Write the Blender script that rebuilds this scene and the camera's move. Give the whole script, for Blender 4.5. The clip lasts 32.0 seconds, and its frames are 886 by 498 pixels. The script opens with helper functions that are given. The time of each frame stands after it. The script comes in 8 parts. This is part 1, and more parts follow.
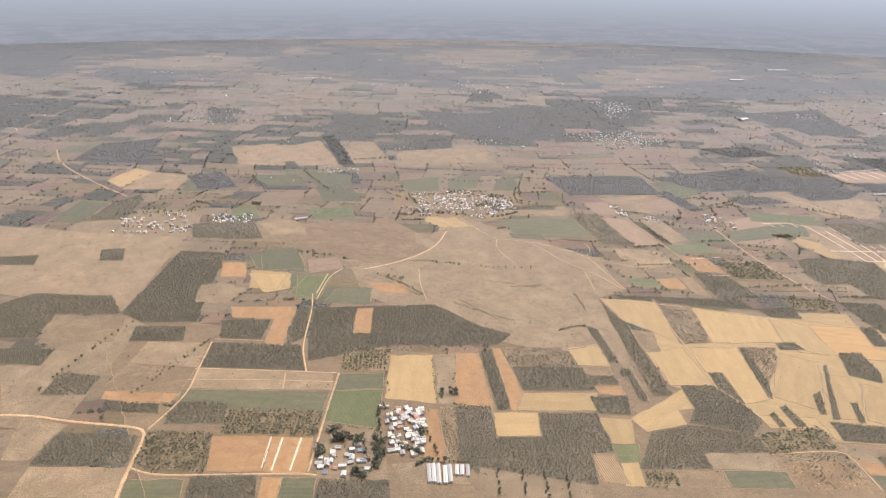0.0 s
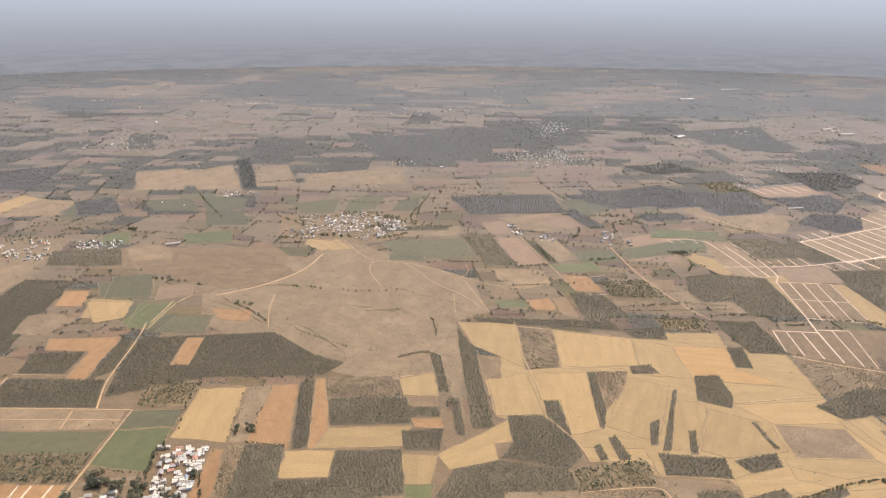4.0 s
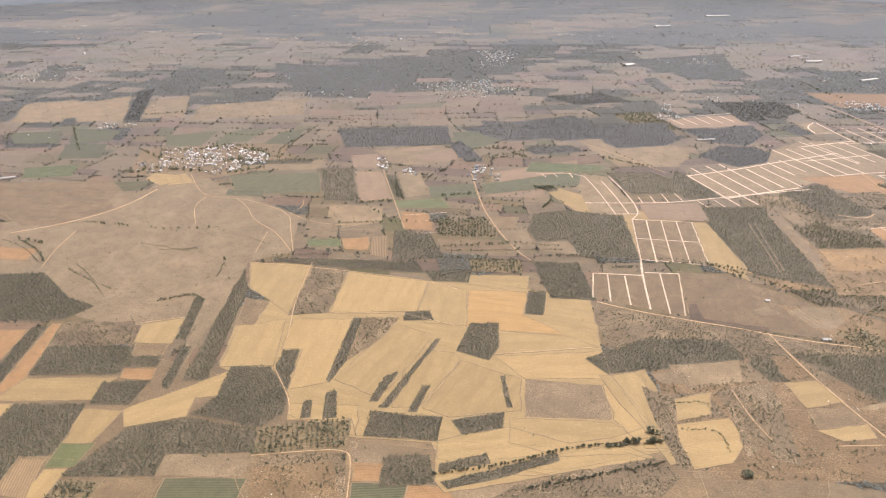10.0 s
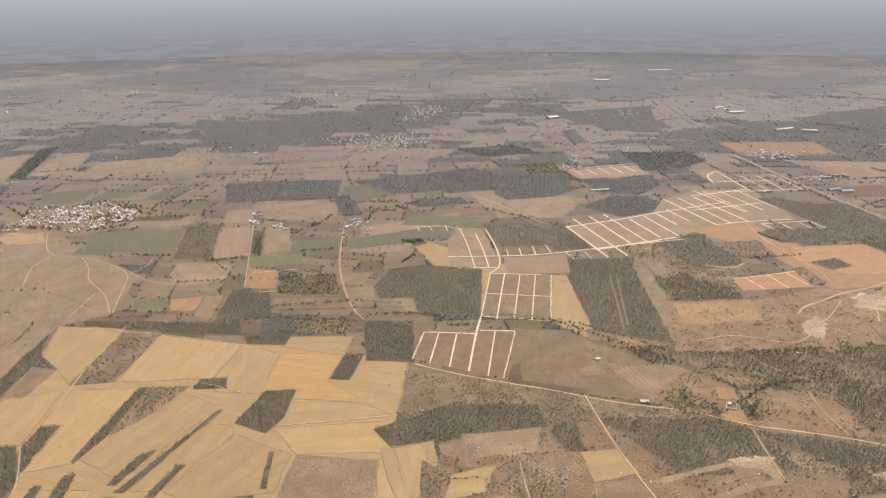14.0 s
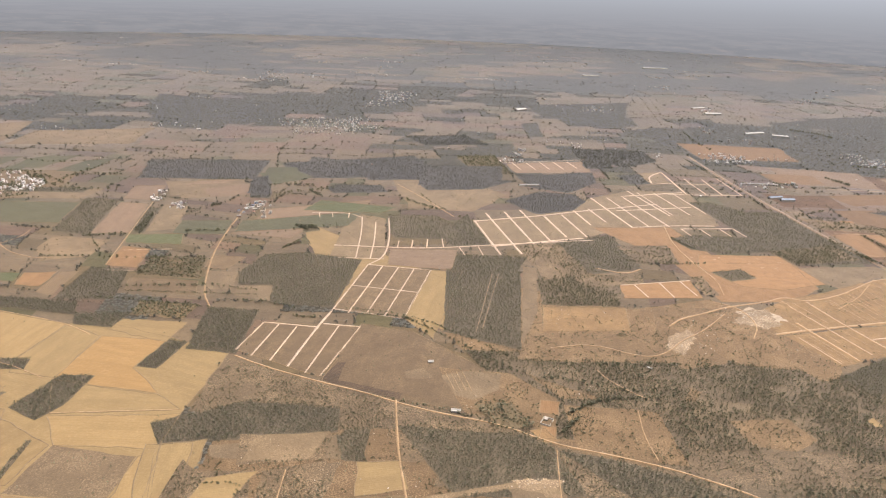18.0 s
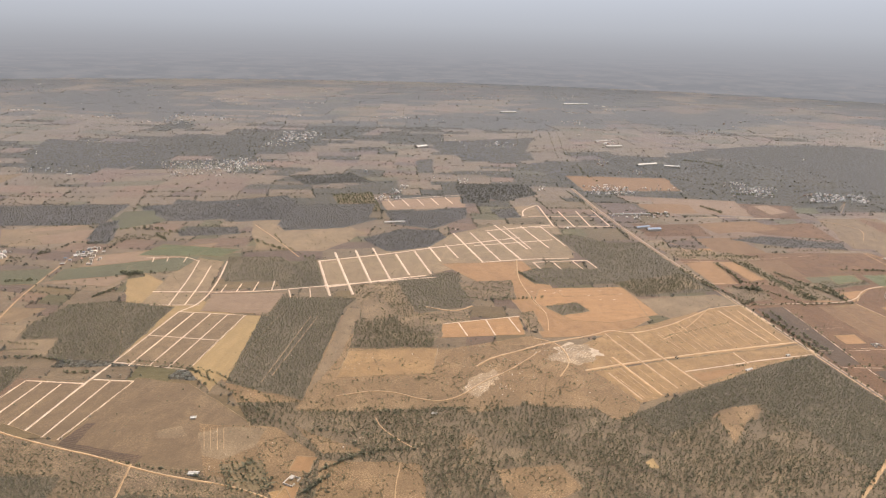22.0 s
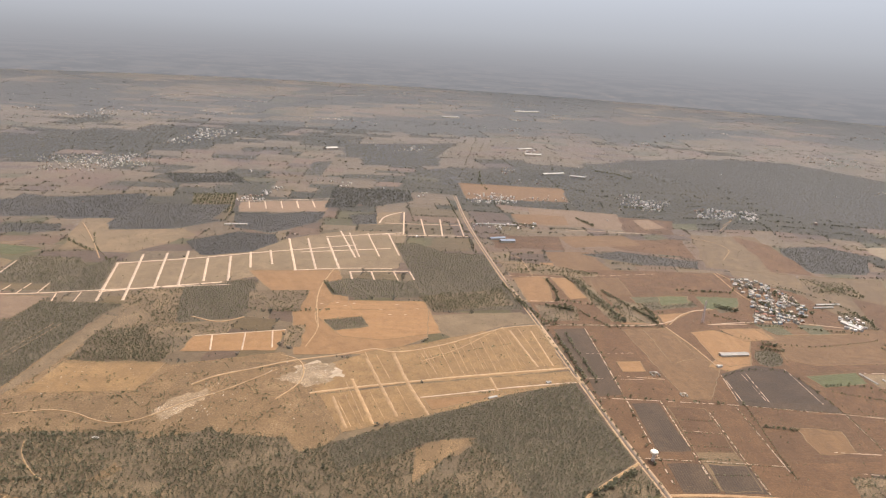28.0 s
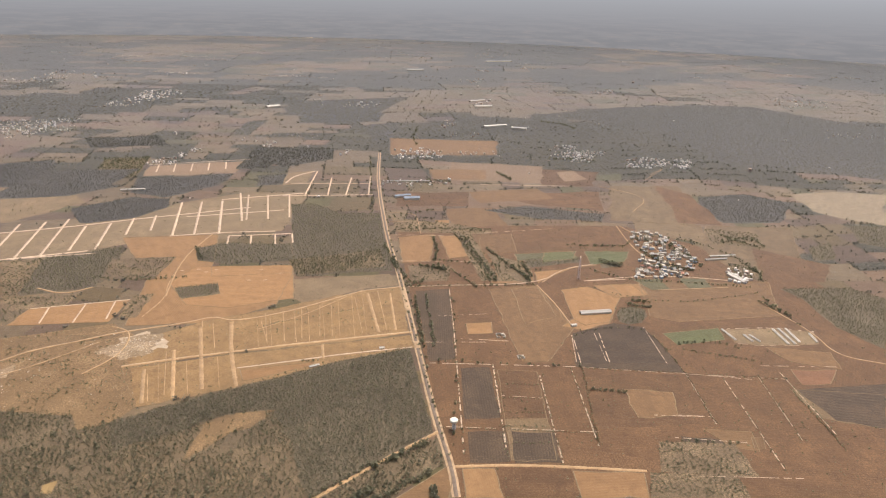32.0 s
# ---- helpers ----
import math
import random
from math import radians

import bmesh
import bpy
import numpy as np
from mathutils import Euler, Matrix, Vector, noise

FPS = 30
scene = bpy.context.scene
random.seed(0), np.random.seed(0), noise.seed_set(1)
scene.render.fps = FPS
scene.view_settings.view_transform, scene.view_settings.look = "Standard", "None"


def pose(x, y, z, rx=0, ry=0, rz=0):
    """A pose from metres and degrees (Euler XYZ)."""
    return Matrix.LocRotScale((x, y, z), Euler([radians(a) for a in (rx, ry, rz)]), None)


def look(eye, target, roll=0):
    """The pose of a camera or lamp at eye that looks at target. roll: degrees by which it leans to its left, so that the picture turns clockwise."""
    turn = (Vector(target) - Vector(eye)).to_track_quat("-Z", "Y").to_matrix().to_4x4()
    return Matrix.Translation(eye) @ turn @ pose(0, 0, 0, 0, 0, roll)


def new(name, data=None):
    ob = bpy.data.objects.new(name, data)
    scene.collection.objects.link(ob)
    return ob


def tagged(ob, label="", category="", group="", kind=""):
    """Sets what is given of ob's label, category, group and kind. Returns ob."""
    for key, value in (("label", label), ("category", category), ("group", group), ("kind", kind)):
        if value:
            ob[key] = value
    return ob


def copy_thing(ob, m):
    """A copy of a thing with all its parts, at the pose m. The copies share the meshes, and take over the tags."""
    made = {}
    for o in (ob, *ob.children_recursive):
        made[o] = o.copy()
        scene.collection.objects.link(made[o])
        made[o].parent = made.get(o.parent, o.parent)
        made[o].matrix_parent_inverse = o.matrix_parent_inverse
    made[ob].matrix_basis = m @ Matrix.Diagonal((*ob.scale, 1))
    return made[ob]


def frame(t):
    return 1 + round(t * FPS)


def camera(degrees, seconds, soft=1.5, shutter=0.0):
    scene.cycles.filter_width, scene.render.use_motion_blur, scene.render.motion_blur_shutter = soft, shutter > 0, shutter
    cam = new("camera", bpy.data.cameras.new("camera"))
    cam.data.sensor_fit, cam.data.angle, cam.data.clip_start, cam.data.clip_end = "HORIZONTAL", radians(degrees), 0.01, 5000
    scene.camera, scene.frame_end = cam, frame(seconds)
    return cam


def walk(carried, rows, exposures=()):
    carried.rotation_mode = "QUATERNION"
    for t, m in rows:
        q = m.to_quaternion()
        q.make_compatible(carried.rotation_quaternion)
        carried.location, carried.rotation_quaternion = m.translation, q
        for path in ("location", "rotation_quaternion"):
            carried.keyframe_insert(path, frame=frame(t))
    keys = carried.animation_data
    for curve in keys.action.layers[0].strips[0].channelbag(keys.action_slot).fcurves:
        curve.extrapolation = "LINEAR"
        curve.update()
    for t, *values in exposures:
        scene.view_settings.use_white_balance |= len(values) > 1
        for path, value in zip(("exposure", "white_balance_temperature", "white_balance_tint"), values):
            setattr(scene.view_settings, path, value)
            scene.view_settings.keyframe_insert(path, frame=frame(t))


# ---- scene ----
from collections import defaultdict

# ---- camera ----
cam = camera(66.84, 32.0, soft=1.15)
PATH = [
    (0, (-561.41, -151.87, 313.11), (-561.07, -59.07, 275.85), 1.58),
    (0.5, (-542.62, -146.53, 310.41), (-540.98, -54.09, 272.29), 0.79),
    (1, (-523.93, -141.22, 307.75), (-522.62, -48.17, 271.14), 0.59),
    (1.5, (-505.33, -135.95, 305.14), (-503.64, -42.78, 268.87), -0.16),
    (2, (-486.84, -130.72, 302.58), (-485.98, -37.63, 266.06), 1.24),
    (2.5, (-468.44, -125.53, 300.07), (-468.16, -33.59, 260.71), 2.43),
    (3, (-450.14, -120.37, 297.60), (-447.77, -27.00, 261.86), 3.77),
    (3.5, (-431.93, -115.24, 295.19), (-430.56, -21.00, 261.78), 1.78),
    (5.5, (-359.96, -95.13, 286.03), (-358.58, -1.64, 250.58), -0.07),
    (6, (-342.18, -90.20, 283.87), (-340.08, 1.81, 244.75), 1.67),
    (6.5, (-324.47, -85.30, 281.75), (-325.13, 6.26, 241.56), 0.73),
    (7, (-306.84, -80.45, 279.68), (-307.53, 11.79, 241.05), 0.89),
    (7.5, (-289.28, -75.63, 277.66), (-289.53, 16.95, 239.86), 0.55),
    (8, (-271.80, -70.85, 275.69), (-272.06, 21.43, 237.18), 0.19),
    (8.5, (-254.38, -66.11, 273.77), (-256.59, 25.35, 233.41), 0.56),
    (9, (-237.04, -61.42, 271.90), (-239.50, 29.95, 231.33), 0.71),
    (9.5, (-219.75, -56.76, 270.08), (-222.19, 34.76, 229.86), -0.33),
    (10, (-202.53, -52.14, 268.30), (-204.31, 38.65, 226.43), 0.03),
    (10.5, (-185.38, -47.57, 266.58), (-185.89, 43.63, 225.56), -0.15),
    (11, (-168.27, -43.03, 264.90), (-167.27, 48.93, 225.63), 0.34),
    (11.5, (-151.23, -38.54, 263.28), (-150.12, 51.95, 220.72), 0.60),
    (12, (-134.24, -34.09, 261.70), (-133.39, 56.77, 219.93), 0.78),
    (12.5, (-117.30, -29.68, 260.17), (-117.10, 61.22, 218.48), -0.26),
    (13, (-100.41, -25.31, 258.70), (-100.04, 65.48, 216.78), -0.24),
    (13.5, (-83.57, -20.98, 257.27), (-83.52, 70.64, 217.19), -0.52),
    (14, (-66.78, -16.70, 255.89), (-66.24, 77.17, 221.43), -0.40),
    (14.5, (-50.02, -12.46, 254.56), (-50.10, 81.82, 221.22), -1.16),
    (16.5, (16.60, 4.07, 249.73), (17.11, 98.21, 216.01), 1.67),
    (17, (33.18, 8.09, 248.64), (32.67, 101.34, 212.53), 0.79),
    (17.5, (49.72, 12.06, 247.61), (48.80, 103.42, 206.95), 2.39),
    (18, (66.23, 15.99, 246.62), (64.48, 109.35, 210.82), 2.29),
    (18.5, (82.72, 19.88, 245.69), (81.09, 113.97, 211.85), 2.41),
    (19, (99.19, 23.72, 244.80), (100.02, 118.52, 212.98), 2.08),
    (19.5, (115.64, 27.52, 243.96), (116.80, 122.98, 214.19), 1.52),
    (20, (132.06, 31.27, 243.17), (134.16, 126.68, 213.30), 1.24),
    (20.5, (148.48, 34.97, 242.43), (151.36, 130.45, 212.83), 1.68),
    (21, (164.87, 38.63, 241.74), (167.43, 134.16, 212.30), 0.80),
    (21.5, (181.26, 42.24, 241.10), (184.71, 138.00, 212.49), 1.51),
    (22, (197.64, 45.80, 240.51), (201.27, 141.07, 210.32), 1.44),
    (22.5, (214.01, 49.32, 239.96), (217.54, 144.12, 208.34), 1.15),
    (23, (230.37, 52.79, 239.47), (232.28, 145.98, 203.26), 2.61),
    (23.5, (246.73, 56.21, 239.02), (248.69, 149.00, 201.81), 3.58),
    (24, (263.09, 59.58, 238.63), (264.75, 152.13, 200.80), 3.78),
    (24.5, (279.45, 62.90, 238.28), (281.69, 155.65, 200.96), 4.82),
    (25, (295.82, 66.18, 237.99), (299.49, 158.72, 200.26), 4.95),
    (25.5, (312.19, 69.40, 237.74), (317.34, 162.25, 200.94), 4.37),
    (26, (328.57, 72.58, 237.54), (333.95, 166.02, 202.31), 4.28),
    (26.5, (344.96, 75.71, 237.39), (349.80, 170.44, 205.71), 4.05),
    (28.5, (410.67, 87.72, 237.28), (414.23, 183.34, 208.22), 2.80),
    (29, (427.15, 90.60, 237.38), (429.94, 186.36, 208.72), 2.21),
    (29.5, (443.65, 93.42, 237.52), (446.57, 187.95, 205.03), 2.72),
    (30, (460.18, 96.20, 237.72), (462.91, 190.79, 205.40), 2.66),
    (30.5, (476.73, 98.92, 237.96), (480.45, 192.43, 202.72), 2.36),
    (31, (493.32, 101.59, 238.26), (495.54, 195.33, 203.51), 0.37),
    (31.5, (509.93, 104.21, 238.60), (512.17, 197.17, 201.82), 1.88),
    (32, (526.59, 106.77, 238.99), (529.53, 200.12, 203.23), 1.44),
]
EXPOSURES = [(t, stops + 0.25, kelvin, 12) for t, stops, kelvin in (
    (0, 0.67, 5500), (2, 0.37, 5600), (3, 1.0, 5500), (3.5, 0.6, 5650), (6, 0.42, 5700), (7, 1.02, 5400), (8, 0.86, 5500), (9, 1.02, 5400), (10, 0.62, 5600), (11, 0.38, 5650), (12, 0.71, 5650),
    (13, 0.82, 5600), (14.2, 0.34, 5800), (17, 0.43, 5800), (18, 0.45, 5850), (19, 0.46, 5850), (20, 0.43, 5900), (23, 0.4, 5950), (25, 0.66, 5850), (26, 0.54, 5900), (30, 0.33, 6000), (31, 0.46, 5900), (32, 0.31, 6000))]
walk(cam, [(t, look(eye, target, roll)) for t, eye, target, roll in PATH], EXPOSURES)

# ---- light: a high, slightly hazy sun ahead and to the right, and a dusty sky ----
SUN_ELEVATION, SUN_AZIMUTH = radians(66), radians(38)          # azimuth from +y towards +x
world = bpy.data.worlds.new("sky")
scene.world = world
world.use_nodes = True
wn = world.node_tree.nodes
sky = wn.new("ShaderNodeTexSky")
sky.sky_type, sky.sun_disc = "NISHITA", False
sky.sun_elevation, sky.sun_rotation = SUN_ELEVATION, SUN_AZIMUTH
sky.air_density, sky.dust_density, sky.ozone_density = 1.1, 6.0, 1.0
world.node_tree.links.new(sky.outputs[0], wn["Background"].inputs[0])
wn["Background"].inputs[1].default_value = 0.15
sun_data = bpy.data.lights.new("sun", "SUN")
sun_data.energy, sun_data.angle, sun_data.color = 2.2, radians(2.0), (1.0, 0.93, 0.82)
sun = new("sun", sun_data)
sun.matrix_world = look((math.sin(SUN_AZIMUTH) * math.cos(SUN_ELEVATION) * 900, math.cos(SUN_AZIMUTH) * math.cos(SUN_ELEVATION) * 900, math.sin(SUN_ELEVATION) * 900), (0, 0, 0))


# ---- materials ----
class Nodes:
    """A short way to write node trees."""

    def __init__(self, name, roughness=0.65, specular=0.2, haze_sheen=0.26, haze=(1.0, 0.95, 0.9), fuzz=0.35):
        self.mat = bpy.data.materials.new(name)
        self.mat.use_nodes = True
        self.tree = self.mat.node_tree
        self.bsdf = self.tree.nodes["Principled BSDF"]
        self.bsdf.inputs["Roughness"].default_value = roughness
        self.bsdf.inputs["Specular IOR Level"].default_value = specular
        # Sheen rises at grazing view and imitates haze over far land.
        self.bsdf.inputs["Sheen Weight"].default_value = haze_sheen
        self.bsdf.inputs["Sheen Roughness"].default_value = fuzz
        self.bsdf.inputs["Sheen Tint"].default_value = (*haze, 1)

    def put(self, kind, inputs=(), **settings):
        node = self.tree.nodes.new("ShaderNode" + kind)
        if "operation" in settings:
            node.operation = settings["operation"]
        if "data_type" in settings:
            node.data_type = settings["data_type"]
        if "blend_type" in settings:
            node.blend_type = settings["blend_type"]
        if "bands_direction" in settings:
            node.bands_direction = settings["bands_direction"]
        if "voronoi_dimensions" in settings:
            node.voronoi_dimensions = settings["voronoi_dimensions"]
        if "feature" in settings:
            node.feature = settings["feature"]
        if "distance" in settings:
            node.distance = settings["distance"]
        for key, value in dict(inputs).items():
            if isinstance(value, bpy.types.NodeSocket):
                self.tree.links.new(value, node.inputs[key])
            else:
                node.inputs[key].default_value = value
        return node

    def noise(self, vector, scale, detail=4.0, rough=0.6):
        return self.put("TexNoise", {"Vector": vector, "Scale": scale, "Detail": detail, "Roughness": rough}).outputs["Fac"]

    def ramp(self, fac, stops):
        node = self.put("ValToRGB", {"Fac": fac})
        while len(node.color_ramp.elements) < len(stops):
            node.color_ramp.elements.new(0.5)
        for element, (at, colour) in zip(node.color_ramp.elements, stops):
            element.position = at
            element.color = (*colour, 1) if len(colour) == 3 else colour
        return node.outputs["Color"]

    def mix(self, fac, a, b, blend="MIX"):
        node = self.put("Mix", data_type="RGBA", blend_type=blend)
        for socket, value in ((node.inputs[0], fac), (node.inputs[6], a), (node.inputs[7], b)):
            if isinstance(value, bpy.types.NodeSocket):
                self.tree.links.new(value, socket)
            else:
                socket.default_value = value if isinstance(value, (int, float)) else (*value, 1)
        return node.outputs[2]

    def math(self, op, a, b=0.0):
        node = self.put("Math", operation=op)
        for socket, value in zip(node.inputs, (a, b)):
            if isinstance(value, bpy.types.NodeSocket):
                self.tree.links.new(value, socket)
            else:
                socket.default_value = value
        return node.outputs[0]

    def coords(self, which="Object"):
        return self.put("TexCoord").outputs[which]

    def bump(self, height, distance, strength=0.6):
        node = self.put("Bump", {"Height": height, "Distance": distance, "Strength": strength})
        self.tree.links.new(node.outputs[0], self.bsdf.inputs["Normal"])

    def base(self, colour):
        self.tree.links.new(colour, self.bsdf.inputs["Base Color"])
        return self.mat


GREY = (0.5, 0.5, 0.5)


def scaled(c, k):
    return tuple(min(0.9, v * k) for v in c)


def soil(name, light, dark, spots, row_width=1.4, rows=0.25, blotch=0.035, joined=False, haze_sheen=0.16, gloss=0.12, mottle=0.7, streak=0.5, speckle=0.0):
    """Bare or cropped land: two tones in large blotches, clods, plough rows along the field's long side, and a tone of its own for each field."""
    light, dark, spots = ((c[0] * 1.05, c[1], c[2]) for c in (light, dark, spots))
    # Joined or strongly sheened land gets a bluer tint, as haze would give.
    n = Nodes(name, 0.65, gloss, haze_sheen, (0.88, 0.91, 0.935) if joined or haze_sheen > 0.4 else (0.97, 0.95, 0.92), 0.25 if joined or haze_sheen > 0.4 else 0.35)
    at = n.coords()
    large = n.noise(at, blotch, 5, 0.65)
    small = n.noise(at, 0.55, 5, 0.7)
    colour = n.mix(n.ramp(large, [(0.36, (0, 0, 0)), (0.66, (1, 1, 1))]), dark, light)
    colour = n.mix(n.ramp(small, [(0.5, (0, 0, 0)), (0.66, (0.85, 0.85, 0.85))]), colour, spots)
    streaks = n.noise(n.put("Mapping", {"Vector": at, "Scale": (0.02, 0.13, 1.0)}).outputs[0], 1.0, 4, 0.6)
    colour = n.mix(n.ramp(streaks, [(0.4, (streak, streak, streak)), (0.6, (0, 0, 0))]), colour, scaled(dark, 0.85))
    patches = n.noise(at, 0.14, 6, 0.72)
    colour = n.mix(n.ramp(patches, [(0.49, (0, 0, 0)), (0.62, (mottle, mottle, mottle))]), colour, scaled(dark, 0.78))
    weeds = n.noise(at, 1.1, 3, 0.75)
    colour = n.mix(n.ramp(weeds, [(0.57, (0, 0, 0)), (0.66, (mottle, mottle, mottle))]), colour, scaled(dark, 0.6))
    if speckle:
        stony = n.math("MULTIPLY", n.noise(at, 1.0, 3, 0.6), n.math("ADD", n.noise(at, 0.045, 3), 0.5))
        colour = n.mix(n.ramp(stony, [(0.54, (0, 0, 0)), (0.64, (speckle, speckle, speckle))]), colour, scaled(spots, 1.45))
        tufts = n.noise(n.put("Mapping", {"Vector": at, "Location": (31.0, 7.0, 0.0)}).outputs[0], 0.8, 4, 0.7)
        colour = n.mix(n.ramp(tufts, [(0.55, (0, 0, 0)), (0.62, (speckle, speckle, speckle))]), colour, scaled(dark, 0.55))
    wave = n.put("TexWave", {"Vector": at, "Scale": 0.314 / row_width * 1.0, "Distortion": 2.5, "Detail": 2.0, "Detail Scale": 0.15}, bands_direction="Y").outputs["Fac"]
    colour = n.mix(n.math("MULTIPLY", wave, rows), colour, scaled(dark, 0.72))
    tone = n.put("NewGeometry").outputs["Random Per Island"] if joined else n.put("ObjectInfo").outputs["Random"]
    colour = n.mix(0.55, colour, n.ramp(tone, [(0.0, (0.41, 0.4, 0.4)), (0.5, GREY), (1.0, (0.6, 0.575, 0.54))]), "OVERLAY")
    n.bump(n.math("ADD", small, n.math("MULTIPLY", wave, rows)), 0.35)
    return n.base(colour)


LAND = {
    "stub": soil("stubble", (0.262, 0.180, 0.071), (0.22, 0.149, 0.059), (0.3, 0.213, 0.092), 1.6, 0.08, mottle=0.35),
    "amber": soil("amber_stubble", (0.268, 0.168, 0.06), (0.225, 0.14, 0.05), (0.3, 0.196, 0.078), 1.6, 0.08, mottle=0.35),
    "ora": soil("orange_soil", (0.252, 0.145, 0.057), (0.21, 0.12, 0.047), (0.287, 0.176, 0.078), 1.2, 0.14),
    # Orange soil faded for farther fields, with haze put into its colour.
    "pale": soil("hazed_ploughed_soil", (0.2, 0.136, 0.074), (0.166, 0.112, 0.062), (0.235, 0.166, 0.096), 1.2, 0.14),
    "red": soil("red_soil", (0.185, 0.095, 0.044), (0.145, 0.076, 0.036), (0.215, 0.12, 0.06), 1.2, 0.2),
    "tan": soil("dry_grass", (0.18, 0.126, 0.062), (0.138, 0.098, 0.049), (0.218, 0.158, 0.084), 3.0, 0.0, 0.02, mottle=0.6, streak=0.2, speckle=0.4),
    "brn": soil("fallow", (0.160, 0.108, 0.050), (0.124, 0.085, 0.041), (0.195, 0.138, 0.07), 1.8, 0.08, 0.05, speckle=0.3),
    "grn": soil("green_crop", (0.108, 0.108, 0.04), (0.086, 0.087, 0.033), (0.135, 0.129, 0.053), 1.0, 0.35),
    "dgr": soil("dull_crop", (0.1, 0.09, 0.041), (0.08, 0.073, 0.034), (0.124, 0.108, 0.051), 1.2, 0.35),
    "rbrn": soil("red_brown_fallow", (0.12, 0.066, 0.027), (0.09, 0.05, 0.021), (0.158, 0.092, 0.039), 1.8, 0.08, 0.04, speckle=0.3),
    "gold": soil("plotted_dry_land", (0.232, 0.142, 0.053), (0.172, 0.106, 0.043), (0.29, 0.19, 0.079), 3.0, 0.0, 0.06, streak=0.3, speckle=0.28),
    "rock": soil("bare_rock", (0.275, 0.196, 0.102), (0.18, 0.125, 0.064), (0.36, 0.275, 0.16), 5.0, 0.0, 0.12, speckle=0.8),
    "umber": soil("umber_soil", (0.17, 0.1, 0.041), (0.132, 0.078, 0.033), (0.205, 0.128, 0.056), 1.6, 0.1, 0.04),
    "heath": soil("stony_heath", (0.160, 0.102, 0.043), (0.121, 0.078, 0.034), (0.21, 0.142, 0.068), 4.0, 0.0, 0.07, streak=0.2, speckle=0.55),
    "burnt": soil("burnt_ground", (0.074, 0.05, 0.027), (0.058, 0.04, 0.022), (0.1, 0.068, 0.036), 1.6, 0.2, speckle=0.4),
    "wood": soil("leaf_litter", (0.11, 0.086, 0.048), (0.087, 0.068, 0.038), (0.138, 0.106, 0.06), 2.0, 0.1, streak=0.2, speckle=0.4),
    "scrub": soil("scrub_ground", (0.14, 0.098, 0.048), (0.107, 0.076, 0.039), (0.18, 0.128, 0.066), 4.0, 0.0, 0.07, streak=0.2, speckle=0.8),
    "spar": soil("open_wood_floor", (0.125, 0.090, 0.046), (0.095, 0.070, 0.037), (0.165, 0.12, 0.062), 4.0, 0.0, 0.07, streak=0.2, speckle=0.6),
    "orch": soil("orchard_soil", (0.19, 0.13, 0.062), (0.13, 0.098, 0.046), (0.24, 0.17, 0.085), 2.6, 0.25),
    "quarry": soil("quarried_rock", (0.42, 0.35, 0.235), (0.3, 0.23, 0.14), (0.52, 0.45, 0.33), 5.0, 0.0, 0.12),
    "pond": soil("dry_lake_bed", (0.25, 0.195, 0.11), (0.21, 0.16, 0.09), (0.28, 0.22, 0.13), 6.0, 0.0, 0.02),
    # Woodland floor with haze put into its greyed colour and sheen.
    "farwood": soil("hazed_woodland_floor", (0.085, 0.074, 0.056), (0.07, 0.062, 0.048), (0.105, 0.09, 0.066), 4.0, 0.0, 0.03, haze_sheen=0.45),
    "rows": soil("row_crop", (0.25, 0.17, 0.08), (0.2, 0.135, 0.064), (0.28, 0.2, 0.1), 1.5, 0.95),
    "track": soil("sandy_track", (0.385, 0.258, 0.122), (0.295, 0.192, 0.088), (0.44, 0.31, 0.165), 0.6, 0.1, 0.2),
    "layout": soil("pale_murram_road", (0.52, 0.405, 0.27), (0.42, 0.31, 0.19), (0.6, 0.49, 0.36), 0.6, 0.06, 0.2),
    "asphalt": soil("worn_asphalt", (0.195, 0.148, 0.098), (0.165, 0.125, 0.083), (0.225, 0.175, 0.118), 0.8, 0.15, 0.3),
    "shoulder": soil("sandy_shoulder", (0.4, 0.285, 0.155), (0.3, 0.205, 0.108), (0.47, 0.35, 0.2), 0.8, 0.1, 0.2),
}


# Soils muted and greyed in their base colours to imitate distance haze.
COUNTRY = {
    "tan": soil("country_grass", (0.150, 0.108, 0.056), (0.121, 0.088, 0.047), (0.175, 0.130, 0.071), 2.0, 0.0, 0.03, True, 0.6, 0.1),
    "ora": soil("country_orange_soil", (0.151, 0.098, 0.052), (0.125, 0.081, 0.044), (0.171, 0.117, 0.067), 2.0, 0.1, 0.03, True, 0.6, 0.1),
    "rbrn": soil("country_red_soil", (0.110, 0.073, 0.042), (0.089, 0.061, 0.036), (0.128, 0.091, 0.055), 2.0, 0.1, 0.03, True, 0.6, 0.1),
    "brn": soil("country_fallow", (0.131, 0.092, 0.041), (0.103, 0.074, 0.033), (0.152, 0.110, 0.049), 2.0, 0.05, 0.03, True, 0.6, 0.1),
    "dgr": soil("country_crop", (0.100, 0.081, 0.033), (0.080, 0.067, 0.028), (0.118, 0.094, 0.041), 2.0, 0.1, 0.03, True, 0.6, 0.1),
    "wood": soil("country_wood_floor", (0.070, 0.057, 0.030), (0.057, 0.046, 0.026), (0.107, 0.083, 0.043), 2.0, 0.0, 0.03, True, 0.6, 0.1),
}


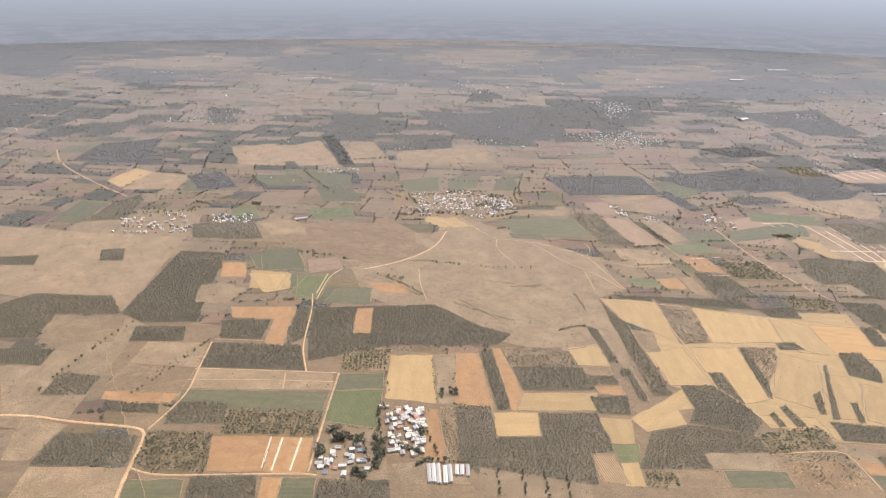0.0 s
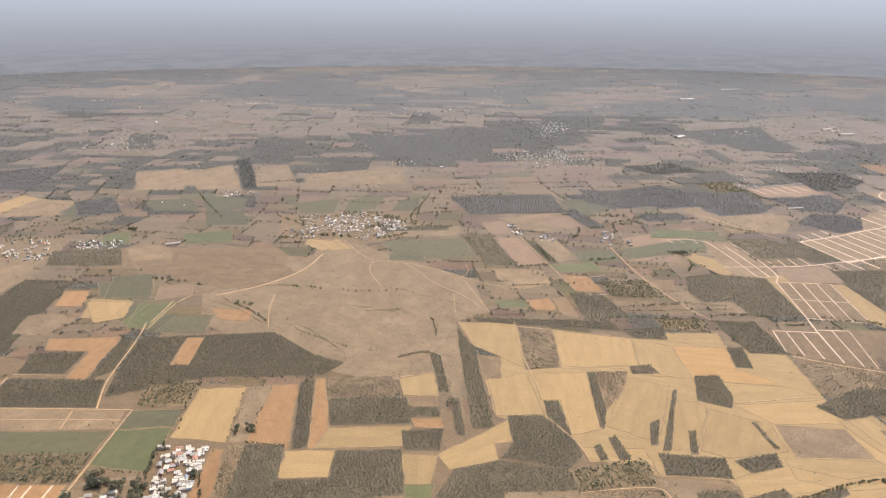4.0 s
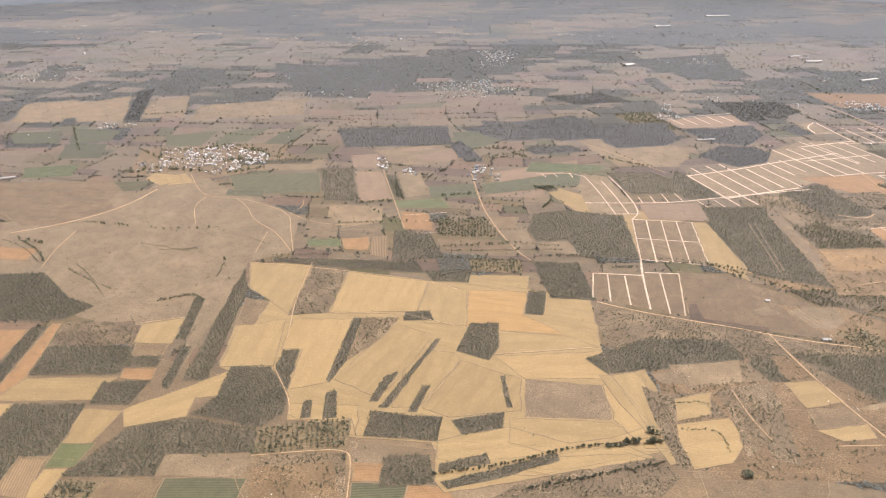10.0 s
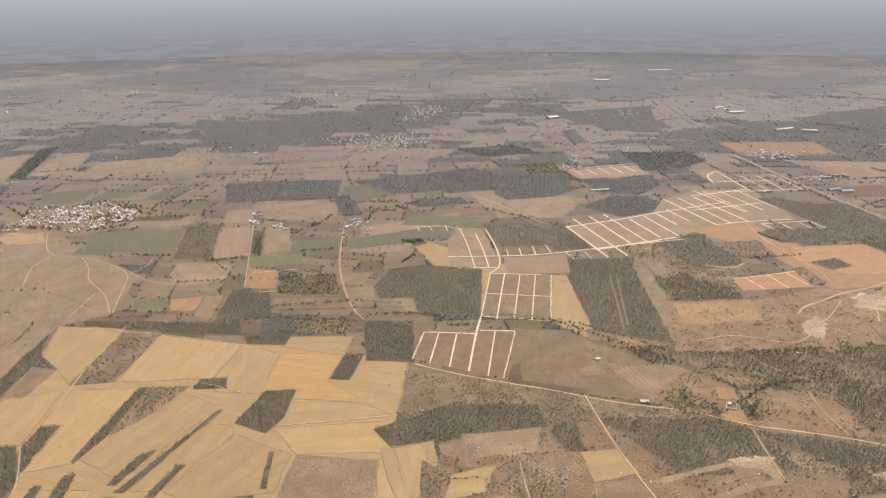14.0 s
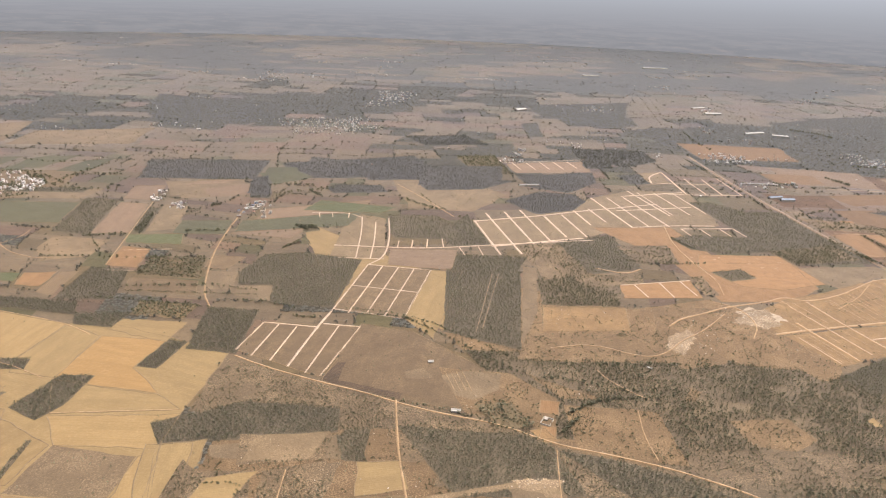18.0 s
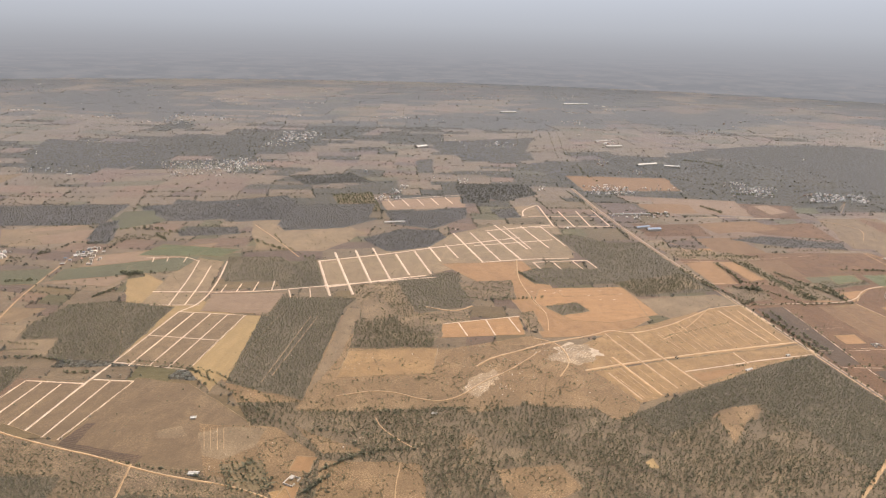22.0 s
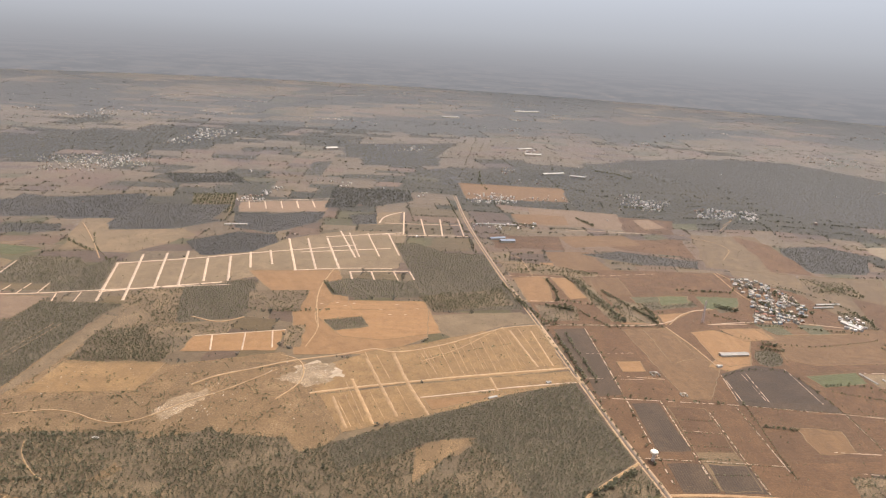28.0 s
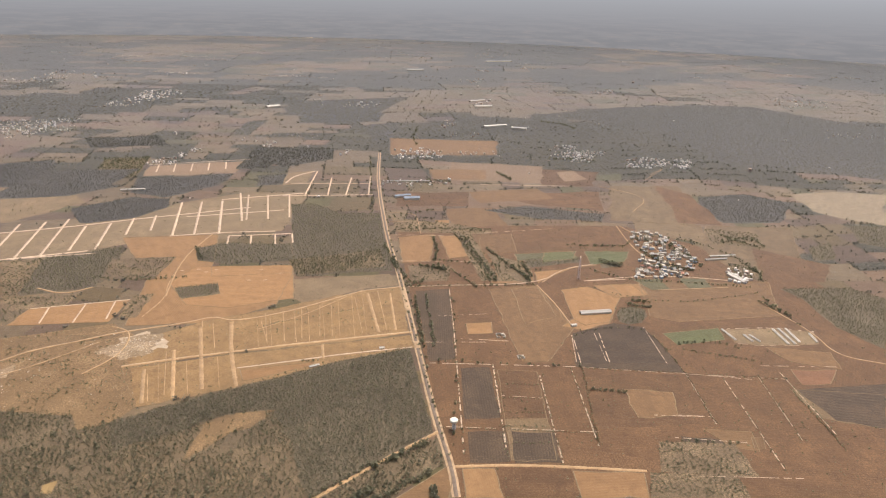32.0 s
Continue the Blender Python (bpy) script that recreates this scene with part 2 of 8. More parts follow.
def patchwork():
    """The open country round the mapped land: boxy fields of many tones with hedges between them."""
    # The heavy bluish sheen stands in for haze over the plain.
    n = Nodes("farmland", 0.7, 0.12, 0.6, (0.88, 0.92, 0.95), 0.27)
    at = n.put("Mapping", {"Vector": n.coords(), "Rotation": (0, 0, 0.1)}).outputs[0]
    at = n.put("VectorMath", {0: at, 1: n.put("VectorMath", {0: n.put("TexNoise", {"Vector": at, "Scale": 0.006}).outputs["Color"], 1: (30, 30, 0)}, operation="MULTIPLY").outputs[0]}, operation="ADD").outputs[0]
    tall = n.put("Mapping", {"Vector": at, "Scale": (1.0, 1.7, 1.0)}).outputs[0]
    cells = n.put("TexVoronoi", {"Vector": tall, "Scale": 0.016, "Randomness": 0.75}, distance="CHEBYCHEV", voronoi_dimensions="2D")
    pick = n.put("SeparateColor", {"Color": cells.outputs["Color"]})
    tones = [(0.0, (0.11, 0.085, 0.052)), (0.2, (0.13, 0.098, 0.058)), (0.26, (0.18, 0.122, 0.068)), (0.42, (0.2, 0.135, 0.074)),
             (0.5, (0.12, 0.092, 0.054)), (0.64, (0.13, 0.1, 0.06)), (0.7, (0.2, 0.125, 0.066)), (0.84, (0.16, 0.1, 0.056)), (1.0, (0.22, 0.155, 0.085))]
    colour = n.ramp(pick.outputs[0], tones)
    wide = n.noise(at, 0.0022, 4)
    colour = n.mix(n.ramp(wide, [(0.47, (0, 0, 0)), (0.56, (0.8, 0.8, 0.8))]), colour, (0.12, 0.094, 0.056))
    clumps = n.noise(at, 0.06, 6, 0.75)
    colour = n.mix(n.ramp(clumps, [(0.52, (0, 0, 0)), (0.6, (0.85, 0.85, 0.85))]), colour, (0.11, 0.086, 0.052))
    edges = n.put("TexVoronoi", {"Vector": tall, "Scale": 0.016, "Randomness": 0.75}, distance="CHEBYCHEV", feature="F2", voronoi_dimensions="2D")
    gap = n.math("SUBTRACT", edges.outputs["Distance"], cells.outputs["Distance"])
    colour = n.mix(n.ramp(gap, [(0.03, (0.9, 0.9, 0.9)), (0.09, (0, 0, 0))]), colour, (0.11, 0.086, 0.052))
    fine = n.noise(at, 0.5, 5, 0.7)
    colour = n.mix(n.math("MULTIPLY", fine, 0.5), colour, GREY, "OVERLAY")
    n.bump(fine, 0.4)
    return n.base(colour)


def foliage(name, dark, light, dry, scale=0.02):
    """Leaves: a tone for each tree, drifting over the wood, finer mottling, and some dry crowns."""
    # The sheen greys the leaves at low angles, in place of haze.
    n = Nodes(name, 0.8, 0.2, 0.42, (0.97, 0.95, 0.92))
    at = n.coords()
    own = n.put("NewGeometry").outputs["Random Per Island"]
    colour = n.mix(n.math("MULTIPLY", n.math("ADD", n.math("MULTIPLY", own, 0.5), n.math("MULTIPLY", n.noise(at, scale), 1.5)), 0.5), dark, light)
    colour = n.mix(n.ramp(own, [(0.88, (0, 0, 0)), (0.98, (0.6, 0.6, 0.6))]), colour, dry)
    fine = n.noise(at, 2.6, 3, 0.7)
    colour = n.mix(n.math("MULTIPLY", fine, 0.6), colour, GREY, "OVERLAY")
    n.bump(fine, 0.25)
    through_leaf = n.put("BsdfTranslucent", {"Color": colour})
    both = n.put("MixShader", {0: 0.55, 1: n.bsdf.outputs[0], 2: through_leaf.outputs[0]})
    n.tree.links.new(both.outputs[0], n.tree.nodes["Material Output"].inputs["Surface"])
    return n.base(colour)


def plain(name, colour, roughness=0.85, dirt=0.3, scale=1.3, metal=0.0):
    n = Nodes(name, roughness, 0.25, 0.2)
    n.bsdf.inputs["Metallic"].default_value = metal
    at = n.coords()
    stain = n.noise(at, scale, 6, 0.7)
    c = n.mix(n.ramp(stain, [(0.42, (0, 0, 0)), (0.7, (dirt, dirt, dirt))]), colour, scaled(colour, 0.45))
    tone = n.put("ObjectInfo").outputs["Random"]
    c = n.mix(0.5, c, n.ramp(tone, [(0.0, (0.3, 0.3, 0.3)), (1.0, (0.56, 0.55, 0.53))]), "OVERLAY")
    n.bump(stain, 0.05, 0.3)
    return n.base(c)


LEAF_PLANTATION = foliage("plantation_leaves", (0.160, 0.147, 0.086), (0.197, 0.179, 0.106), (0.25, 0.215, 0.13))
LEAF_SCRUB = foliage("scrub_leaves", (0.130, 0.122, 0.068), (0.172, 0.159, 0.089), (0.235, 0.2, 0.118))
# Leaf tone greyed and blued for far trees: haze as colour.
LEAF_FAR = foliage("hazed_leaves", (0.140, 0.128, 0.094), (0.17, 0.154, 0.112), (0.20, 0.172, 0.122))
LEAF_TREE = foliage("tree_leaves", (0.155, 0.145, 0.082), (0.205, 0.19, 0.106), (0.25, 0.215, 0.122))
BARK = plain("bark", (0.16, 0.115, 0.08), 0.95, 0.5, 3.0)
BUND = soil("field_bund", (0.23, 0.158, 0.075), (0.15, 0.108, 0.055), (0.28, 0.2, 0.1), 3.0, 0.0, 0.12)
FARMLAND = patchwork()


# ---- mesh helpers ----
def mesh_of(name, verts, tris, mat):
    """A mesh object from arrays of places and triangles."""
    verts, tris = np.asarray(verts, np.float32), np.asarray(tris, np.int32)
    me = bpy.data.meshes.new(name)
    me.vertices.add(len(verts))
    me.vertices.foreach_set("co", verts.ravel())
    me.loops.add(tris.size)
    me.loops.foreach_set("vertex_index", tris.ravel())
    me.polygons.add(len(tris))
    me.polygons.foreach_set("loop_start", np.arange(0, tris.size, 3, dtype=np.int32))
    me.update(calc_edges=True)
    me.materials.append(mat)
    return new(name, me)


def part(name, bm, mat, parent, label=""):
    """Links a bmesh as one mesh object under a thing or a part."""
    me = bpy.data.meshes.new(name)
    bm.to_mesh(me)
    bm.free()
    me.materials.append(mat)
    ob = new(name, me)
    ob.parent = parent
    return tagged(ob, label)


def empty(name, at, turn=0.0):
    ob = new(name)
    ob.matrix_basis = pose(*at, 0, 0, turn)
    return ob


def box(bm, size, at=(0, 0, 0), turn=0.0):
    """A box that stands on at."""
    m = Matrix.Translation(at) @ Matrix.Rotation(radians(turn), 4, "Z") @ Matrix.Translation((0, 0, size[2] / 2)) @ Matrix.Diagonal((*size, 1))
    bmesh.ops.create_cube(bm, size=1.0, matrix=m)
    return bm


def inside(points, corners):
    """Which of the points lie in a polygon."""
    x, y = points[:, 0], points[:, 1]
    hit = np.zeros(len(points), bool)
    for (ax, ay), (bx, by) in zip(corners, np.roll(corners, -1, 0)):
        crosses = (ay > y) != (by > y)
        hit ^= crosses & (x < (bx - ax) * (y - ay) / (by - ay + 1e-12) + ax)
    return hit


RNG = np.random.default_rng(7)


# ---- ground ----
def ground():
    bm = bmesh.new()
    bmesh.ops.create_grid(bm, x_segments=24, y_segments=24, size=9000, matrix=Matrix.Translation((0, 3000, 0)))
    me = bpy.data.meshes.new("ground")
    bm.to_mesh(me)
    bm.free()
    me.materials.append(FARMLAND)
    return tagged(new("ground", me), "wide dry farmland plain of brown and dark green fields", "ground", kind="structure")


ground()

# ---- fields and woods ----
KINDS = {
    "stub": ("stubble_field", "dry ochre stubble field with low earth bunds", "field", "harvested fields"),
    "amber": ("stubble_field", "orange-gold dry stubble field with low bunds", "field", "harvested fields"),
    "ora": ("ploughed_field", "bare orange-brown ploughed soil field", "field", "ploughed fields"),
    "pale": ("ploughed_field", "pale pinkish-brown ploughed soil field", "field", "ploughed fields"),
    "red": ("ploughed_field", "dark red-brown ploughed soil field", "field", "ploughed fields"),
    "tan": ("grassland", "dry tan grassland with scattered bushes", "grassland", "dry grassland"),
    "brn": ("fallow_field", "grey-brown fallow field with dry weeds", "field", "fallow fields"),
    "grn": ("crop_field", "small irrigated green crop field", "field", "crop fields"),
    "dgr": ("crop_field", "dull dark green crop field", "field", "crop fields"),
    "rbrn": ("fallow_field", "red-brown fallow land with dry weeds", "field", "fallow fields"),
    "gold": ("plotted_land", "golden dry plotted land between sandy tracks", "field", "plotted land"),
    "rock": ("rock_outcrop", "pale bare rock outcrop in dry scrub", "rock outcrop", "rock outcrops"),
    "umber": ("ploughed_field", "brown ploughed field of dull umber soil", "field", "ploughed fields"),
    "heath": ("heath", "brown stony heath with low bushes and pale rocks", "heath", "stony heath"),
    "rows": ("row_crop_field", "tan field with close dark crop rows", "field", "crop fields"),
    "burnt": ("burnt_field", "dark burnt field with ashy soil", "field", "fallow fields"),
    "wood": ("plantation", "dense dark olive-green tree plantation on brown litter", "plantation", "tree plantations"),
    "scrub": ("scrubland", "sparse grey-green scrub trees on tan ground", "scrubland", "scrubland"),
    "spar": ("open_woodland", "open olive-green woodland of slim trees on tan ground", "woodland", "open woodland"),
    "orch": ("orchard", "orchard of round dark trees in rows on tan soil", "orchard", "orchards"),
    "quarry": ("quarry", "pale white-grey quarried rock patch in dry scrub", "quarry", ""),
    "pond": ("lake_bed", "dry pale tan lake bed beside dark woods", "lake bed", ""),
    "farwood": ("woodland", "distant dark brown-green woodland", "woodland", "distant woods"),
}
PLOTS = []


def plot(kind, *numbers):
    """Notes one field, wood or clearing by its corners; later ones lie on earlier ones."""
    PLOTS.append((kind, np.array(numbers, float).reshape(-1, 2)))


plot("brn", -903.4, 443.5, -727.7, 405.5, -559.8, 371.7, -381.3, 333.6, -268.9, 271.1, -172.4, 248.6, -208.6, 190.2, -742.6, 179.7)
plot("brn", -504.1, 242.4, -369.0, 238.9, -173.9, 238.3, 5.7, 237.4, -21.1, 189.8, -458.3, 171.4)
plot("brn", -346.7, 268.6, -187.1, 258.1, -64.5, 252.6, -69.7, 197.8, -306.1, 200.0)
plot("spar", 67.5, 385.7, 290.3, 377.2, 390.2, 397.7, 507.0, 440.0, 526.5, 394.9, 450.0, 300.6, 130.7, 278.8)
plot("scrub", -48.2, 395.8, 252.7, 385.8, 360.1, 364.9, 342.1, 320.2, -4.6, 321.2)
plot("tan", -1062.1, 739.4, -900.3, 752.8, -875.1, 646.3, -1033.1, 638.7)
plot("brn", -643.6, 856.9, -446.7, 897.1, -427.3, 779.5, -503.2, 734.0, -614.3, 742.4)
plot("spar", 73.7, 456.0, 273.7, 459.2, 348.0, 444.7, 392.6, 389.6, 447.0, 350.0, 142.3, 335.1)
plot("heath", -67.3, 340.7, 28.7, 352.6, 198.4, 350.7, 125.2, 229.9, -66.5, 231.8)
plot("rbrn", 496.1, 799.2, 747.4, 810.6, 874.9, 685.1, 905.4, 591.0, 767.5, 379.4, 544.6, 378.5)
plot("heath", 7.3, 573.2, 90.6, 583.9, 219.9, 536.2, 294.7, 564.7, 357.3, 513.9, 348.0, 444.7, 273.7, 459.2, 75.6, 452.7)
plot("brn", -876.7, 708.6, -759.1, 710.1, -621.7, 719.3, -589.0, 679.3, -597.5, 640.3, -763.6, 635.9, -833.6, 635.4)
plot("tan", -904.5, 1150.1, -799.6, 1161.9, -772.4, 1052.8, -865.6, 1023.4)
plot("tan", -655.7, 1130.4, -476.9, 1198.1, -463.4, 1063.2, -640.2, 1025.8)
plot("dgr", -765.4, 876.6, -705.0, 881.7, -681.5, 812.1, -738.2, 807.7)
plot("tan", -280.1, 886.3, -221.5, 876.1, -208.8, 807.9, -273.3, 790.5)
plot("tan", -25.3, 927.0, 107.5, 894.4, 132.7, 865.6, 86.5, 790.1, 8.0, 791.5)
plot("tan", -317.5, 859.8, -221.2, 886.2, -198.9, 822.2, -286.3, 799.6)
plot("tan", 322.8, 1005.6, 371.2, 1029.7, 371.5, 963.2, 319.7, 950.3)
plot("pale", -155.9, 750.6, -82.4, 744.1, -105.6, 669.6, -170.0, 675.4)
plot("tan", -930.6, 334.3, -901.3, 363.7, -857.7, 430.5, -842.5, 414.0, -838.3, 267.3, -890.0, 268.7)
plot("ora", -827.1, 303.7, -767.3, 302.4, -770.9, 290.6, -825.1, 292.8)
plot("tan", -931.6, 336.0, -902.8, 335.6, -905.6, 293.9)
plot("umber", 466.2, 1263.7, 652.1, 1256.8, 641.5, 1148.5, 472.7, 1135.2)
plot("pale", 568.2, 1097.8, 702.1, 1079.4, 686.7, 984.0, 556.9, 996.1)
plot("rbrn", 490.4, 931.3, 584.3, 936.8, 580.7, 875.8, 493.0, 871.2)
plot("rbrn", 699.3, 1062.2, 780.0, 1051.3, 753.7, 973.9, 685.3, 975.3)
plot("brn", 777.0, 975.4, 871.3, 981.1, 831.7, 814.5, 739.7, 830.1)
plot("brn", 764.9, 827.2, 838.3, 814.8, 823.0, 759.5, 758.3, 783.1)
plot("brn", 844.8, 815.1, 939.0, 809.6, 893.6, 699.8, 819.9, 683.3, 810.4, 742.5)
plot("rbrn", 612.4, 925.6, 754.8, 946.8, 741.1, 861.8, 657.2, 886.7)
plot("tan", -664.5, 561.5, -564.8, 691.1, -559.5, 757.9, -518.4, 737.5, -367.3, 609.4, -358.2, 519.5, -390.5, 498.5, -388.8, 386.7, -468.6, 384.0, -543.9, 419.0, -643.5, 493.4)
plot("stub", -389.3, 497.3, -296.9, 481.6, -225.5, 463.6, -193.1, 467.2, -91.2, 434.0, -96.0, 361.8, -95.1, 323.5, -80.4, 275.1, -74.1, 255.3, -151.3, 233.9, -211.4, 244.5, -215.2, 257.8, -265.8, 262.2, -305.1, 281.8, -311.6, 307.3, -365.1, 332.0, -370.4, 387.3, -352.9, 426.2, -376.3, 446.4)
plot("stub", -389.2, 496.1, -331.2, 497.4, -333.2, 404.3, -352.9, 426.2, -375.3, 446.4)
plot("stub", -296.4, 480.5, -225.6, 462.4, -232.6, 410.8, -243.9, 410.4, -301.6, 407.3)
plot("stub", -224.6, 462.5, -192.2, 447.1, -193.4, 389.7, -225.2, 393.2, -231.7, 410.8)
plot("amber", -191.1, 447.2, -141.5, 445.8, -148.4, 406.1, -134.8, 394.4, -119.4, 378.0, -192.9, 387.9)
plot("stub", -367.5, 386.5, -333.3, 396.8, -329.5, 354.6, -327.6, 333.8, -364.7, 332.7)
plot("stub", -328.1, 397.0, -281.7, 398.6, -287.0, 315.5, -311.1, 308.0, -311.5, 355.2, -326.4, 354.7)
plot("stub", -193.3, 386.1, -119.7, 377.1, -98.3, 361.8, -173.2, 350.6)
plot("stub", -173.4, 348.3, -96.3, 357.8, -95.7, 324.2, -154.3, 321.9)
plot("stub", -96.7, 322.8, -80.7, 274.5, -75.0, 255.8, -90.7, 255.5, -104.0, 280.5, -103.8, 316.3)
plot("stub", -168.1, 281.4, -105.7, 278.7, -92.6, 260.4, -144.3, 249.0, -169.9, 258.7)
plot("stub", -233.2, 356.8, -202.1, 352.9, -198.0, 342.9, -224.8, 290.6, -241.3, 290.2)
plot("stub", -307.9, 293.0, -262.2, 291.6, -260.5, 262.9, -265.2, 279.1, -305.1, 276.4)
plot("tan", -1137.0, 668.4, -1011.4, 652.6, -885.7, 645.5, -873.8, 435.6, -1015.6, 471.9)
plot("tan", -833.0, 183.4, -836.3, 212.6, -769.5, 215.0, -764.9, 185.7)
plot("wood", -837.0, 213.7, -837.7, 250.4, -777.1, 248.2, -772.0, 215.5)
plot("tan", -859.1, 218.6, -872.2, 267.3, -834.1, 259.2, -840.2, 219.3)
plot("dgr", -766.6, 203.5, -728.1, 203.8, -724.6, 187.1, -763.1, 185.8)
plot("orch", -770.6, 223.7, -770.9, 253.1, -725.4, 252.9, -716.0, 212.5, -760.5, 209.2)
plot("ora", -724.6, 250.3, -681.7, 252.0, -679.3, 213.8, -716.0, 212.5)
plot("ora", -680.9, 252.1, -651.4, 251.3, -649.3, 213.3, -678.6, 213.9)
plot("wood", -724.9, 210.5, -681.5, 212.1, -676.5, 188.8, -722.1, 187.2)
plot("ora", -676.8, 208.4, -664.4, 208.8, -662.8, 189.3, -675.4, 188.8)
plot("dgr", -663.6, 208.8, -641.0, 209.7, -639.3, 190.1, -662.8, 189.3)
plot("wood", -638.6, 207.0, -591.5, 208.7, -590.1, 191.8, -639.3, 190.1)
plot("tan", -649.2, 254.7, -604.1, 261.8, -591.5, 208.7, -640.7, 208.0)
plot("dgr", -767.5, 308.0, -648.8, 310.9, -650.1, 283.9, -764.6, 283.4)
plot("wood", -769.3, 292.2, -725.0, 292.6, -720.9, 265.2, -764.1, 262.1)
plot("orch", -721.6, 281.5, -649.9, 283.1, -648.9, 253.3, -720.9, 251.8)
plot("grn", -645.7, 311.8, -605.5, 315.2, -605.2, 264.5, -647.1, 271.8)
plot("dgr", -644.9, 337.2, -606.9, 340.7, -605.7, 316.9, -646.0, 313.4)
plot("tan", -766.9, 340.3, -650.0, 338.7, -646.9, 313.4, -762.2, 309.8)
plot("wood", -767.9, 383.4, -685.2, 382.5, -674.5, 341.1, -764.6, 342.2)
plot("brn", -825.1, 345.7, -766.5, 342.1, -767.9, 303.9, -831.7, 306.7)
plot("tan", -825.7, 382.5, -770.4, 383.3, -766.5, 342.1, -827.4, 346.5)
plot("wood", -849.0, 410.3, -801.7, 412.8, -794.3, 385.2, -842.8, 381.6)
plot("wood", -771.1, 427.0, -725.0, 429.6, -724.7, 389.8, -763.6, 390.9)
plot("ora", -771.6, 456.2, -706.5, 459.9, -703.1, 381.6, -720.3, 384.8, -722.9, 432.0, -763.7, 433.3)
plot("wood", -704.3, 457.5, -693.0, 458.2, -687.2, 394.9, -700.5, 381.8)
plot("wood", -686.2, 458.5, -565.7, 471.9, -520.8, 427.9, -491.7, 413.7, -506.7, 391.6, -605.7, 386.6, -674.9, 355.7, -682.5, 395.1)
plot("ora", -644.9, 459.6, -628.9, 460.5, -625.7, 408.8, -642.7, 407.9)
plot("orch", -645.7, 376.5, -605.0, 378.5, -604.8, 345.3, -643.2, 341.7)
plot("stub", -603.4, 370.7, -566.5, 372.5, -561.7, 297.4, -603.6, 303.3)
plot("tan", -563.9, 372.6, -547.1, 375.4, -542.4, 298.2, -560.4, 297.5)
plot("ora", -545.6, 376.5, -525.1, 377.5, -516.4, 289.5, -547.8, 298.0)
plot("wood", -524.0, 380.6, -512.5, 383.1, -502.4, 292.4, -513.7, 289.6)
plot("ora", -511.3, 386.2, -504.5, 386.6, -490.8, 317.9, -497.7, 290.3, -501.3, 290.2)
plot("scrub", -501.7, 388.8, -449.2, 391.4, -434.5, 358.0, -496.9, 355.0)
plot("wood", -496.9, 355.0, -429.8, 356.3, -429.5, 321.5, -490.7, 319.6)
plot("stub", -490.1, 316.3, -429.1, 319.0, -435.2, 293.7, -498.5, 291.0)
plot("wood", -545.6, 294.3, -518.7, 295.4, -516.0, 256.7, -483.2, 258.0, -482.0, 288.0, -436.0, 290.0, -431.2, 244.0, -448.6, 238.3, -450.9, 208.3, -530.4, 213.7, -549.5, 239.4)
plot("tan", -530.8, 223.3, -456.4, 209.2, -457.1, 196.4, -531.3, 193.8)
plot("stub", -517.4, 288.0, -482.3, 288.8, -482.5, 260.0, -515.8, 258.7)
plot("ora", -569.1, 289.5, -560.3, 289.9, -553.5, 228.4, -568.6, 229.6)
plot("scrub", -559.0, 293.7, -546.5, 294.2, -544.8, 230.5, -552.7, 230.2)
plot("tan", -561.9, 229.9, -544.2, 227.9, -537.2, 206.4, -580.9, 205.7, -592.0, 224.6)
plot("stub", -441.7, 386.7, -413.1, 396.8, -408.5, 360.3, -437.2, 361.0)
plot("wood", -416.2, 428.9, -407.4, 429.3, -400.1, 364.7, -408.1, 364.4)
plot("tan", -400.9, 424.4, -387.3, 424.9, -390.1, 352.8, -387.9, 308.7, -398.2, 359.0)
plot("wood", -390.6, 486.1, -376.0, 441.0, -367.5, 316.1, -384.5, 315.6)
plot("wood", -400.5, 356.5, -392.7, 356.7, -389.5, 305.3, -395.9, 308.5)
plot("brn", -434.7, 359.5, -410.6, 360.2, -409.4, 344.3, -431.9, 343.6)
plot("wood", -430.7, 343.7, -408.6, 344.3, -407.6, 330.8, -429.6, 330.1)
plot("ora", -429.4, 328.7, -407.4, 329.3, -405.6, 315.1, -427.4, 317.3)
plot("wood", -436.7, 312.8, -404.7, 315.1, -409.0, 288.6, -434.1, 289.2)
plot("stub", -410.2, 284.2, -356.5, 327.1, -355.4, 299.5, -369.1, 297.2, -367.9, 278.5, -402.2, 267.7)
plot("brn", -374.3, 430.5, -352.8, 424.2, -356.5, 387.8, -370.4, 387.3)
plot("scrub", -330.1, 494.9, -296.5, 488.9, -302.1, 406.4, -333.3, 402.4)
plot("wood", -325.6, 353.2, -312.9, 353.5, -311.6, 307.3, -308.8, 298.8, -325.4, 317.3)
plot("wood", -356.7, 332.2, -329.3, 333.0, -308.9, 296.2, -308.9, 281.7, -320.0, 269.6, -366.1, 280.4, -355.4, 299.5)
plot("wood", -281.1, 399.5, -274.0, 399.8, -277.8, 340.5, -285.5, 314.9, -288.4, 318.3)
plot("scrub", -274.0, 399.8, -245.3, 400.8, -256.7, 369.3, -277.8, 340.5)
plot("wood", -241.4, 410.5, -221.9, 411.2, -218.3, 397.1, -242.2, 396.3)
plot("stub", -246.7, 391.5, -217.1, 374.8, -250.4, 299.0, -282.2, 318.4, -265.1, 356.6)
plot("wood", -215.7, 370.6, -212.5, 370.7, -244.2, 289.5, -250.1, 289.4)
plot("wood", -249.3, 322.9, -240.0, 328.2, -251.0, 295.7, -256.9, 295.5)
plot("wood", -189.7, 393.5, -168.2, 394.2, -170.1, 359.6, -177.9, 343.5, -201.3, 354.6)
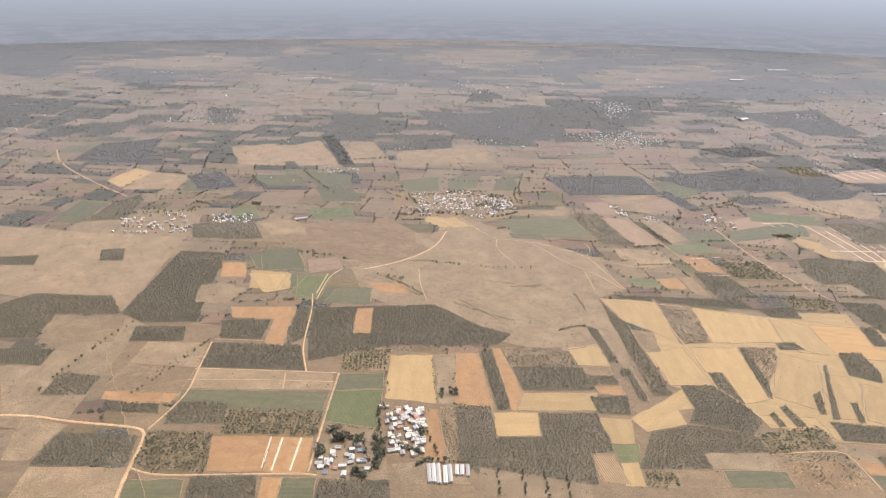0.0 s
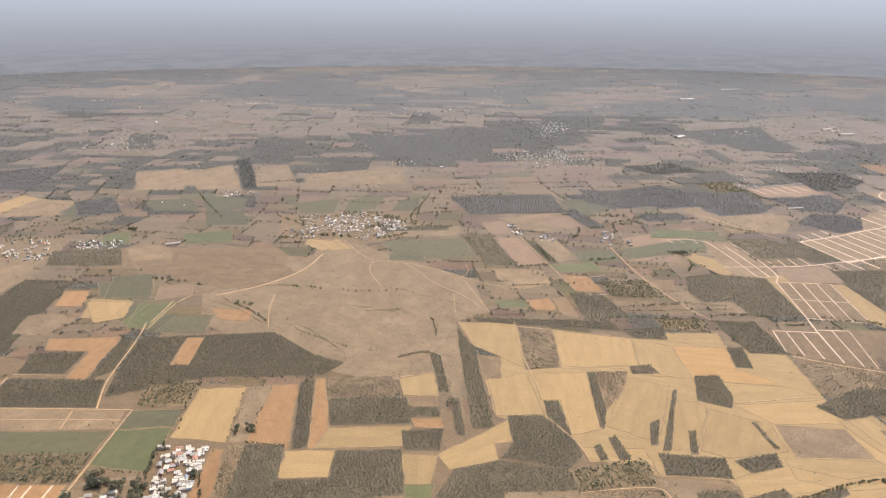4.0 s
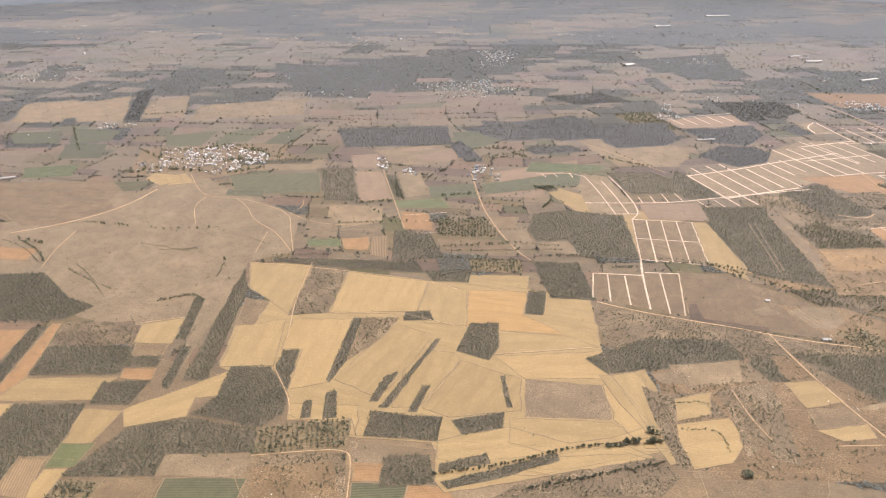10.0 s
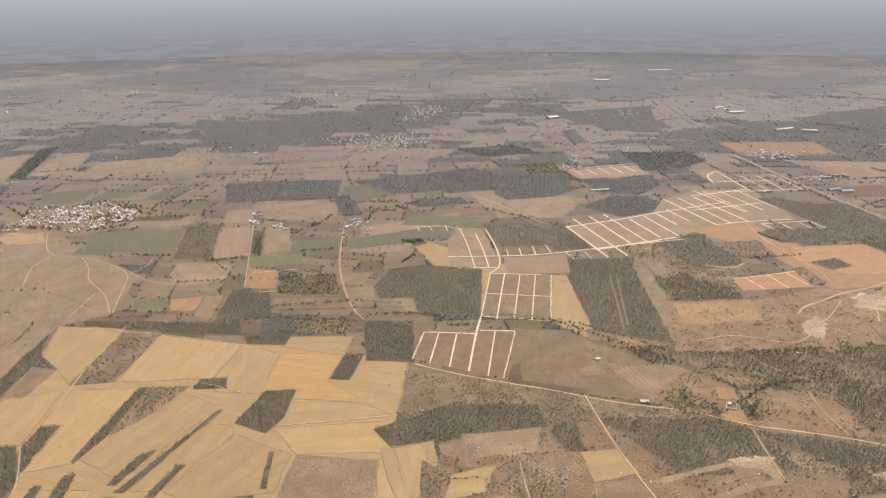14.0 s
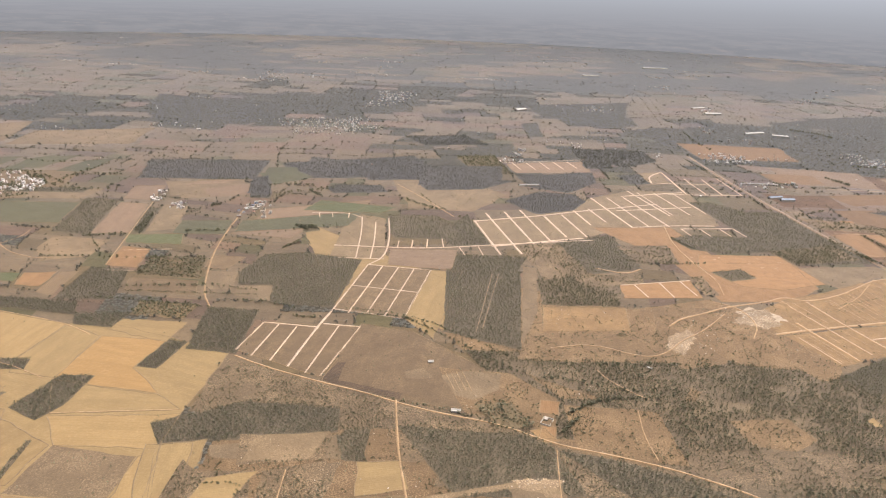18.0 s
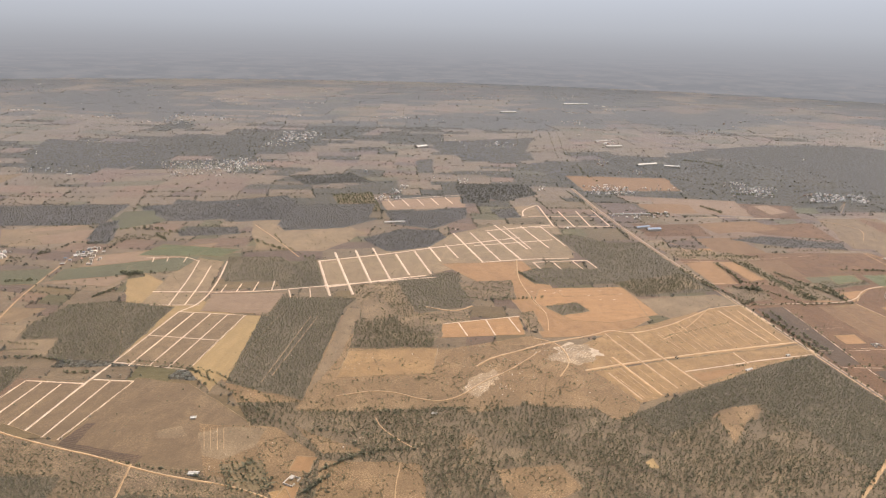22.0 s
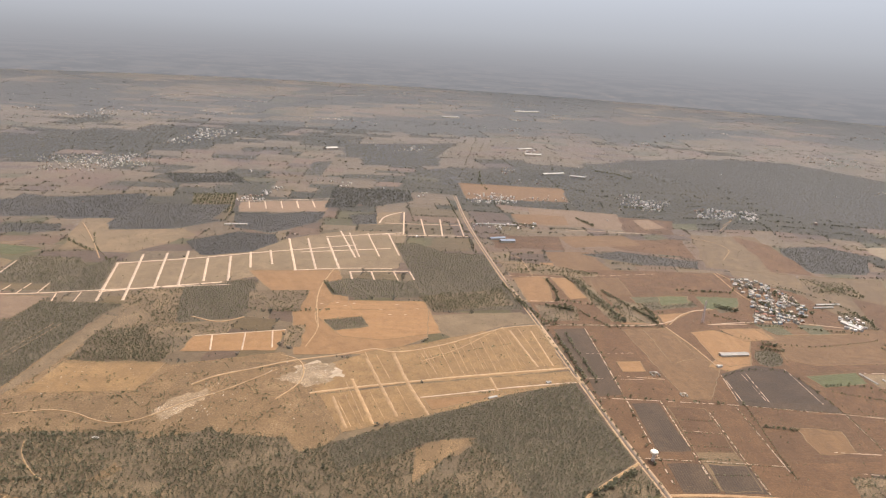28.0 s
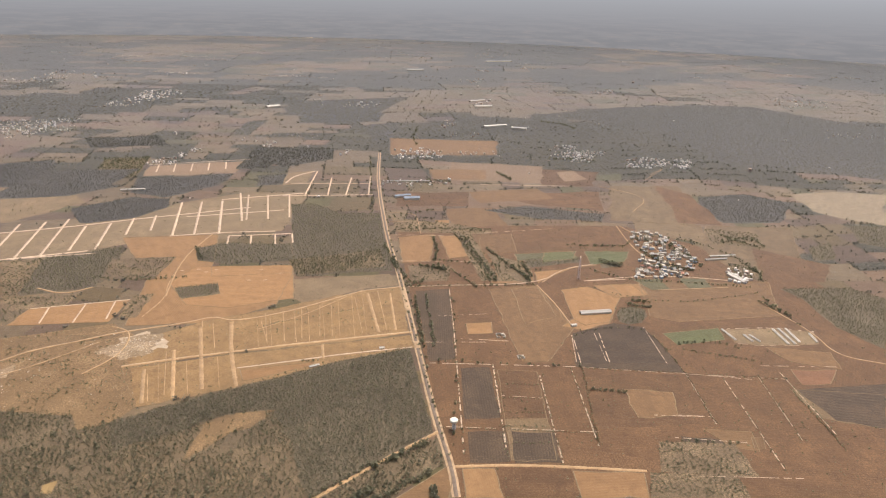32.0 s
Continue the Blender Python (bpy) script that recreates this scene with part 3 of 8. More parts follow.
plot("wood", -140.6, 447.0, -125.6, 445.4, -132.7, 406.6, -147.3, 408.0)
plot("stub", -197.6, 342.9, -156.8, 321.9, -160.2, 288.4, -205.3, 281.2, -222.5, 290.0)
plot("wood", -254.5, 286.1, -209.2, 281.1, -211.9, 259.0, -256.5, 262.5)
plot("wood", -204.1, 278.2, -170.5, 286.9, -172.3, 270.0, -195.8, 261.0)
plot("wood", -171.3, 325.0, -168.4, 325.1, -165.1, 291.4, -169.0, 291.3)
plot("tan", -154.7, 321.9, -104.7, 316.2, -104.8, 280.5, -158.5, 282.3)
plot("wood", -223.5, 313.1, -217.3, 313.2, -225.5, 285.6, -231.3, 285.5)
plot("wood", -285.6, 304.6, -278.6, 306.2, -274.7, 279.5, -283.3, 278.1)
plot("wood", -298.4, 294.5, -293.1, 296.6, -290.8, 279.1, -297.0, 277.8)
plot("wood", -418.4, 226.4, -398.6, 267.8, -365.9, 277.4, -320.1, 267.9, -317.9, 247.5, -366.4, 244.9, -366.2, 227.4)
plot("orch", -318.9, 269.6, -265.3, 278.5, -264.5, 251.3, -318.0, 245.9)
plot("tan", -367.4, 244.9, -315.1, 246.0, -318.7, 228.8, -366.9, 227.9)
plot("brn", -393.1, 225.9, -361.1, 226.5, -361.7, 209.4, -394.1, 208.9)
plot("dgr", -360.4, 226.5, -315.3, 227.4, -316.1, 210.2, -360.1, 209.5)
plot("orch", -419.4, 223.1, -394.6, 224.5, -394.1, 208.9, -418.2, 208.5)
plot("grn", -432.3, 253.1, -412.1, 253.6, -414.6, 233.8, -431.4, 232.5)
plot("brn", -449.9, 241.2, -434.1, 241.5, -432.0, 212.7, -448.4, 213.3)
plot("stub", -435.1, 284.8, -410.1, 283.6, -414.6, 253.5, -432.3, 253.1)
plot("stub", -430.5, 231.5, -417.9, 232.7, -418.2, 208.5, -432.6, 208.2)
plot("scrub", -312.7, 245.0, -264.2, 248.6, -259.6, 214.3, -312.8, 211.2)
plot("brn", -259.3, 256.8, -212.9, 252.4, -211.6, 249.2, -259.7, 243.5)
plot("ora", -260.2, 240.9, -237.8, 241.3, -240.4, 226.4, -257.5, 226.1)
plot("dgr", -257.7, 225.1, -227.2, 224.2, -228.7, 211.7, -256.9, 211.2)
plot("ora", -226.5, 224.2, -197.1, 222.4, -200.3, 212.2, -228.7, 211.7)
plot("tan", -210.4, 229.4, -159.2, 223.1, -163.4, 212.8, -200.3, 212.2)
plot("brn", -181.7, 232.9, -178.4, 245.4, -101.0, 250.9, -65.7, 240.3, -52.1, 231.6)
plot("scrub", -91.7, 426.6, -47.3, 411.6, 3.5, 378.8, -53.1, 373.0, -69.8, 359.1, -92.9, 360.8)
plot("wood", -110.4, 346.9, -60.1, 374.3, -1.0, 371.6, 2.0, 347.3, -63.2, 334.1, -95.2, 324.1)
plot("scrub", -82.4, 422.2, -19.1, 400.2, -5.9, 391.3, -5.1, 374.3, -60.5, 375.5, -85.5, 358.8)
plot("wood", 1.0, 344.7, 16.3, 348.0, 21.9, 323.1, 8.4, 322.5)
plot("tan", -68.6, 329.1, 1.0, 344.7, 8.4, 322.5, -64.1, 319.2)
plot("stub", -95.3, 328.7, -71.4, 334.5, -65.2, 279.8, -72.2, 272.8, -84.8, 275.2)
plot("scrub", -54.3, 340.6, 0.1, 343.1, -0.9, 321.7, -48.2, 313.6)
plot("scrub", -69.7, 307.2, -38.3, 309.6, -33.6, 284.4, -61.5, 284.7)
plot("scrub", -23.7, 313.4, 9.8, 321.6, -5.9, 243.8, -19.9, 248.0)
plot("wood", 5.2, 349.6, 21.1, 352.7, 20.5, 321.5, 9.8, 321.6)
plot("stub", 17.0, 321.5, 41.0, 324.2, 47.8, 301.6, 20.0, 294.0)
plot("brn", 19.7, 292.9, 49.4, 296.3, 50.7, 281.1, 17.7, 274.2)
plot("stub", 15.8, 273.3, 50.3, 280.1, 48.7, 266.9, 27.3, 263.9)
plot("scrub", 69.7, 339.2, 128.0, 344.9, 185.0, 328.6, 163.1, 292.5, 128.4, 295.4, 131.4, 314.5, 60.7, 304.1)
plot("scrub", 75.3, 273.6, 114.8, 275.6, 119.6, 255.1, 97.1, 230.2, 66.5, 239.0)
plot("brn", -4.0, 486.4, 36.1, 478.2, 89.4, 428.8, 112.2, 374.6, 34.9, 382.4, -19.1, 400.2)
plot("heath", 58.5, 427.0, 108.8, 422.7, 137.7, 394.1, 131.7, 353.6, 108.7, 368.8, 77.7, 372.9)
plot("ora", 126.7, 392.3, 139.3, 391.1, 136.5, 375.9, 124.4, 378.2)
plot("ora", 124.9, 364.0, 134.0, 363.4, 131.6, 351.0, 121.8, 352.1)
plot("stub", -111.0, 732.2, 79.2, 564.4, 65.9, 480.2, 28.9, 499.2, -27.4, 512.0)
plot("brn", -80.2, 481.2, -4.6, 481.2, -21.3, 406.3, -88.0, 437.3)
plot("brn", -16.1, 606.6, 44.4, 601.1, 27.8, 499.2, -31.6, 510.2)
plot("stub", 45.5, 601.1, 74.3, 602.2, 53.2, 467.1, 27.8, 499.2)
plot("wood", 58.8, 644.2, 140.2, 646.9, 130.9, 621.0, 119.1, 456.2, 60.4, 479.8)
plot("tan", 133.1, 621.2, 145.5, 619.4, 137.9, 524.0, 120.0, 457.9)
plot("spar", 145.8, 615.2, 224.1, 594.8, 209.5, 540.0, 142.3, 537.2)
plot("gold", 143.0, 532.9, 214.0, 538.2, 209.0, 497.3, 138.2, 488.7)
plot("ora", 219.3, 588.0, 289.9, 605.5, 289.2, 566.5, 217.7, 558.7)
plot("wood", 178.2, 691.0, 234.7, 725.2, 253.3, 661.8, 251.5, 638.7, 195.0, 612.5, 148.4, 622.5)
plot("heath", 126.3, 484.3, 227.7, 491.1, 268.0, 451.1, 255.8, 400.6, 141.3, 394.3, 112.8, 433.9)
plot("scrub", 217.5, 380.1, 273.7, 389.1, 309.4, 351.8, 301.5, 335.8, 205.4, 331.4)
plot("scrub", 37.2, 358.5, 105.3, 367.5, 129.5, 343.3, 127.1, 327.9, 42.1, 324.0)
plot("heath", 140.8, 388.1, 201.0, 385.2, 205.6, 332.4, 143.6, 339.0)
plot("heath", 238.8, 542.2, 308.0, 547.3, 313.6, 496.9, 268.0, 451.1, 225.7, 481.9)
plot("wood", 127.5, 840.6, 176.4, 890.9, 222.8, 885.4, 243.1, 831.6, 176.0, 790.5, 159.8, 793.7)
plot("wood", 149.2, 976.8, 266.5, 1006.0, 263.2, 949.4, 214.9, 891.5, 166.2, 907.4)
plot("wood", 300.5, 998.1, 338.7, 1014.0, 342.8, 955.9, 310.1, 948.5)
plot("wood", -9.2, 706.2, -14.2, 764.4, 44.1, 765.6, 70.8, 732.5, 52.9, 699.9, 0.7, 691.2)
plot("wood", -105.5, 863.9, -94.8, 882.4, -36.6, 887.9, -23.6, 856.9, -93.9, 841.2)
plot("wood", -196.6, 984.8, -5.8, 1068.9, 29.6, 947.1, -152.0, 902.0)
plot("wood", 12.3, 913.4, 96.8, 957.6, 145.4, 939.3, 100.0, 889.8, 26.6, 873.2)
plot("wood", 175.7, 698.7, 228.7, 712.2, 251.6, 629.8, 198.7, 610.0)
plot("scrub", 129.4, 680.3, 176.4, 690.8, 196.4, 609.6, 151.7, 591.8)
plot("orch", 62.5, 1076.9, 122.1, 1094.1, 144.3, 982.0, 93.8, 969.3)
plot("pale", 140.5, 1042.3, 269.3, 1084.5, 266.0, 1012.5, 151.1, 986.9)
plot("tan", 88.0, 754.2, 210.0, 811.9, 241.8, 871.7, 309.6, 920.2, 383.2, 914.6, 377.2, 776.9, 267.1, 754.0, 203.5, 711.5, 105.2, 673.4)
plot("ora", 222.9, 750.0, 315.1, 762.3, 340.0, 655.6, 410.3, 665.4, 408.7, 600.4, 368.0, 567.8, 304.0, 560.6, 287.8, 648.2)
plot("wood", 50.3, 699.5, 78.4, 778.1, 104.2, 676.3, 64.8, 664.1)
plot("wood", -8.8, 742.9, 51.4, 749.3, 69.4, 712.4, 64.7, 687.0, 2.7, 684.5)
plot("wood", -105.8, 713.4, -89.3, 720.8, -80.4, 697.5, -95.6, 687.1)
plot("tan", -57.8, 765.2, -14.3, 747.0, -2.8, 625.0, -56.1, 619.5)
plot("pale", 1.7, 651.4, 69.3, 657.6, 64.2, 604.2, 2.6, 609.9)
plot("wood", -132.0, 502.4, -89.1, 500.6, -85.9, 430.9, -123.7, 434.6)
plot("wood", -118.0, 620.8, -83.1, 631.3, -23.1, 619.0, -31.0, 511.8, -68.9, 514.1, -86.1, 518.1, -92.3, 550.9, -122.8, 548.5, -129.2, 578.6)
plot("tan", -122.0, 546.2, -91.6, 548.6, -86.8, 520.1, -119.0, 526.3)
plot("stub", -192.7, 475.4, -138.2, 474.7, -140.9, 443.5, -192.5, 458.4)
plot("wood", -229.3, 481.0, -187.0, 485.8, -190.5, 460.3, -221.0, 462.6)
plot("wood", -373.7, 506.9, -238.2, 500.6, -228.7, 477.9, -307.7, 487.4, -367.5, 497.9)
plot("wood", -376.8, 775.2, -334.6, 774.5, -311.7, 652.8, -350.7, 656.8)
plot("pale", -330.3, 763.3, -297.0, 762.7, -274.6, 664.3, -309.5, 656.2)
plot("wood", -291.2, 751.7, -276.6, 747.2, -259.1, 664.0, -275.7, 669.6)
plot("tan", -277.5, 762.3, -248.4, 761.8, -232.3, 681.5, -258.3, 669.3)
plot("dgr", -236.7, 709.9, -182.1, 718.8, -175.9, 671.6, -230.3, 668.9)
plot("grn", -271.7, 659.0, -217.8, 668.7, -207.5, 637.9, -263.7, 635.5)
plot("ora", -261.7, 625.8, -231.7, 622.2, -223.7, 574.8, -254.6, 578.1)
plot("orch", -222.8, 603.6, -171.6, 605.9, -159.0, 556.4, -218.0, 557.2)
plot("wood", -264.1, 571.3, -228.5, 570.8, -212.4, 508.1, -261.0, 503.1)
plot("brn", -219.0, 553.3, -158.7, 552.4, -151.3, 524.8, -213.2, 528.1)
plot("brn", -168.3, 613.4, -134.7, 612.9, -144.3, 579.3, -164.0, 583.8)
plot("tan", -160.7, 576.7, -130.3, 576.3, -123.6, 536.7, -147.0, 537.0)
plot("grn", -349.3, 550.0, -316.6, 552.1, -311.8, 533.1, -343.4, 533.6)
plot("ora", -314.4, 552.1, -287.9, 558.2, -285.7, 526.7, -306.8, 527.0)
plot("rows", -285.2, 558.2, -270.0, 561.9, -264.9, 508.8, -281.5, 514.8)
plot("orch", -190.0, 507.8, -140.1, 507.1, -143.3, 479.9, -186.6, 482.6)
plot("pale", -259.9, 833.1, -207.4, 866.5, -191.4, 819.3, -236.6, 800.6)
plot("pale", -346.1, 834.7, -310.2, 841.8, -296.8, 778.3, -334.3, 779.0)
plot("wood", -210.9, 900.5, -186.9, 900.1, -164.8, 806.5, -190.3, 807.0)
plot("dgr", -172.2, 718.7, -43.6, 769.4, -53.5, 716.7, -169.1, 680.5)
plot("pale", -161.8, 760.3, -40.6, 816.6, -50.6, 769.5, -152.7, 724.4)
plot("dgr", -486.2, 744.4, -375.0, 757.5, -358.9, 683.5, -456.7, 676.0)
plot("stub", -562.7, 735.3, -544.0, 751.7, -519.1, 714.5, -546.9, 705.3)
plot("wood", -638.7, 1585.7, -336.3, 1501.3, -333.3, 1255.2, -543.6, 1314.8)
plot("wood", -386.8, 974.8, -215.9, 995.8, -207.8, 888.6, -359.6, 868.8)
plot("dgr", -208.3, 955.9, -166.6, 961.6, -155.7, 914.3, -195.4, 906.1)
plot("wood", -161.6, 1031.2, -90.0, 1011.4, -107.2, 913.3, -151.7, 914.2)
plot("wood", -63.5, 1010.9, 10.6, 1046.3, 23.8, 926.0, -58.7, 912.4)
plot("tan", -469.8, 807.1, -375.2, 815.0, -382.5, 770.0, -481.4, 762.0)
plot("dgr", -1086.4, 690.0, -1087.3, 781.3, -1041.6, 771.9, -1043.2, 686.7)
plot("wood", -1041.8, 691.3, -1037.7, 772.2, -1015.1, 815.5, -999.7, 788.9, -990.6, 706.8)
plot("wood", -1216.6, 998.1, -1224.2, 1128.5, -1127.9, 1190.2, -1089.8, 991.9)
plot("stub", -1098.5, 884.2, -1086.7, 961.8, -1048.9, 940.2, -1059.1, 847.0)
plot("tan", -1056.5, 841.1, -1048.9, 940.2, -974.2, 929.9, -976.4, 848.5)
plot("dgr", -970.3, 880.2, -920.3, 907.9, -913.9, 845.1, -964.7, 840.5)
plot("wood", -866.2, 913.1, -795.2, 906.5, -782.4, 866.2, -860.5, 874.6)
plot("wood", -873.8, 435.6, -875.5, 598.3, -820.3, 596.7, -802.3, 471.2, -796.9, 422.2, -846.6, 417.2)
plot("wood", -1000.1, 446.9, -981.8, 474.0, -899.0, 472.2, -872.8, 433.2, -934.5, 429.8, -929.5, 382.3, -959.3, 380.8)
plot("brn", -933.3, 427.5, -865.3, 428.9, -856.9, 380.9, -927.0, 382.5)
plot("wood", -948.5, 363.2, -900.4, 366.6, -898.2, 337.6, -933.3, 338.6)
plot("wood", -874.9, 328.1, -839.4, 322.9, -840.4, 296.8, -875.3, 295.2)
plot("wood", -821.5, 289.9, -779.6, 290.2, -773.8, 275.7, -817.4, 276.8)
plot("wood", -969.6, 595.4, -944.3, 602.7, -930.0, 564.8, -957.4, 563.0)
plot("wood", -1074.3, 566.9, -1032.8, 575.0, -1022.6, 545.4, -1059.5, 542.9)
plot("ora", -814.7, 567.5, -788.8, 569.2, -777.8, 529.7, -805.6, 527.9)
plot("stub", -776.6, 548.6, -733.9, 545.0, -736.1, 499.8, -766.7, 500.8)
plot("tan", -819.6, 504.7, -797.9, 513.4, -765.9, 498.0, -779.5, 463.4, -811.5, 464.1)
plot("wood", -895.5, 693.7, -815.1, 704.5, -807.0, 647.3, -877.3, 642.1)
plot("dgr", -732.9, 540.3, -687.9, 538.5, -694.1, 502.4, -731.4, 505.8)
plot("dgr", -695.9, 512.3, -633.9, 508.9, -632.6, 468.0, -688.5, 471.3)
plot("brn", -773.9, 692.0, -622.6, 692.6, -575.5, 628.6, -614.5, 580.8, -683.5, 593.6, -779.6, 653.3)
plot("pale", -277.4, 866.1, -227.2, 885.6, -242.3, 863.3, -286.2, 847.8)
plot("wood", 370.1, 871.4, 399.1, 873.0, 429.9, 839.7, 476.1, 842.0, 499.0, 672.7, 461.0, 667.5, 417.1, 657.0, 401.1, 711.4)
plot("wood", 304.3, 722.9, 329.6, 739.6, 394.6, 737.4, 404.3, 694.1, 345.1, 683.6, 317.1, 691.0)
plot("ora", 321.3, 677.4, 406.3, 683.0, 420.3, 612.4, 370.2, 593.1, 337.6, 597.4, 308.6, 641.3)
plot("wood", 317.4, 629.8, 349.9, 640.2, 358.2, 619.6, 329.6, 607.8)
plot("tan", 413.3, 650.7, 496.8, 666.0, 505.4, 641.3, 474.4, 632.0, 431.7, 599.9, 421.7, 610.3)
plot("gold", 367.1, 573.3, 402.4, 588.8, 474.7, 628.6, 508.1, 635.4, 517.3, 553.6, 474.5, 539.7, 393.8, 521.9, 326.8, 500.4, 324.0, 540.9)
plot("gold", 327.7, 498.3, 394.2, 520.3, 517.4, 550.1, 521.9, 532.3, 469.8, 511.7, 428.5, 488.0, 387.0, 469.1, 354.2, 455.3)
plot("ora", 405.4, 499.6, 454.3, 511.4, 449.8, 503.9, 410.8, 485.7)
plot("quarry", 308.0, 540.6, 323.7, 552.1, 345.5, 537.1, 347.3, 526.6, 320.7, 524.5)
plot("wood", 344.4, 439.3, 382.1, 462.8, 428.5, 488.0, 469.9, 510.9, 517.8, 531.4, 534.3, 430.3, 489.8, 396.1, 481.4, 391.6, 462.1, 419.4, 436.7, 449.8, 410.2, 448.4, 391.5, 434.3, 358.6, 413.7)
plot("spar", 295.4, 418.1, 344.8, 438.2, 358.6, 413.7, 391.5, 434.3, 410.2, 448.4, 436.7, 449.8, 462.1, 419.4, 481.4, 391.6, 469.0, 378.2, 319.0, 377.6)
plot("heath", 410.4, 447.8, 437.0, 448.7, 427.0, 434.7, 406.8, 426.6, 405.8, 400.0, 398.2, 414.0, 397.1, 437.1)
plot("stub", 334.9, 386.6, 341.2, 390.9, 342.3, 380.5, 336.7, 380.5)
plot("heath", 234.4, 522.9, 304.0, 540.5, 331.8, 502.0, 354.2, 455.3, 344.4, 439.3, 295.4, 418.1)
plot("rbrn", 520.3, 633.4, 583.7, 635.2, 596.9, 513.9, 637.0, 507.0, 626.7, 415.8, 550.0, 405.6, 535.2, 458.6)
plot("umber", 583.7, 635.2, 626.7, 643.7, 642.7, 563.6, 614.7, 514.2, 596.9, 513.9)
plot("rbrn", 636.7, 505.5, 776.2, 493.2, 792.0, 417.0, 767.5, 379.4, 696.8, 379.1, 696.9, 399.6, 628.3, 415.8)
plot("rbrn", 552.9, 543.9, 577.9, 544.4, 575.2, 513.5, 552.3, 513.1)
plot("rbrn", 556.0, 594.8, 582.8, 598.5, 582.5, 547.9, 552.9, 545.6)
plot("umber", 603.4, 635.8, 626.3, 641.3, 633.4, 584.5, 606.5, 569.3)
plot("brn", 578.0, 502.4, 604.7, 500.6, 601.5, 408.3, 576.5, 408.1)
plot("rbrn", 630.3, 503.2, 700.4, 497.1, 695.0, 442.8, 631.8, 436.6)
plot("burnt", 678.5, 430.6, 708.2, 425.6, 701.0, 401.9, 675.7, 400.8)
plot("brn", 769.8, 480.7, 829.7, 474.9, 805.9, 438.3, 771.3, 449.4)
plot("umber", 694.5, 437.3, 722.3, 434.8, 718.8, 416.5, 703.1, 421.4)
plot("burnt", 639.8, 549.1, 658.1, 563.9, 698.4, 566.7, 704.3, 531.7, 705.6, 500.8, 633.1, 507.0)
plot("rbrn", 700.6, 566.7, 758.1, 619.4, 825.5, 589.1, 858.0, 518.4, 798.7, 427.4, 776.2, 493.2, 707.5, 500.8)
plot("umber", 779.8, 537.3, 824.3, 529.8, 818.8, 506.3, 788.5, 517.2)
plot("red", 782.6, 505.7, 814.8, 506.2, 800.4, 488.0, 780.3, 486.3)
plot("ora", 549.2, 400.9, 566.5, 401.0, 569.3, 378.6, 550.1, 378.5)
plot("rbrn", 568.0, 401.0, 607.9, 401.3, 607.7, 378.8, 570.1, 378.6)
plot("ora", 609.0, 399.5, 646.9, 397.9, 644.0, 378.9, 609.1, 378.8)
plot("scrub", 650.1, 398.4, 696.3, 398.2, 696.8, 379.1, 644.6, 378.9)
plot("burnt", 520.3, 629.9, 549.4, 634.2, 549.7, 516.1, 532.0, 512.8)
plot("ora", 500.6, 763.3, 537.7, 773.6, 533.7, 698.7, 507.1, 693.5)
plot("ora", 543.6, 768.6, 586.4, 770.4, 582.5, 718.1, 551.7, 705.1)
plot("umber", 553.2, 863.2, 607.4, 870.4, 620.2, 804.8, 557.4, 792.6)
plot("ora", 539.4, 820.6, 555.3, 821.3, 551.1, 783.1, 536.0, 782.5)
plot("umber", 584.3, 936.8, 674.6, 955.4, 689.4, 912.4, 595.2, 888.1)
plot("wood", 596.5, 861.0, 649.2, 879.4, 738.3, 850.8, 728.8, 825.5, 661.9, 830.4, 624.8, 845.2)
plot("rbrn", 683.4, 807.7, 744.7, 800.9, 733.7, 739.5, 669.7, 737.0)
plot("dgr", 616.0, 719.4, 679.6, 729.5, 672.1, 706.5, 616.6, 701.6)
plot("wood", 696.4, 704.5, 713.8, 708.0, 711.9, 690.7, 694.6, 686.0)
plot("ora", 584.6, 675.5, 626.6, 676.9, 625.3, 651.0, 587.2, 647.4)
plot("umber", 719.9, 653.9, 839.9, 657.6, 816.1, 588.9, 728.6, 576.9, 709.0, 586.3)
plot("pond", 1006.5, 948.1, 1081.3, 965.9, 1143.1, 956.0, 1057.6, 824.7, 1023.9, 843.6, 1000.5, 874.9)
plot("wood", 878.2, 928.0, 948.4, 944.8, 990.3, 909.3, 935.9, 829.2, 868.8, 826.0, 863.1, 879.1)
plot("wood", 843.0, 642.8, 906.8, 647.1, 926.8, 624.0, 868.7, 534.8, 851.8, 570.1, 852.3, 622.0)
plot("wood", 924.6, 746.9, 958.7, 765.0, 936.4, 716.0, 911.5, 712.1)
plot("wood", 1011.4, 822.6, 1055.0, 820.7, 1009.0, 750.2, 990.1, 766.3)
plot("dgr", 771.9, 1034.6, 811.0, 1043.6, 800.7, 1005.8, 764.5, 1003.5)
plot("wood", 271.5, 1119.3, 382.6, 1155.5, 389.5, 1102.4, 324.7, 1045.7)
plot("wood", 274.2, 1468.8, 441.1, 1522.1, 435.9, 1423.3, 288.2, 1389.5)
plot("wood", 427.1, 1325.6, 460.9, 1367.2, 466.9, 1249.6, 433.3, 1246.5)
plot("wood", 194.6, 1262.7, 190.5, 1396.9, 223.2, 1418.6, 222.8, 1265.4)
plot("wood", -954.6, 875.9, -919.2, 927.2, -884.2, 866.7, -942.2, 847.1)
plot("wood", -862.1, 915.7, -795.8, 931.5, -771.5, 861.1, -842.0, 855.3)
plot("dgr", -791.2, 594.2, -731.3, 602.6, -714.3, 544.1, -772.4, 555.8)
plot("grn", -721.8, 536.5, -688.7, 538.2, -692.1, 478.9, -710.0, 478.2)
plot("dgr", -673.0, 504.9, -635.7, 506.6, -633.1, 475.5, -681.1, 467.5)
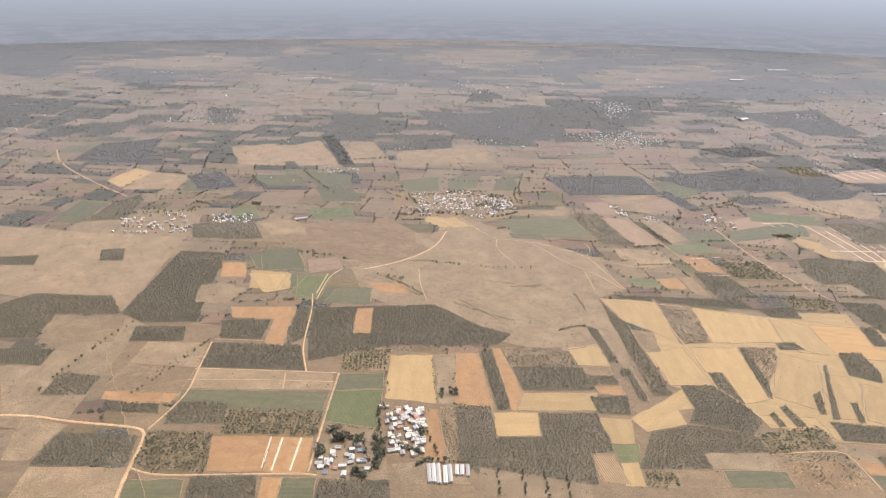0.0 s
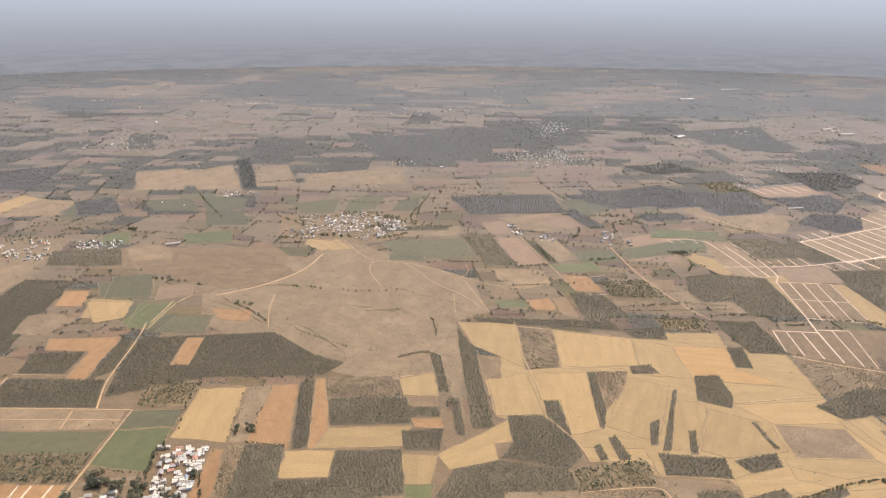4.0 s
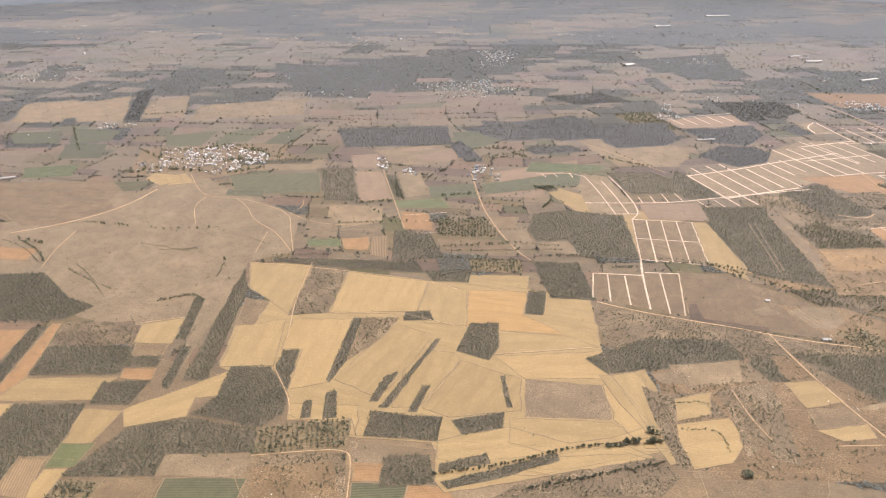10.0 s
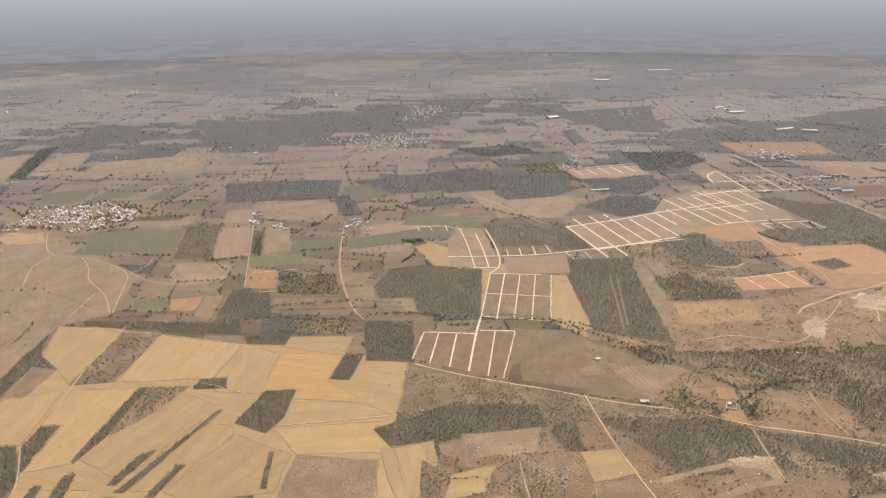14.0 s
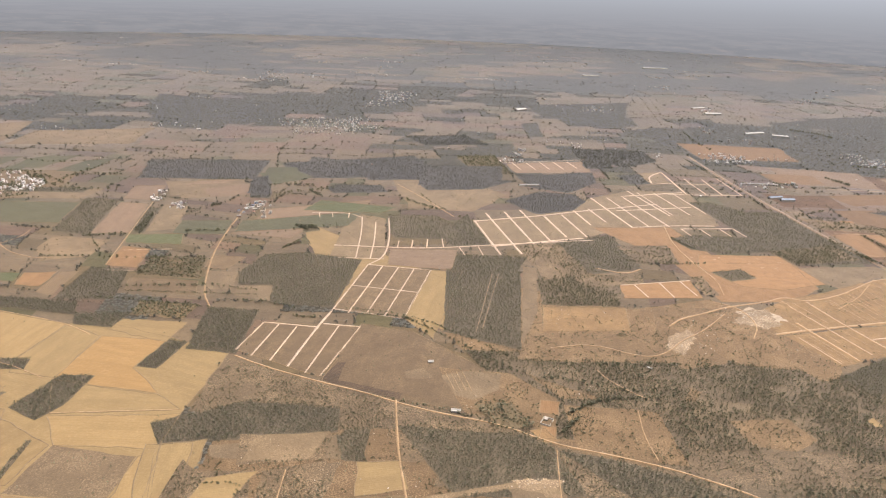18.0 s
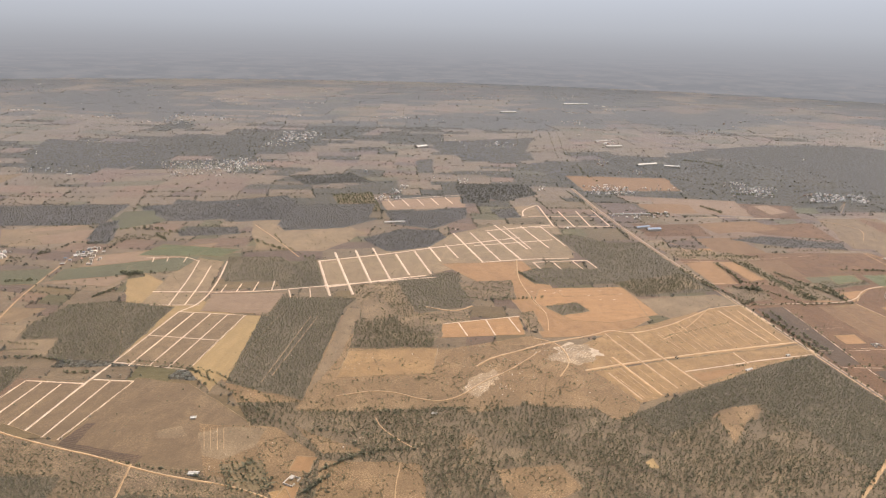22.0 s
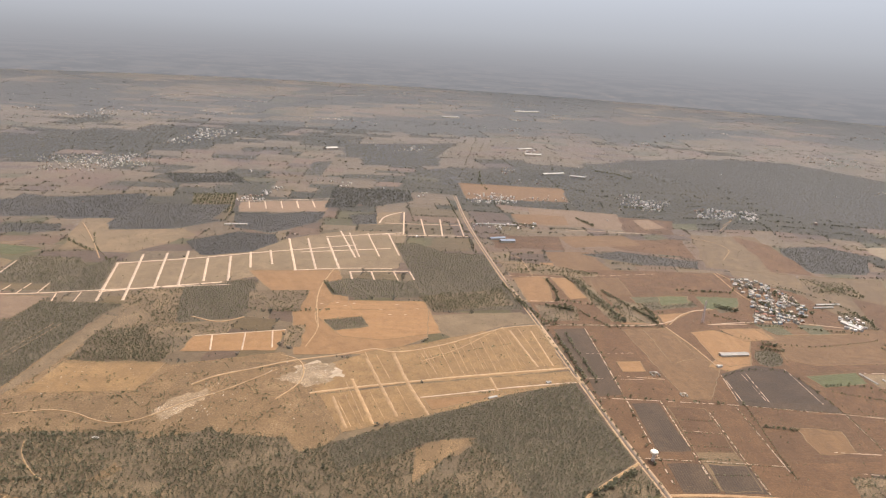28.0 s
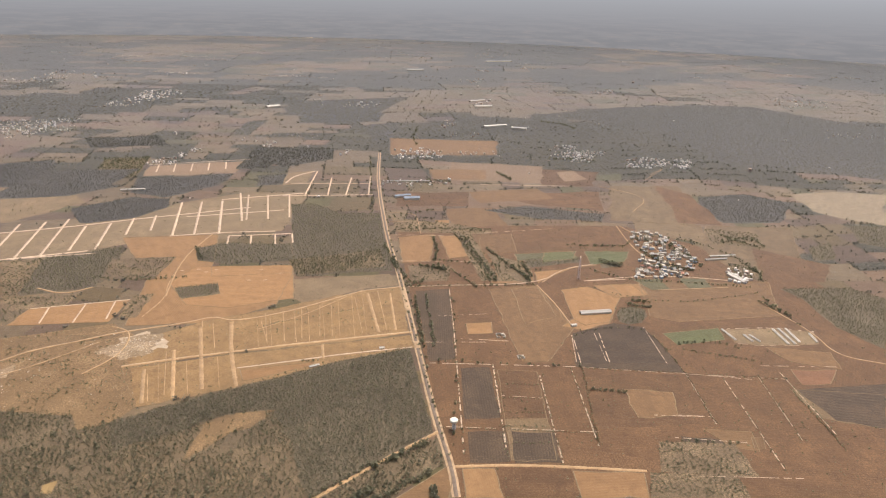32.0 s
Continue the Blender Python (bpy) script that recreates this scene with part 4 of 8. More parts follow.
plot("pale", -718.3, 582.0, -686.5, 591.8, -673.1, 561.0, -708.7, 544.3)
plot("ora", -643.9, 526.3, -600.1, 521.6, -596.1, 495.6, -627.7, 500.5)
plot("wood", -770.8, 957.9, -709.1, 974.3, -693.6, 898.2, -748.5, 909.4)
plot("dgr", -525.6, 962.6, -492.2, 983.5, -506.7, 898.3, -540.3, 895.5)
plot("dgr", -470.0, 950.4, -435.9, 970.7, -445.8, 887.9, -479.3, 885.2)
plot("wood", -814.1, 1237.4, -795.8, 1267.3, -718.3, 1018.3, -741.0, 1016.0)
plot("dgr", -212.1, 922.9, -164.9, 943.2, -134.2, 913.5, -176.5, 865.0)
plot("grn", -101.4, 808.0, -6.7, 792.0, -22.7, 766.6, -115.1, 765.1)
plot("wood", 15.9, 1009.2, 133.8, 1024.9, 129.8, 923.9, 12.3, 896.2)
plot("wood", -210.4, 887.6, -195.9, 913.2, -171.9, 825.4, -198.9, 822.2)
plot("wood", 258.1, 1174.3, 327.5, 1176.2, 303.0, 1038.0, 262.6, 1032.3)
plot("wood", 329.6, 1176.5, 391.0, 1172.6, 361.2, 1103.9, 315.3, 1097.1)
plot("wood", 423.7, 1390.6, 484.8, 1402.0, 459.1, 1281.8, 409.5, 1300.3)
plot("wood", 220.1, 1645.5, 488.3, 1753.3, 420.6, 1489.9, 245.1, 1468.9)
plot("wood", 32.5, 892.3, 108.4, 961.5, 129.1, 922.7, 77.3, 883.0)
plot("wood", -33.4, 1218.0, 73.9, 1251.4, 120.0, 1174.7, 7.7, 1148.7)
plot("farwood", 737.7, 1521.6, 869.4, 1469.9, 975.5, 1336.0, 999.9, 1118.8, 1082.8, 1089.0, 1191.9, 1030.8, 1457.4, 1438.3, 1303.1, 1702.9, 980.1, 1662.7)
plot("wood", 682.2, 588.7, 688.7, 599.2, 700.3, 603.7, 708.1, 598.6, 706.7, 586.3, 698.5, 574.3, 687.3, 571.2, 681.5, 575.8)
plot("rock", 231.1, 468.5, 234.9, 485.6, 255.1, 503.8, 259.5, 494.3, 249.2, 471.6, 240.4, 459.9)
plot("rock", 298.2, 521.3, 318.4, 542.1, 340.5, 521.0, 323.9, 510.6)
plot("rock", 311.0, 542.0, 340.5, 549.7, 336.9, 528.0, 318.1, 521.5)
plot("umber", 574.6, 771.7, 620.1, 777.2, 619.4, 724.1, 585.6, 721.3)
plot("wood", 622.4, 704.7, 677.0, 717.1, 679.1, 700.9, 627.8, 685.1)
plot("wood", 699.9, 707.5, 707.3, 715.2, 715.7, 711.0, 711.9, 690.7, 697.3, 686.0)
plot("ora", 628.8, 674.3, 664.7, 683.6, 642.8, 664.2, 628.5, 648.6)
plot("ora", 634.7, 567.1, 662.0, 600.6, 678.8, 584.6, 672.6, 572.7, 648.7, 561.0)
plot("ora", 560.6, 570.2, 580.5, 572.5, 579.7, 554.9, 560.9, 552.8)
plot("ora", 677.1, 645.2, 718.8, 650.1, 720.9, 627.5, 690.4, 619.8)
plot("tan", 758.1, 564.3, 796.3, 567.0, 829.4, 562.1, 822.9, 542.4, 776.4, 538.9, 759.4, 543.7)
plot("burnt", 554.0, 433.2, 576.2, 433.9, 576.0, 406.7, 553.7, 405.6)
plot("burnt", 579.6, 434.0, 604.3, 433.1, 604.5, 405.9, 578.4, 405.8)
plot("burnt", 553.1, 504.2, 572.9, 506.0, 574.6, 447.3, 552.7, 445.9)
plot("rbrn", 578.0, 502.4, 604.0, 500.6, 605.2, 447.6, 575.9, 446.2)
plot("scrub", 663.5, 425.2, 707.5, 424.0, 708.8, 395.1, 656.4, 398.9)
plot("burnt", 773.6, 480.8, 838.6, 488.6, 805.9, 438.3, 780.3, 446.6)
plot("umber", 658.7, 479.2, 689.3, 476.3, 684.2, 451.4, 658.8, 448.2)
plot("umber", 719.8, 429.4, 726.6, 429.4, 723.3, 419.0, 716.7, 419.0)
plot("rbrn", 527.3, 694.2, 580.6, 691.8, 582.6, 652.2, 525.0, 650.4)
plot("rbrn", 620.1, 777.2, 703.8, 786.2, 704.6, 738.4, 625.3, 725.9)
plot("umber", 533.9, 1050.6, 615.4, 1049.7, 611.3, 999.6, 541.4, 995.1)
plot("pale", 717.4, 1047.0, 743.7, 1055.3, 753.9, 1008.8, 719.6, 994.7)
plot("rbrn", 839.7, 979.2, 871.8, 940.4, 864.6, 815.9, 815.7, 823.6)
plot("rbrn", 864.2, 744.6, 922.0, 700.7, 893.0, 659.2, 834.7, 657.4)
plot("orch", 307.9, 332.1, 395.7, 343.0, 390.8, 320.7, 307.3, 307.4)
plot("wood", 36.7, 356.5, 113.6, 353.5, 129.5, 342.0, 142.7, 303.0, 72.6, 297.9)
plot("wood", 131.0, 341.2, 171.0, 332.3, 196.3, 322.0, 220.9, 308.6, 165.8, 304.6)
plot("tan", 99.7, 310.1, 127.3, 314.5, 132.0, 300.4, 103.2, 298.4)
plot("tan", 35.2, 418.9, 48.3, 424.2, 55.8, 412.6, 37.8, 410.7)
plot("tan", 61.0, 416.3, 75.4, 423.1, 102.5, 422.0, 100.1, 401.6, 82.6, 388.2, 70.6, 392.7)
plot("orch", 83.0, 383.7, 106.7, 387.1, 119.9, 361.9, 96.1, 358.8)
plot("gold", 116.9, 358.6, 126.3, 361.9, 133.9, 349.2, 124.6, 347.0)
plot("tan", -342.2, 646.2, -282.7, 640.5, -279.1, 597.6, -317.2, 579.5, -338.7, 611.0)
plot("dgr", -471.6, 692.9, -426.0, 689.6, -424.0, 669.8, -468.6, 672.9)
plot("brn", -777.8, 657.7, -742.4, 673.6, -663.5, 678.6, -625.1, 675.1, -580.3, 660.2, -591.6, 631.6, -612.4, 589.4, -646.8, 576.3, -692.1, 611.7, -761.8, 632.4)
plot("tan", -813.0, 713.0, -767.4, 720.5, -740.8, 688.0, -786.8, 668.8)
plot("dgr", -871.8, 700.3, -835.4, 709.3, -796.6, 672.2, -840.0, 646.2)
plot("stub", -583.8, 751.5, -549.1, 744.6, -537.0, 722.8, -557.6, 704.1, -585.0, 728.4)
plot("spar", 104.8, 442.6, 152.9, 442.5, 232.7, 448.9, 230.1, 412.3, 212.2, 379.9, 180.5, 390.2, 149.6, 406.5, 108.8, 430.0)
plot("spar", 242.4, 418.5, 308.2, 429.4, 298.6, 384.3, 309.4, 351.8, 209.3, 347.1, 213.3, 374.1)
plot("spar", 211.4, 432.0, 269.6, 450.7, 320.8, 446.8, 338.1, 418.8, 297.5, 391.4, 246.3, 403.8)
plot("ora", -818.2, 303.8, -779.4, 303.4, -777.5, 288.3, -807.8, 286.7)
plot("rows", -448.8, 239.5, -434.7, 239.2, -427.9, 209.9, -446.0, 212.4)
plot("heath", -315.0, 234.8, -271.1, 241.4, -261.5, 211.1, -309.7, 209.0)
plot("tan", -263.2, 258.2, -238.7, 256.8, -238.4, 240.0, -261.2, 240.0)
plot("stub", -211.6, 259.5, -169.3, 272.8, -134.2, 259.0, -109.4, 264.2, -87.9, 247.7, -175.6, 226.0, -207.2, 218.7, -212.4, 226.9)
plot("wood", -209.9, 226.6, -173.8, 239.3, -142.6, 250.9, -141.9, 244.3, -175.0, 230.3, -205.5, 221.3)
plot("wood", -210.5, 240.4, -183.0, 249.1, -181.3, 241.2, -210.8, 234.0)
plot("wood", -242.8, 245.9, -216.1, 247.6, -211.9, 224.4, -242.1, 222.2)
plot("scrub", -112.2, 242.0, -88.7, 247.2, -77.1, 232.9, -91.5, 218.4, -183.2, 214.5, -169.6, 224.5)
plot("stub", -103.9, 327.2, -78.3, 330.4, -70.7, 291.0, -68.1, 246.7, -80.3, 241.6, -88.3, 275.5, -98.6, 304.2)
plot("stub", -108.7, 264.2, -83.6, 276.2, -81.0, 266.5, -113.5, 259.0)
plot("stub", -60.4, 301.9, -34.7, 309.7, -42.2, 287.3, -66.1, 279.7)
plot("stub", -67.1, 277.0, -32.3, 283.9, -28.8, 263.8, -44.8, 244.1, -68.1, 238.5, -69.4, 261.0)
plot("tan", -44.6, 340.1, -2.1, 347.8, -9.4, 322.0, -46.3, 316.5)
plot("scrub", -78.3, 316.2, -61.2, 301.8, -69.7, 262.0, -68.3, 239.4, -77.1, 239.0, -79.0, 279.6)
plot("scrub", -32.5, 309.8, 0.9, 321.2, -11.7, 264.6, -34.6, 248.2, -30.7, 284.5)
plot("tan", 51.5, 294.4, 67.8, 300.0, 90.4, 306.9, 110.1, 314.0, 127.0, 311.9, 129.2, 296.9, 123.5, 293.1, 119.0, 303.9, 106.5, 307.1, 85.9, 301.3, 61.4, 293.4)
plot("tan", 53.7, 271.6, 75.4, 279.2, 91.9, 285.4, 109.6, 292.9, 128.9, 295.3, 127.1, 291.0, 110.2, 287.7, 88.3, 278.3, 65.5, 272.2)
plot("scrub", 560.0, 779.9, 576.3, 780.6, 595.3, 652.6, 578.6, 652.1)
plot("scrub", 589.5, 721.5, 626.3, 693.4, 623.8, 651.0, 595.3, 652.6)
plot("scrub", 489.8, 826.2, 558.0, 809.7, 600.9, 785.3, 592.9, 776.0, 498.2, 779.0)
plot("scrub", 512.6, 686.7, 553.7, 685.3, 548.5, 651.1, 516.0, 650.1)
plot("scrub", 837.7, 805.1, 890.7, 788.7, 876.2, 745.0, 827.7, 756.4)
plot("scrub", 823.0, 703.1, 845.9, 686.9, 835.7, 657.4, 815.2, 672.3)
plot("burnt", 640.1, 555.4, 676.1, 573.3, 697.7, 567.7, 698.0, 512.9, 635.0, 511.7)
plot("ora", 646.2, 635.0, 671.3, 642.7, 694.8, 621.5, 673.4, 574.9, 653.2, 568.9, 646.2, 578.7)
plot("ora", 692.9, 648.1, 712.2, 650.5, 717.0, 624.7, 697.4, 621.6)
plot("dgr", 715.2, 660.3, 740.9, 661.8, 743.7, 639.5, 727.2, 637.0)
plot("dgr", 759.4, 662.9, 783.6, 664.2, 782.6, 644.6, 761.0, 641.3)
plot("grn", 709.3, 556.9, 756.3, 567.1, 754.1, 548.1, 714.7, 538.9)
plot("grn", 687.8, 730.0, 732.6, 730.3, 720.7, 703.3, 685.7, 693.6)
plot("grn", 646.1, 724.6, 674.7, 729.2, 676.4, 710.7, 641.3, 698.3)
plot("burnt", -20.0, 403.1, -11.9, 427.2, -6.0, 427.3, -8.0, 403.3, 36.6, 391.7, 34.8, 384.6, 8.6, 392.4)
plot("rock", 102.7, 312.8, 120.7, 316.1, 132.3, 314.5, 128.2, 310.2, 109.2, 305.6)
plot("rock", 180.6, 298.5, 205.8, 304.4, 212.2, 295.0, 184.3, 292.6)
plot("heath", 244.2, 378.7, 283.4, 384.2, 291.8, 362.7, 274.0, 351.0, 249.8, 354.2)
plot("spar", 361.5, 417.7, 400.3, 437.0, 416.7, 415.7, 453.0, 421.1, 474.9, 389.5, 458.1, 366.8, 425.8, 335.7, 357.5, 327.0)
plot("wood", 445.0, 432.8, 476.8, 454.8, 510.8, 447.3, 529.0, 429.5, 471.2, 378.3, 462.9, 393.9, 453.8, 424.2)
plot("spar", 536.9, 428.2, 543.7, 408.7, 495.9, 362.9, 477.2, 350.2, 453.6, 347.0, 504.7, 401.9)
plot("umber", 543.9, 405.4, 539.8, 354.5, 538.9, 334.9, 467.5, 331.8, 489.7, 355.1, 530.7, 392.8)
plot("heath", 400.8, 440.9, 411.9, 441.8, 415.8, 450.0, 439.2, 453.9, 422.2, 437.4, 406.1, 415.0, 398.7, 406.0)
plot("orch", 310.1, 323.8, 387.1, 339.4, 389.5, 309.6, 306.8, 302.1)
plot("tan", -877.7, 1148.5, -812.1, 1205.9, -744.5, 1015.8, -816.0, 1005.0)
plot("tan", -762.6, 1161.3, -705.7, 1213.0, -654.3, 1044.4, -722.9, 1033.6)
plot("tan", -975.8, 1137.5, -897.1, 1170.7, -839.7, 1006.6, -919.2, 998.9)
plot("dgr", -880.9, 937.6, -809.6, 950.9, -774.9, 882.0, -839.6, 876.6)
plot("dgr", -797.9, 966.1, -715.5, 952.5, -710.0, 896.8, -762.0, 883.1)
plot("dgr", -638.1, 928.9, -567.3, 955.4, -568.0, 874.9, -618.4, 876.8)
plot("dgr", -553.3, 943.0, -525.9, 976.8, -525.5, 884.4, -549.1, 876.4)
plot("grn", -759.6, 767.9, -695.0, 785.1, -681.6, 737.8, -738.3, 727.1)
plot("grn", -863.0, 760.4, -833.6, 774.9, -813.8, 728.7, -845.5, 715.3)
plot("tan", -805.2, 704.9, -756.9, 714.7, -736.6, 670.1, -782.9, 661.3)
plot("dgr", -781.5, 610.1, -742.1, 621.1, -715.2, 558.9, -763.5, 547.5)
plot("grn", -711.7, 535.7, -681.7, 544.4, -687.5, 479.2, -720.6, 490.1)
plot("stub", -777.2, 539.6, -730.2, 541.9, -723.1, 502.6, -747.4, 488.8)
plot("wood", -984.6, 921.5, -936.8, 953.3, -903.1, 896.1, -949.5, 867.4)
plot("wood", -869.4, 696.4, -813.2, 704.4, -788.8, 647.6, -835.7, 639.1)
plot("tan", -597.4, 684.9, -559.7, 671.3, -570.8, 638.3, -592.6, 646.3)
plot("wood", -492.6, 807.8, -390.9, 815.4, -393.7, 794.4, -485.3, 785.3)
plot("spar", 399.9, 696.7, 484.5, 726.6, 492.0, 683.9, 414.4, 657.9)
plot("scrub", 289.1, 612.5, 304.5, 617.8, 307.1, 574.2, 293.0, 571.9)
plot("scrub", 238.1, 692.5, 294.2, 700.9, 293.0, 646.4, 248.5, 643.5)
plot("scrub", 179.3, 601.7, 246.0, 617.6, 243.7, 593.5, 184.7, 576.3)

WAYS = []


def way(kind, width, *numbers):
    """Notes one road or track by its middle line."""
    WAYS.append((kind, width, np.array(numbers, float).reshape(-1, 2)))


way("asphalt", 2.3, 455.8, 1153.4, 463.8, 984.3, 488.9, 762.8, 504.2, 672.8, 513.9, 602.0, 526.1, 512.7, 535.1, 446.9, 543.7, 400.9, 545.2, 379.3)
way("shoulder", 5.2, 455.8, 1153.4, 463.8, 984.3, 488.9, 762.8, 504.2, 672.8, 513.9, 602.0, 526.1, 512.7, 535.1, 446.9, 543.7, 400.9, 545.2, 379.3)
way("track", 2.6, 537.5, 433.8, 505.8, 407.4, 469.9, 374.4, 443.6, 350.7, 421.6, 329.8)
way("track", 2.4, 545.3, 402.7, 574.5, 404.3, 605.2, 403.1, 649.0, 399.7)
way("track", 3.4, 326.2, 501.9, 354.4, 512.0, 389.9, 521.8, 426.9, 533.0, 519.4, 555.4)
way("track", 3.4, 381.2, 568.9, 392.0, 525.8, 408.2, 479.0)
way("track", 3.2, 360.7, 559.2, 387.5, 475.5)
way("track", 3.0, 352.9, 525.1, 372.5, 465.8)
way("track", 2.6, 342.4, 498.6, 355.9, 459.5)
way("layout", 1.6, 403.0, 501.7, 446.3, 513.6, 468.6, 520.9, 519.8, 532.3)
way("track", 3.0, 480.0, 623.0, 494.0, 554.9)
way("track", 2.2, 499.0, 623.5, 506.6, 557.9)
way("track", 2.4, 454.8, 535.2, 458.4, 515.3)
way("track", 2.4, 243.2, 507.8, 257.2, 523.3, 279.0, 534.2, 302.4, 549.0, 318.2, 555.5, 347.9, 566.2, 365.7, 578.1, 381.2, 568.9, 416.7, 584.2, 453.0, 611.1, 474.7, 628.6, 508.0, 637.8)
way("layout", 1.5, 512.9, 637.9, 552.2, 642.7, 627.3, 647.4, 659.6, 684.8, 688.8, 695.6)
way("layout", 1.2, 674.5, 656.3, 718.5, 666.6, 761.2, 669.3, 804.8, 660.3)
way("track", 1.6, 626.9, 644.9, 637.2, 605.2, 641.9, 570.1)
way("track", 1.5, 814.3, 604.5, 828.4, 560.2, 826.2, 525.8, 855.5, 514.5)
way("layout", 0.9, 549.4, 634.2, 550.9, 545.5, 550.6, 405.6)
way("layout", 0.9, 575.6, 509.7, 574.7, 405.7)
way("layout", 0.9, 605.9, 495.6, 604.6, 403.6)
way("layout", 0.8, 629.1, 506.9, 628.0, 420.8)
way("layout", 0.7, 706.2, 497.2, 704.2, 440.1)
way("layout", 0.7, 730.1, 494.0, 725.3, 397.4)
way("layout", 0.7, 772.7, 501.8, 772.1, 432.5)
way("layout", 0.7, 755.1, 497.9, 748.8, 427.0)
way("layout", 0.7, 639.4, 547.4, 637.0, 507.0)
way("layout", 0.6, 660.7, 556.7, 657.7, 511.1)
way("layout", 0.7, 531.9, 510.5, 567.0, 509.6, 637.0, 507.0)
way("layout", 0.5, 637.0, 507.0, 701.1, 499.2, 776.2, 493.2)
way("layout", 0.5, 535.0, 438.4, 631.1, 433.9)
way("layout", 0.6, 674.6, 429.0, 717.4, 424.1)
way("track", 1.0, 851.0, 1039.9, 893.6, 1093.1, 833.0, 1007.9)
way("track", 1.4, 744.2, 810.5, 762.4, 757.1, 764.9, 695.3)
way("layout", 1.4, 601.5, 973.0, 715.1, 971.6)
way("track", 1.5, -86.1, 429.3, -58.9, 415.0, -19.1, 400.2, 8.2, 392.1, 35.5, 380.6, 60.6, 372.0, 98.6, 363.8, 131.3, 345.9, 159.6, 339.8, 189.6, 330.7)
way("track", 1.6, 32.8, 383.7, 35.3, 362.7, 40.1, 327.2, 49.6, 282.5, 65.6, 230.5)
way("track", 1.2, 22.8, 259.5, 51.3, 261.0)
way("layout", 1.3, 220.1, 586.8, 289.9, 605.5)
way("layout", 1.6, 233.5, 589.1, 239.8, 562.7)
way("layout", 1.6, 258.5, 596.3, 263.6, 564.5)
way("layout", 1.6, 279.4, 602.0, 285.5, 571.0)
way("track", 1.5, -16.2, 898.3, 24.0, 836.3, 63.4, 767.1)
way("layout", 3.0, 105.2, 673.4, 172.7, 699.9, 206.2, 711.9)
way("layout", 3.0, 88.0, 754.2, 159.5, 781.3, 210.7, 807.7, 259.9, 828.2, 325.5, 857.3)
way("layout", 2.8, 87.4, 756.0, 112.9, 651.0)
way("layout", 2.8, 101.2, 786.6, 134.7, 654.2)
way("layout", 2.8, 124.0, 795.2, 149.9, 686.6)
way("layout", 2.8, 143.3, 805.4, 168.8, 697.6)
way("layout", 2.8, 171.3, 783.5, 188.2, 712.3)
way("layout", 2.8, 192.9, 793.7, 211.1, 716.1)
way("layout", 2.6, 210.0, 811.9, 222.6, 759.3)
way("layout", 2.6, 229.8, 822.3, 242.6, 772.6)
way("layout", 2.8, 241.8, 871.7, 269.8, 758.2)
way("layout", 2.8, 263.6, 876.3, 290.7, 761.8)
way("layout", 2.8, 286.3, 881.1, 315.0, 766.0)
way("layout", 2.6, 298.8, 915.1, 327.8, 808.5)
way("layout", 2.4, 268.2, 756.0, 314.8, 769.8, 370.9, 775.8)
way("layout", 2.6, 284.6, 885.8, 376.0, 918.4)
way("layout", 2.4, 139.2, 1049.2, 268.8, 1092.1)
way("layout", 2.2, 150.0, 1048.4, 160.3, 1009.1)
way("layout", 2.2, 171.3, 1054.2, 182.9, 1011.5)
way("layout", 2.2, 193.7, 1060.3, 204.5, 1017.1)
way("layout", 2.2, 215.6, 1066.2, 226.4, 1022.7)
way("layout", 2.2, 237.8, 1072.2, 248.2, 1031.7)
way("layout", 2.4, 345.0, 962.6, 349.0, 1000.3, 375.2, 1029.9)
way("layout", 2.4, 352.2, 963.0, 455.1, 969.5)
way("layout", 2.4, 352.6, 905.8, 462.7, 917.0)
way("layout", 2.2, 376.7, 1030.0, 379.2, 912.2)
way("layout", 2.2, 401.1, 994.8, 406.9, 913.8)
way("layout", 2.2, 427.7, 996.6, 429.2, 915.1)
way("layout", 2.2, 452.9, 1007.2, 457.1, 916.7)
way("layout", 2.2, 310.6, 908.3, 332.1, 810.7)
way("layout", 2.2, 333.8, 909.6, 354.4, 815.7)
way("layout", 2.2, 359.9, 911.1, 376.7, 822.8)
way("layout", 2.2, 325.9, 759.4, 388.6, 769.0)
way("layout", 2.0, 327.0, 759.5, 331.6, 736.5)
way("layout", 2.0, 349.0, 763.8, 354.3, 737.4)
way("layout", 2.0, 373.1, 764.8, 378.7, 738.4)
way("layout", 2.0, 389.8, 769.0, 395.3, 742.3)
way("track", 2.6, -890.0, 268.7, -864.7, 269.0, -836.2, 263.2, -788.0, 259.1, -774.6, 254.9, -771.1, 237.0, -769.2, 214.5, -764.9, 185.7)
way("track", 2.0, -769.2, 214.5, -750.2, 207.3, -702.0, 210.2, -649.3, 213.3, -641.3, 211.3)
way("track", 1.8, -773.5, 256.3, -761.1, 300.3, -765.0, 337.7, -768.6, 385.5)
way("track", 1.8, -647.7, 215.0, -646.7, 289.9, -645.2, 338.9)
way("track", 1.2, -768.3, 340.2, -717.6, 339.9, -646.6, 338.8)
way("track", 1.0, -766.9, 322.9, -713.7, 325.3, -647.8, 324.9)
way("track", 1.6, -696.2, 491.0, -690.1, 458.3, -686.2, 400.3, -683.6, 374.6, -673.4, 340.2)
way("track", 1.6, -688.7, 543.1, -692.1, 491.3)
way("layout", 1.6, -681.6, 251.4, -680.0, 217.8)
way("layout", 1.6, -673.1, 250.4, -672.8, 215.2)
way("layout", 1.6, -659.6, 251.0, -660.2, 215.7)
way("track", 1.6, -690.4, 336.8, -687.4, 313.2)
way("track", 1.0, -767.7, 390.7, -723.2, 389.9)
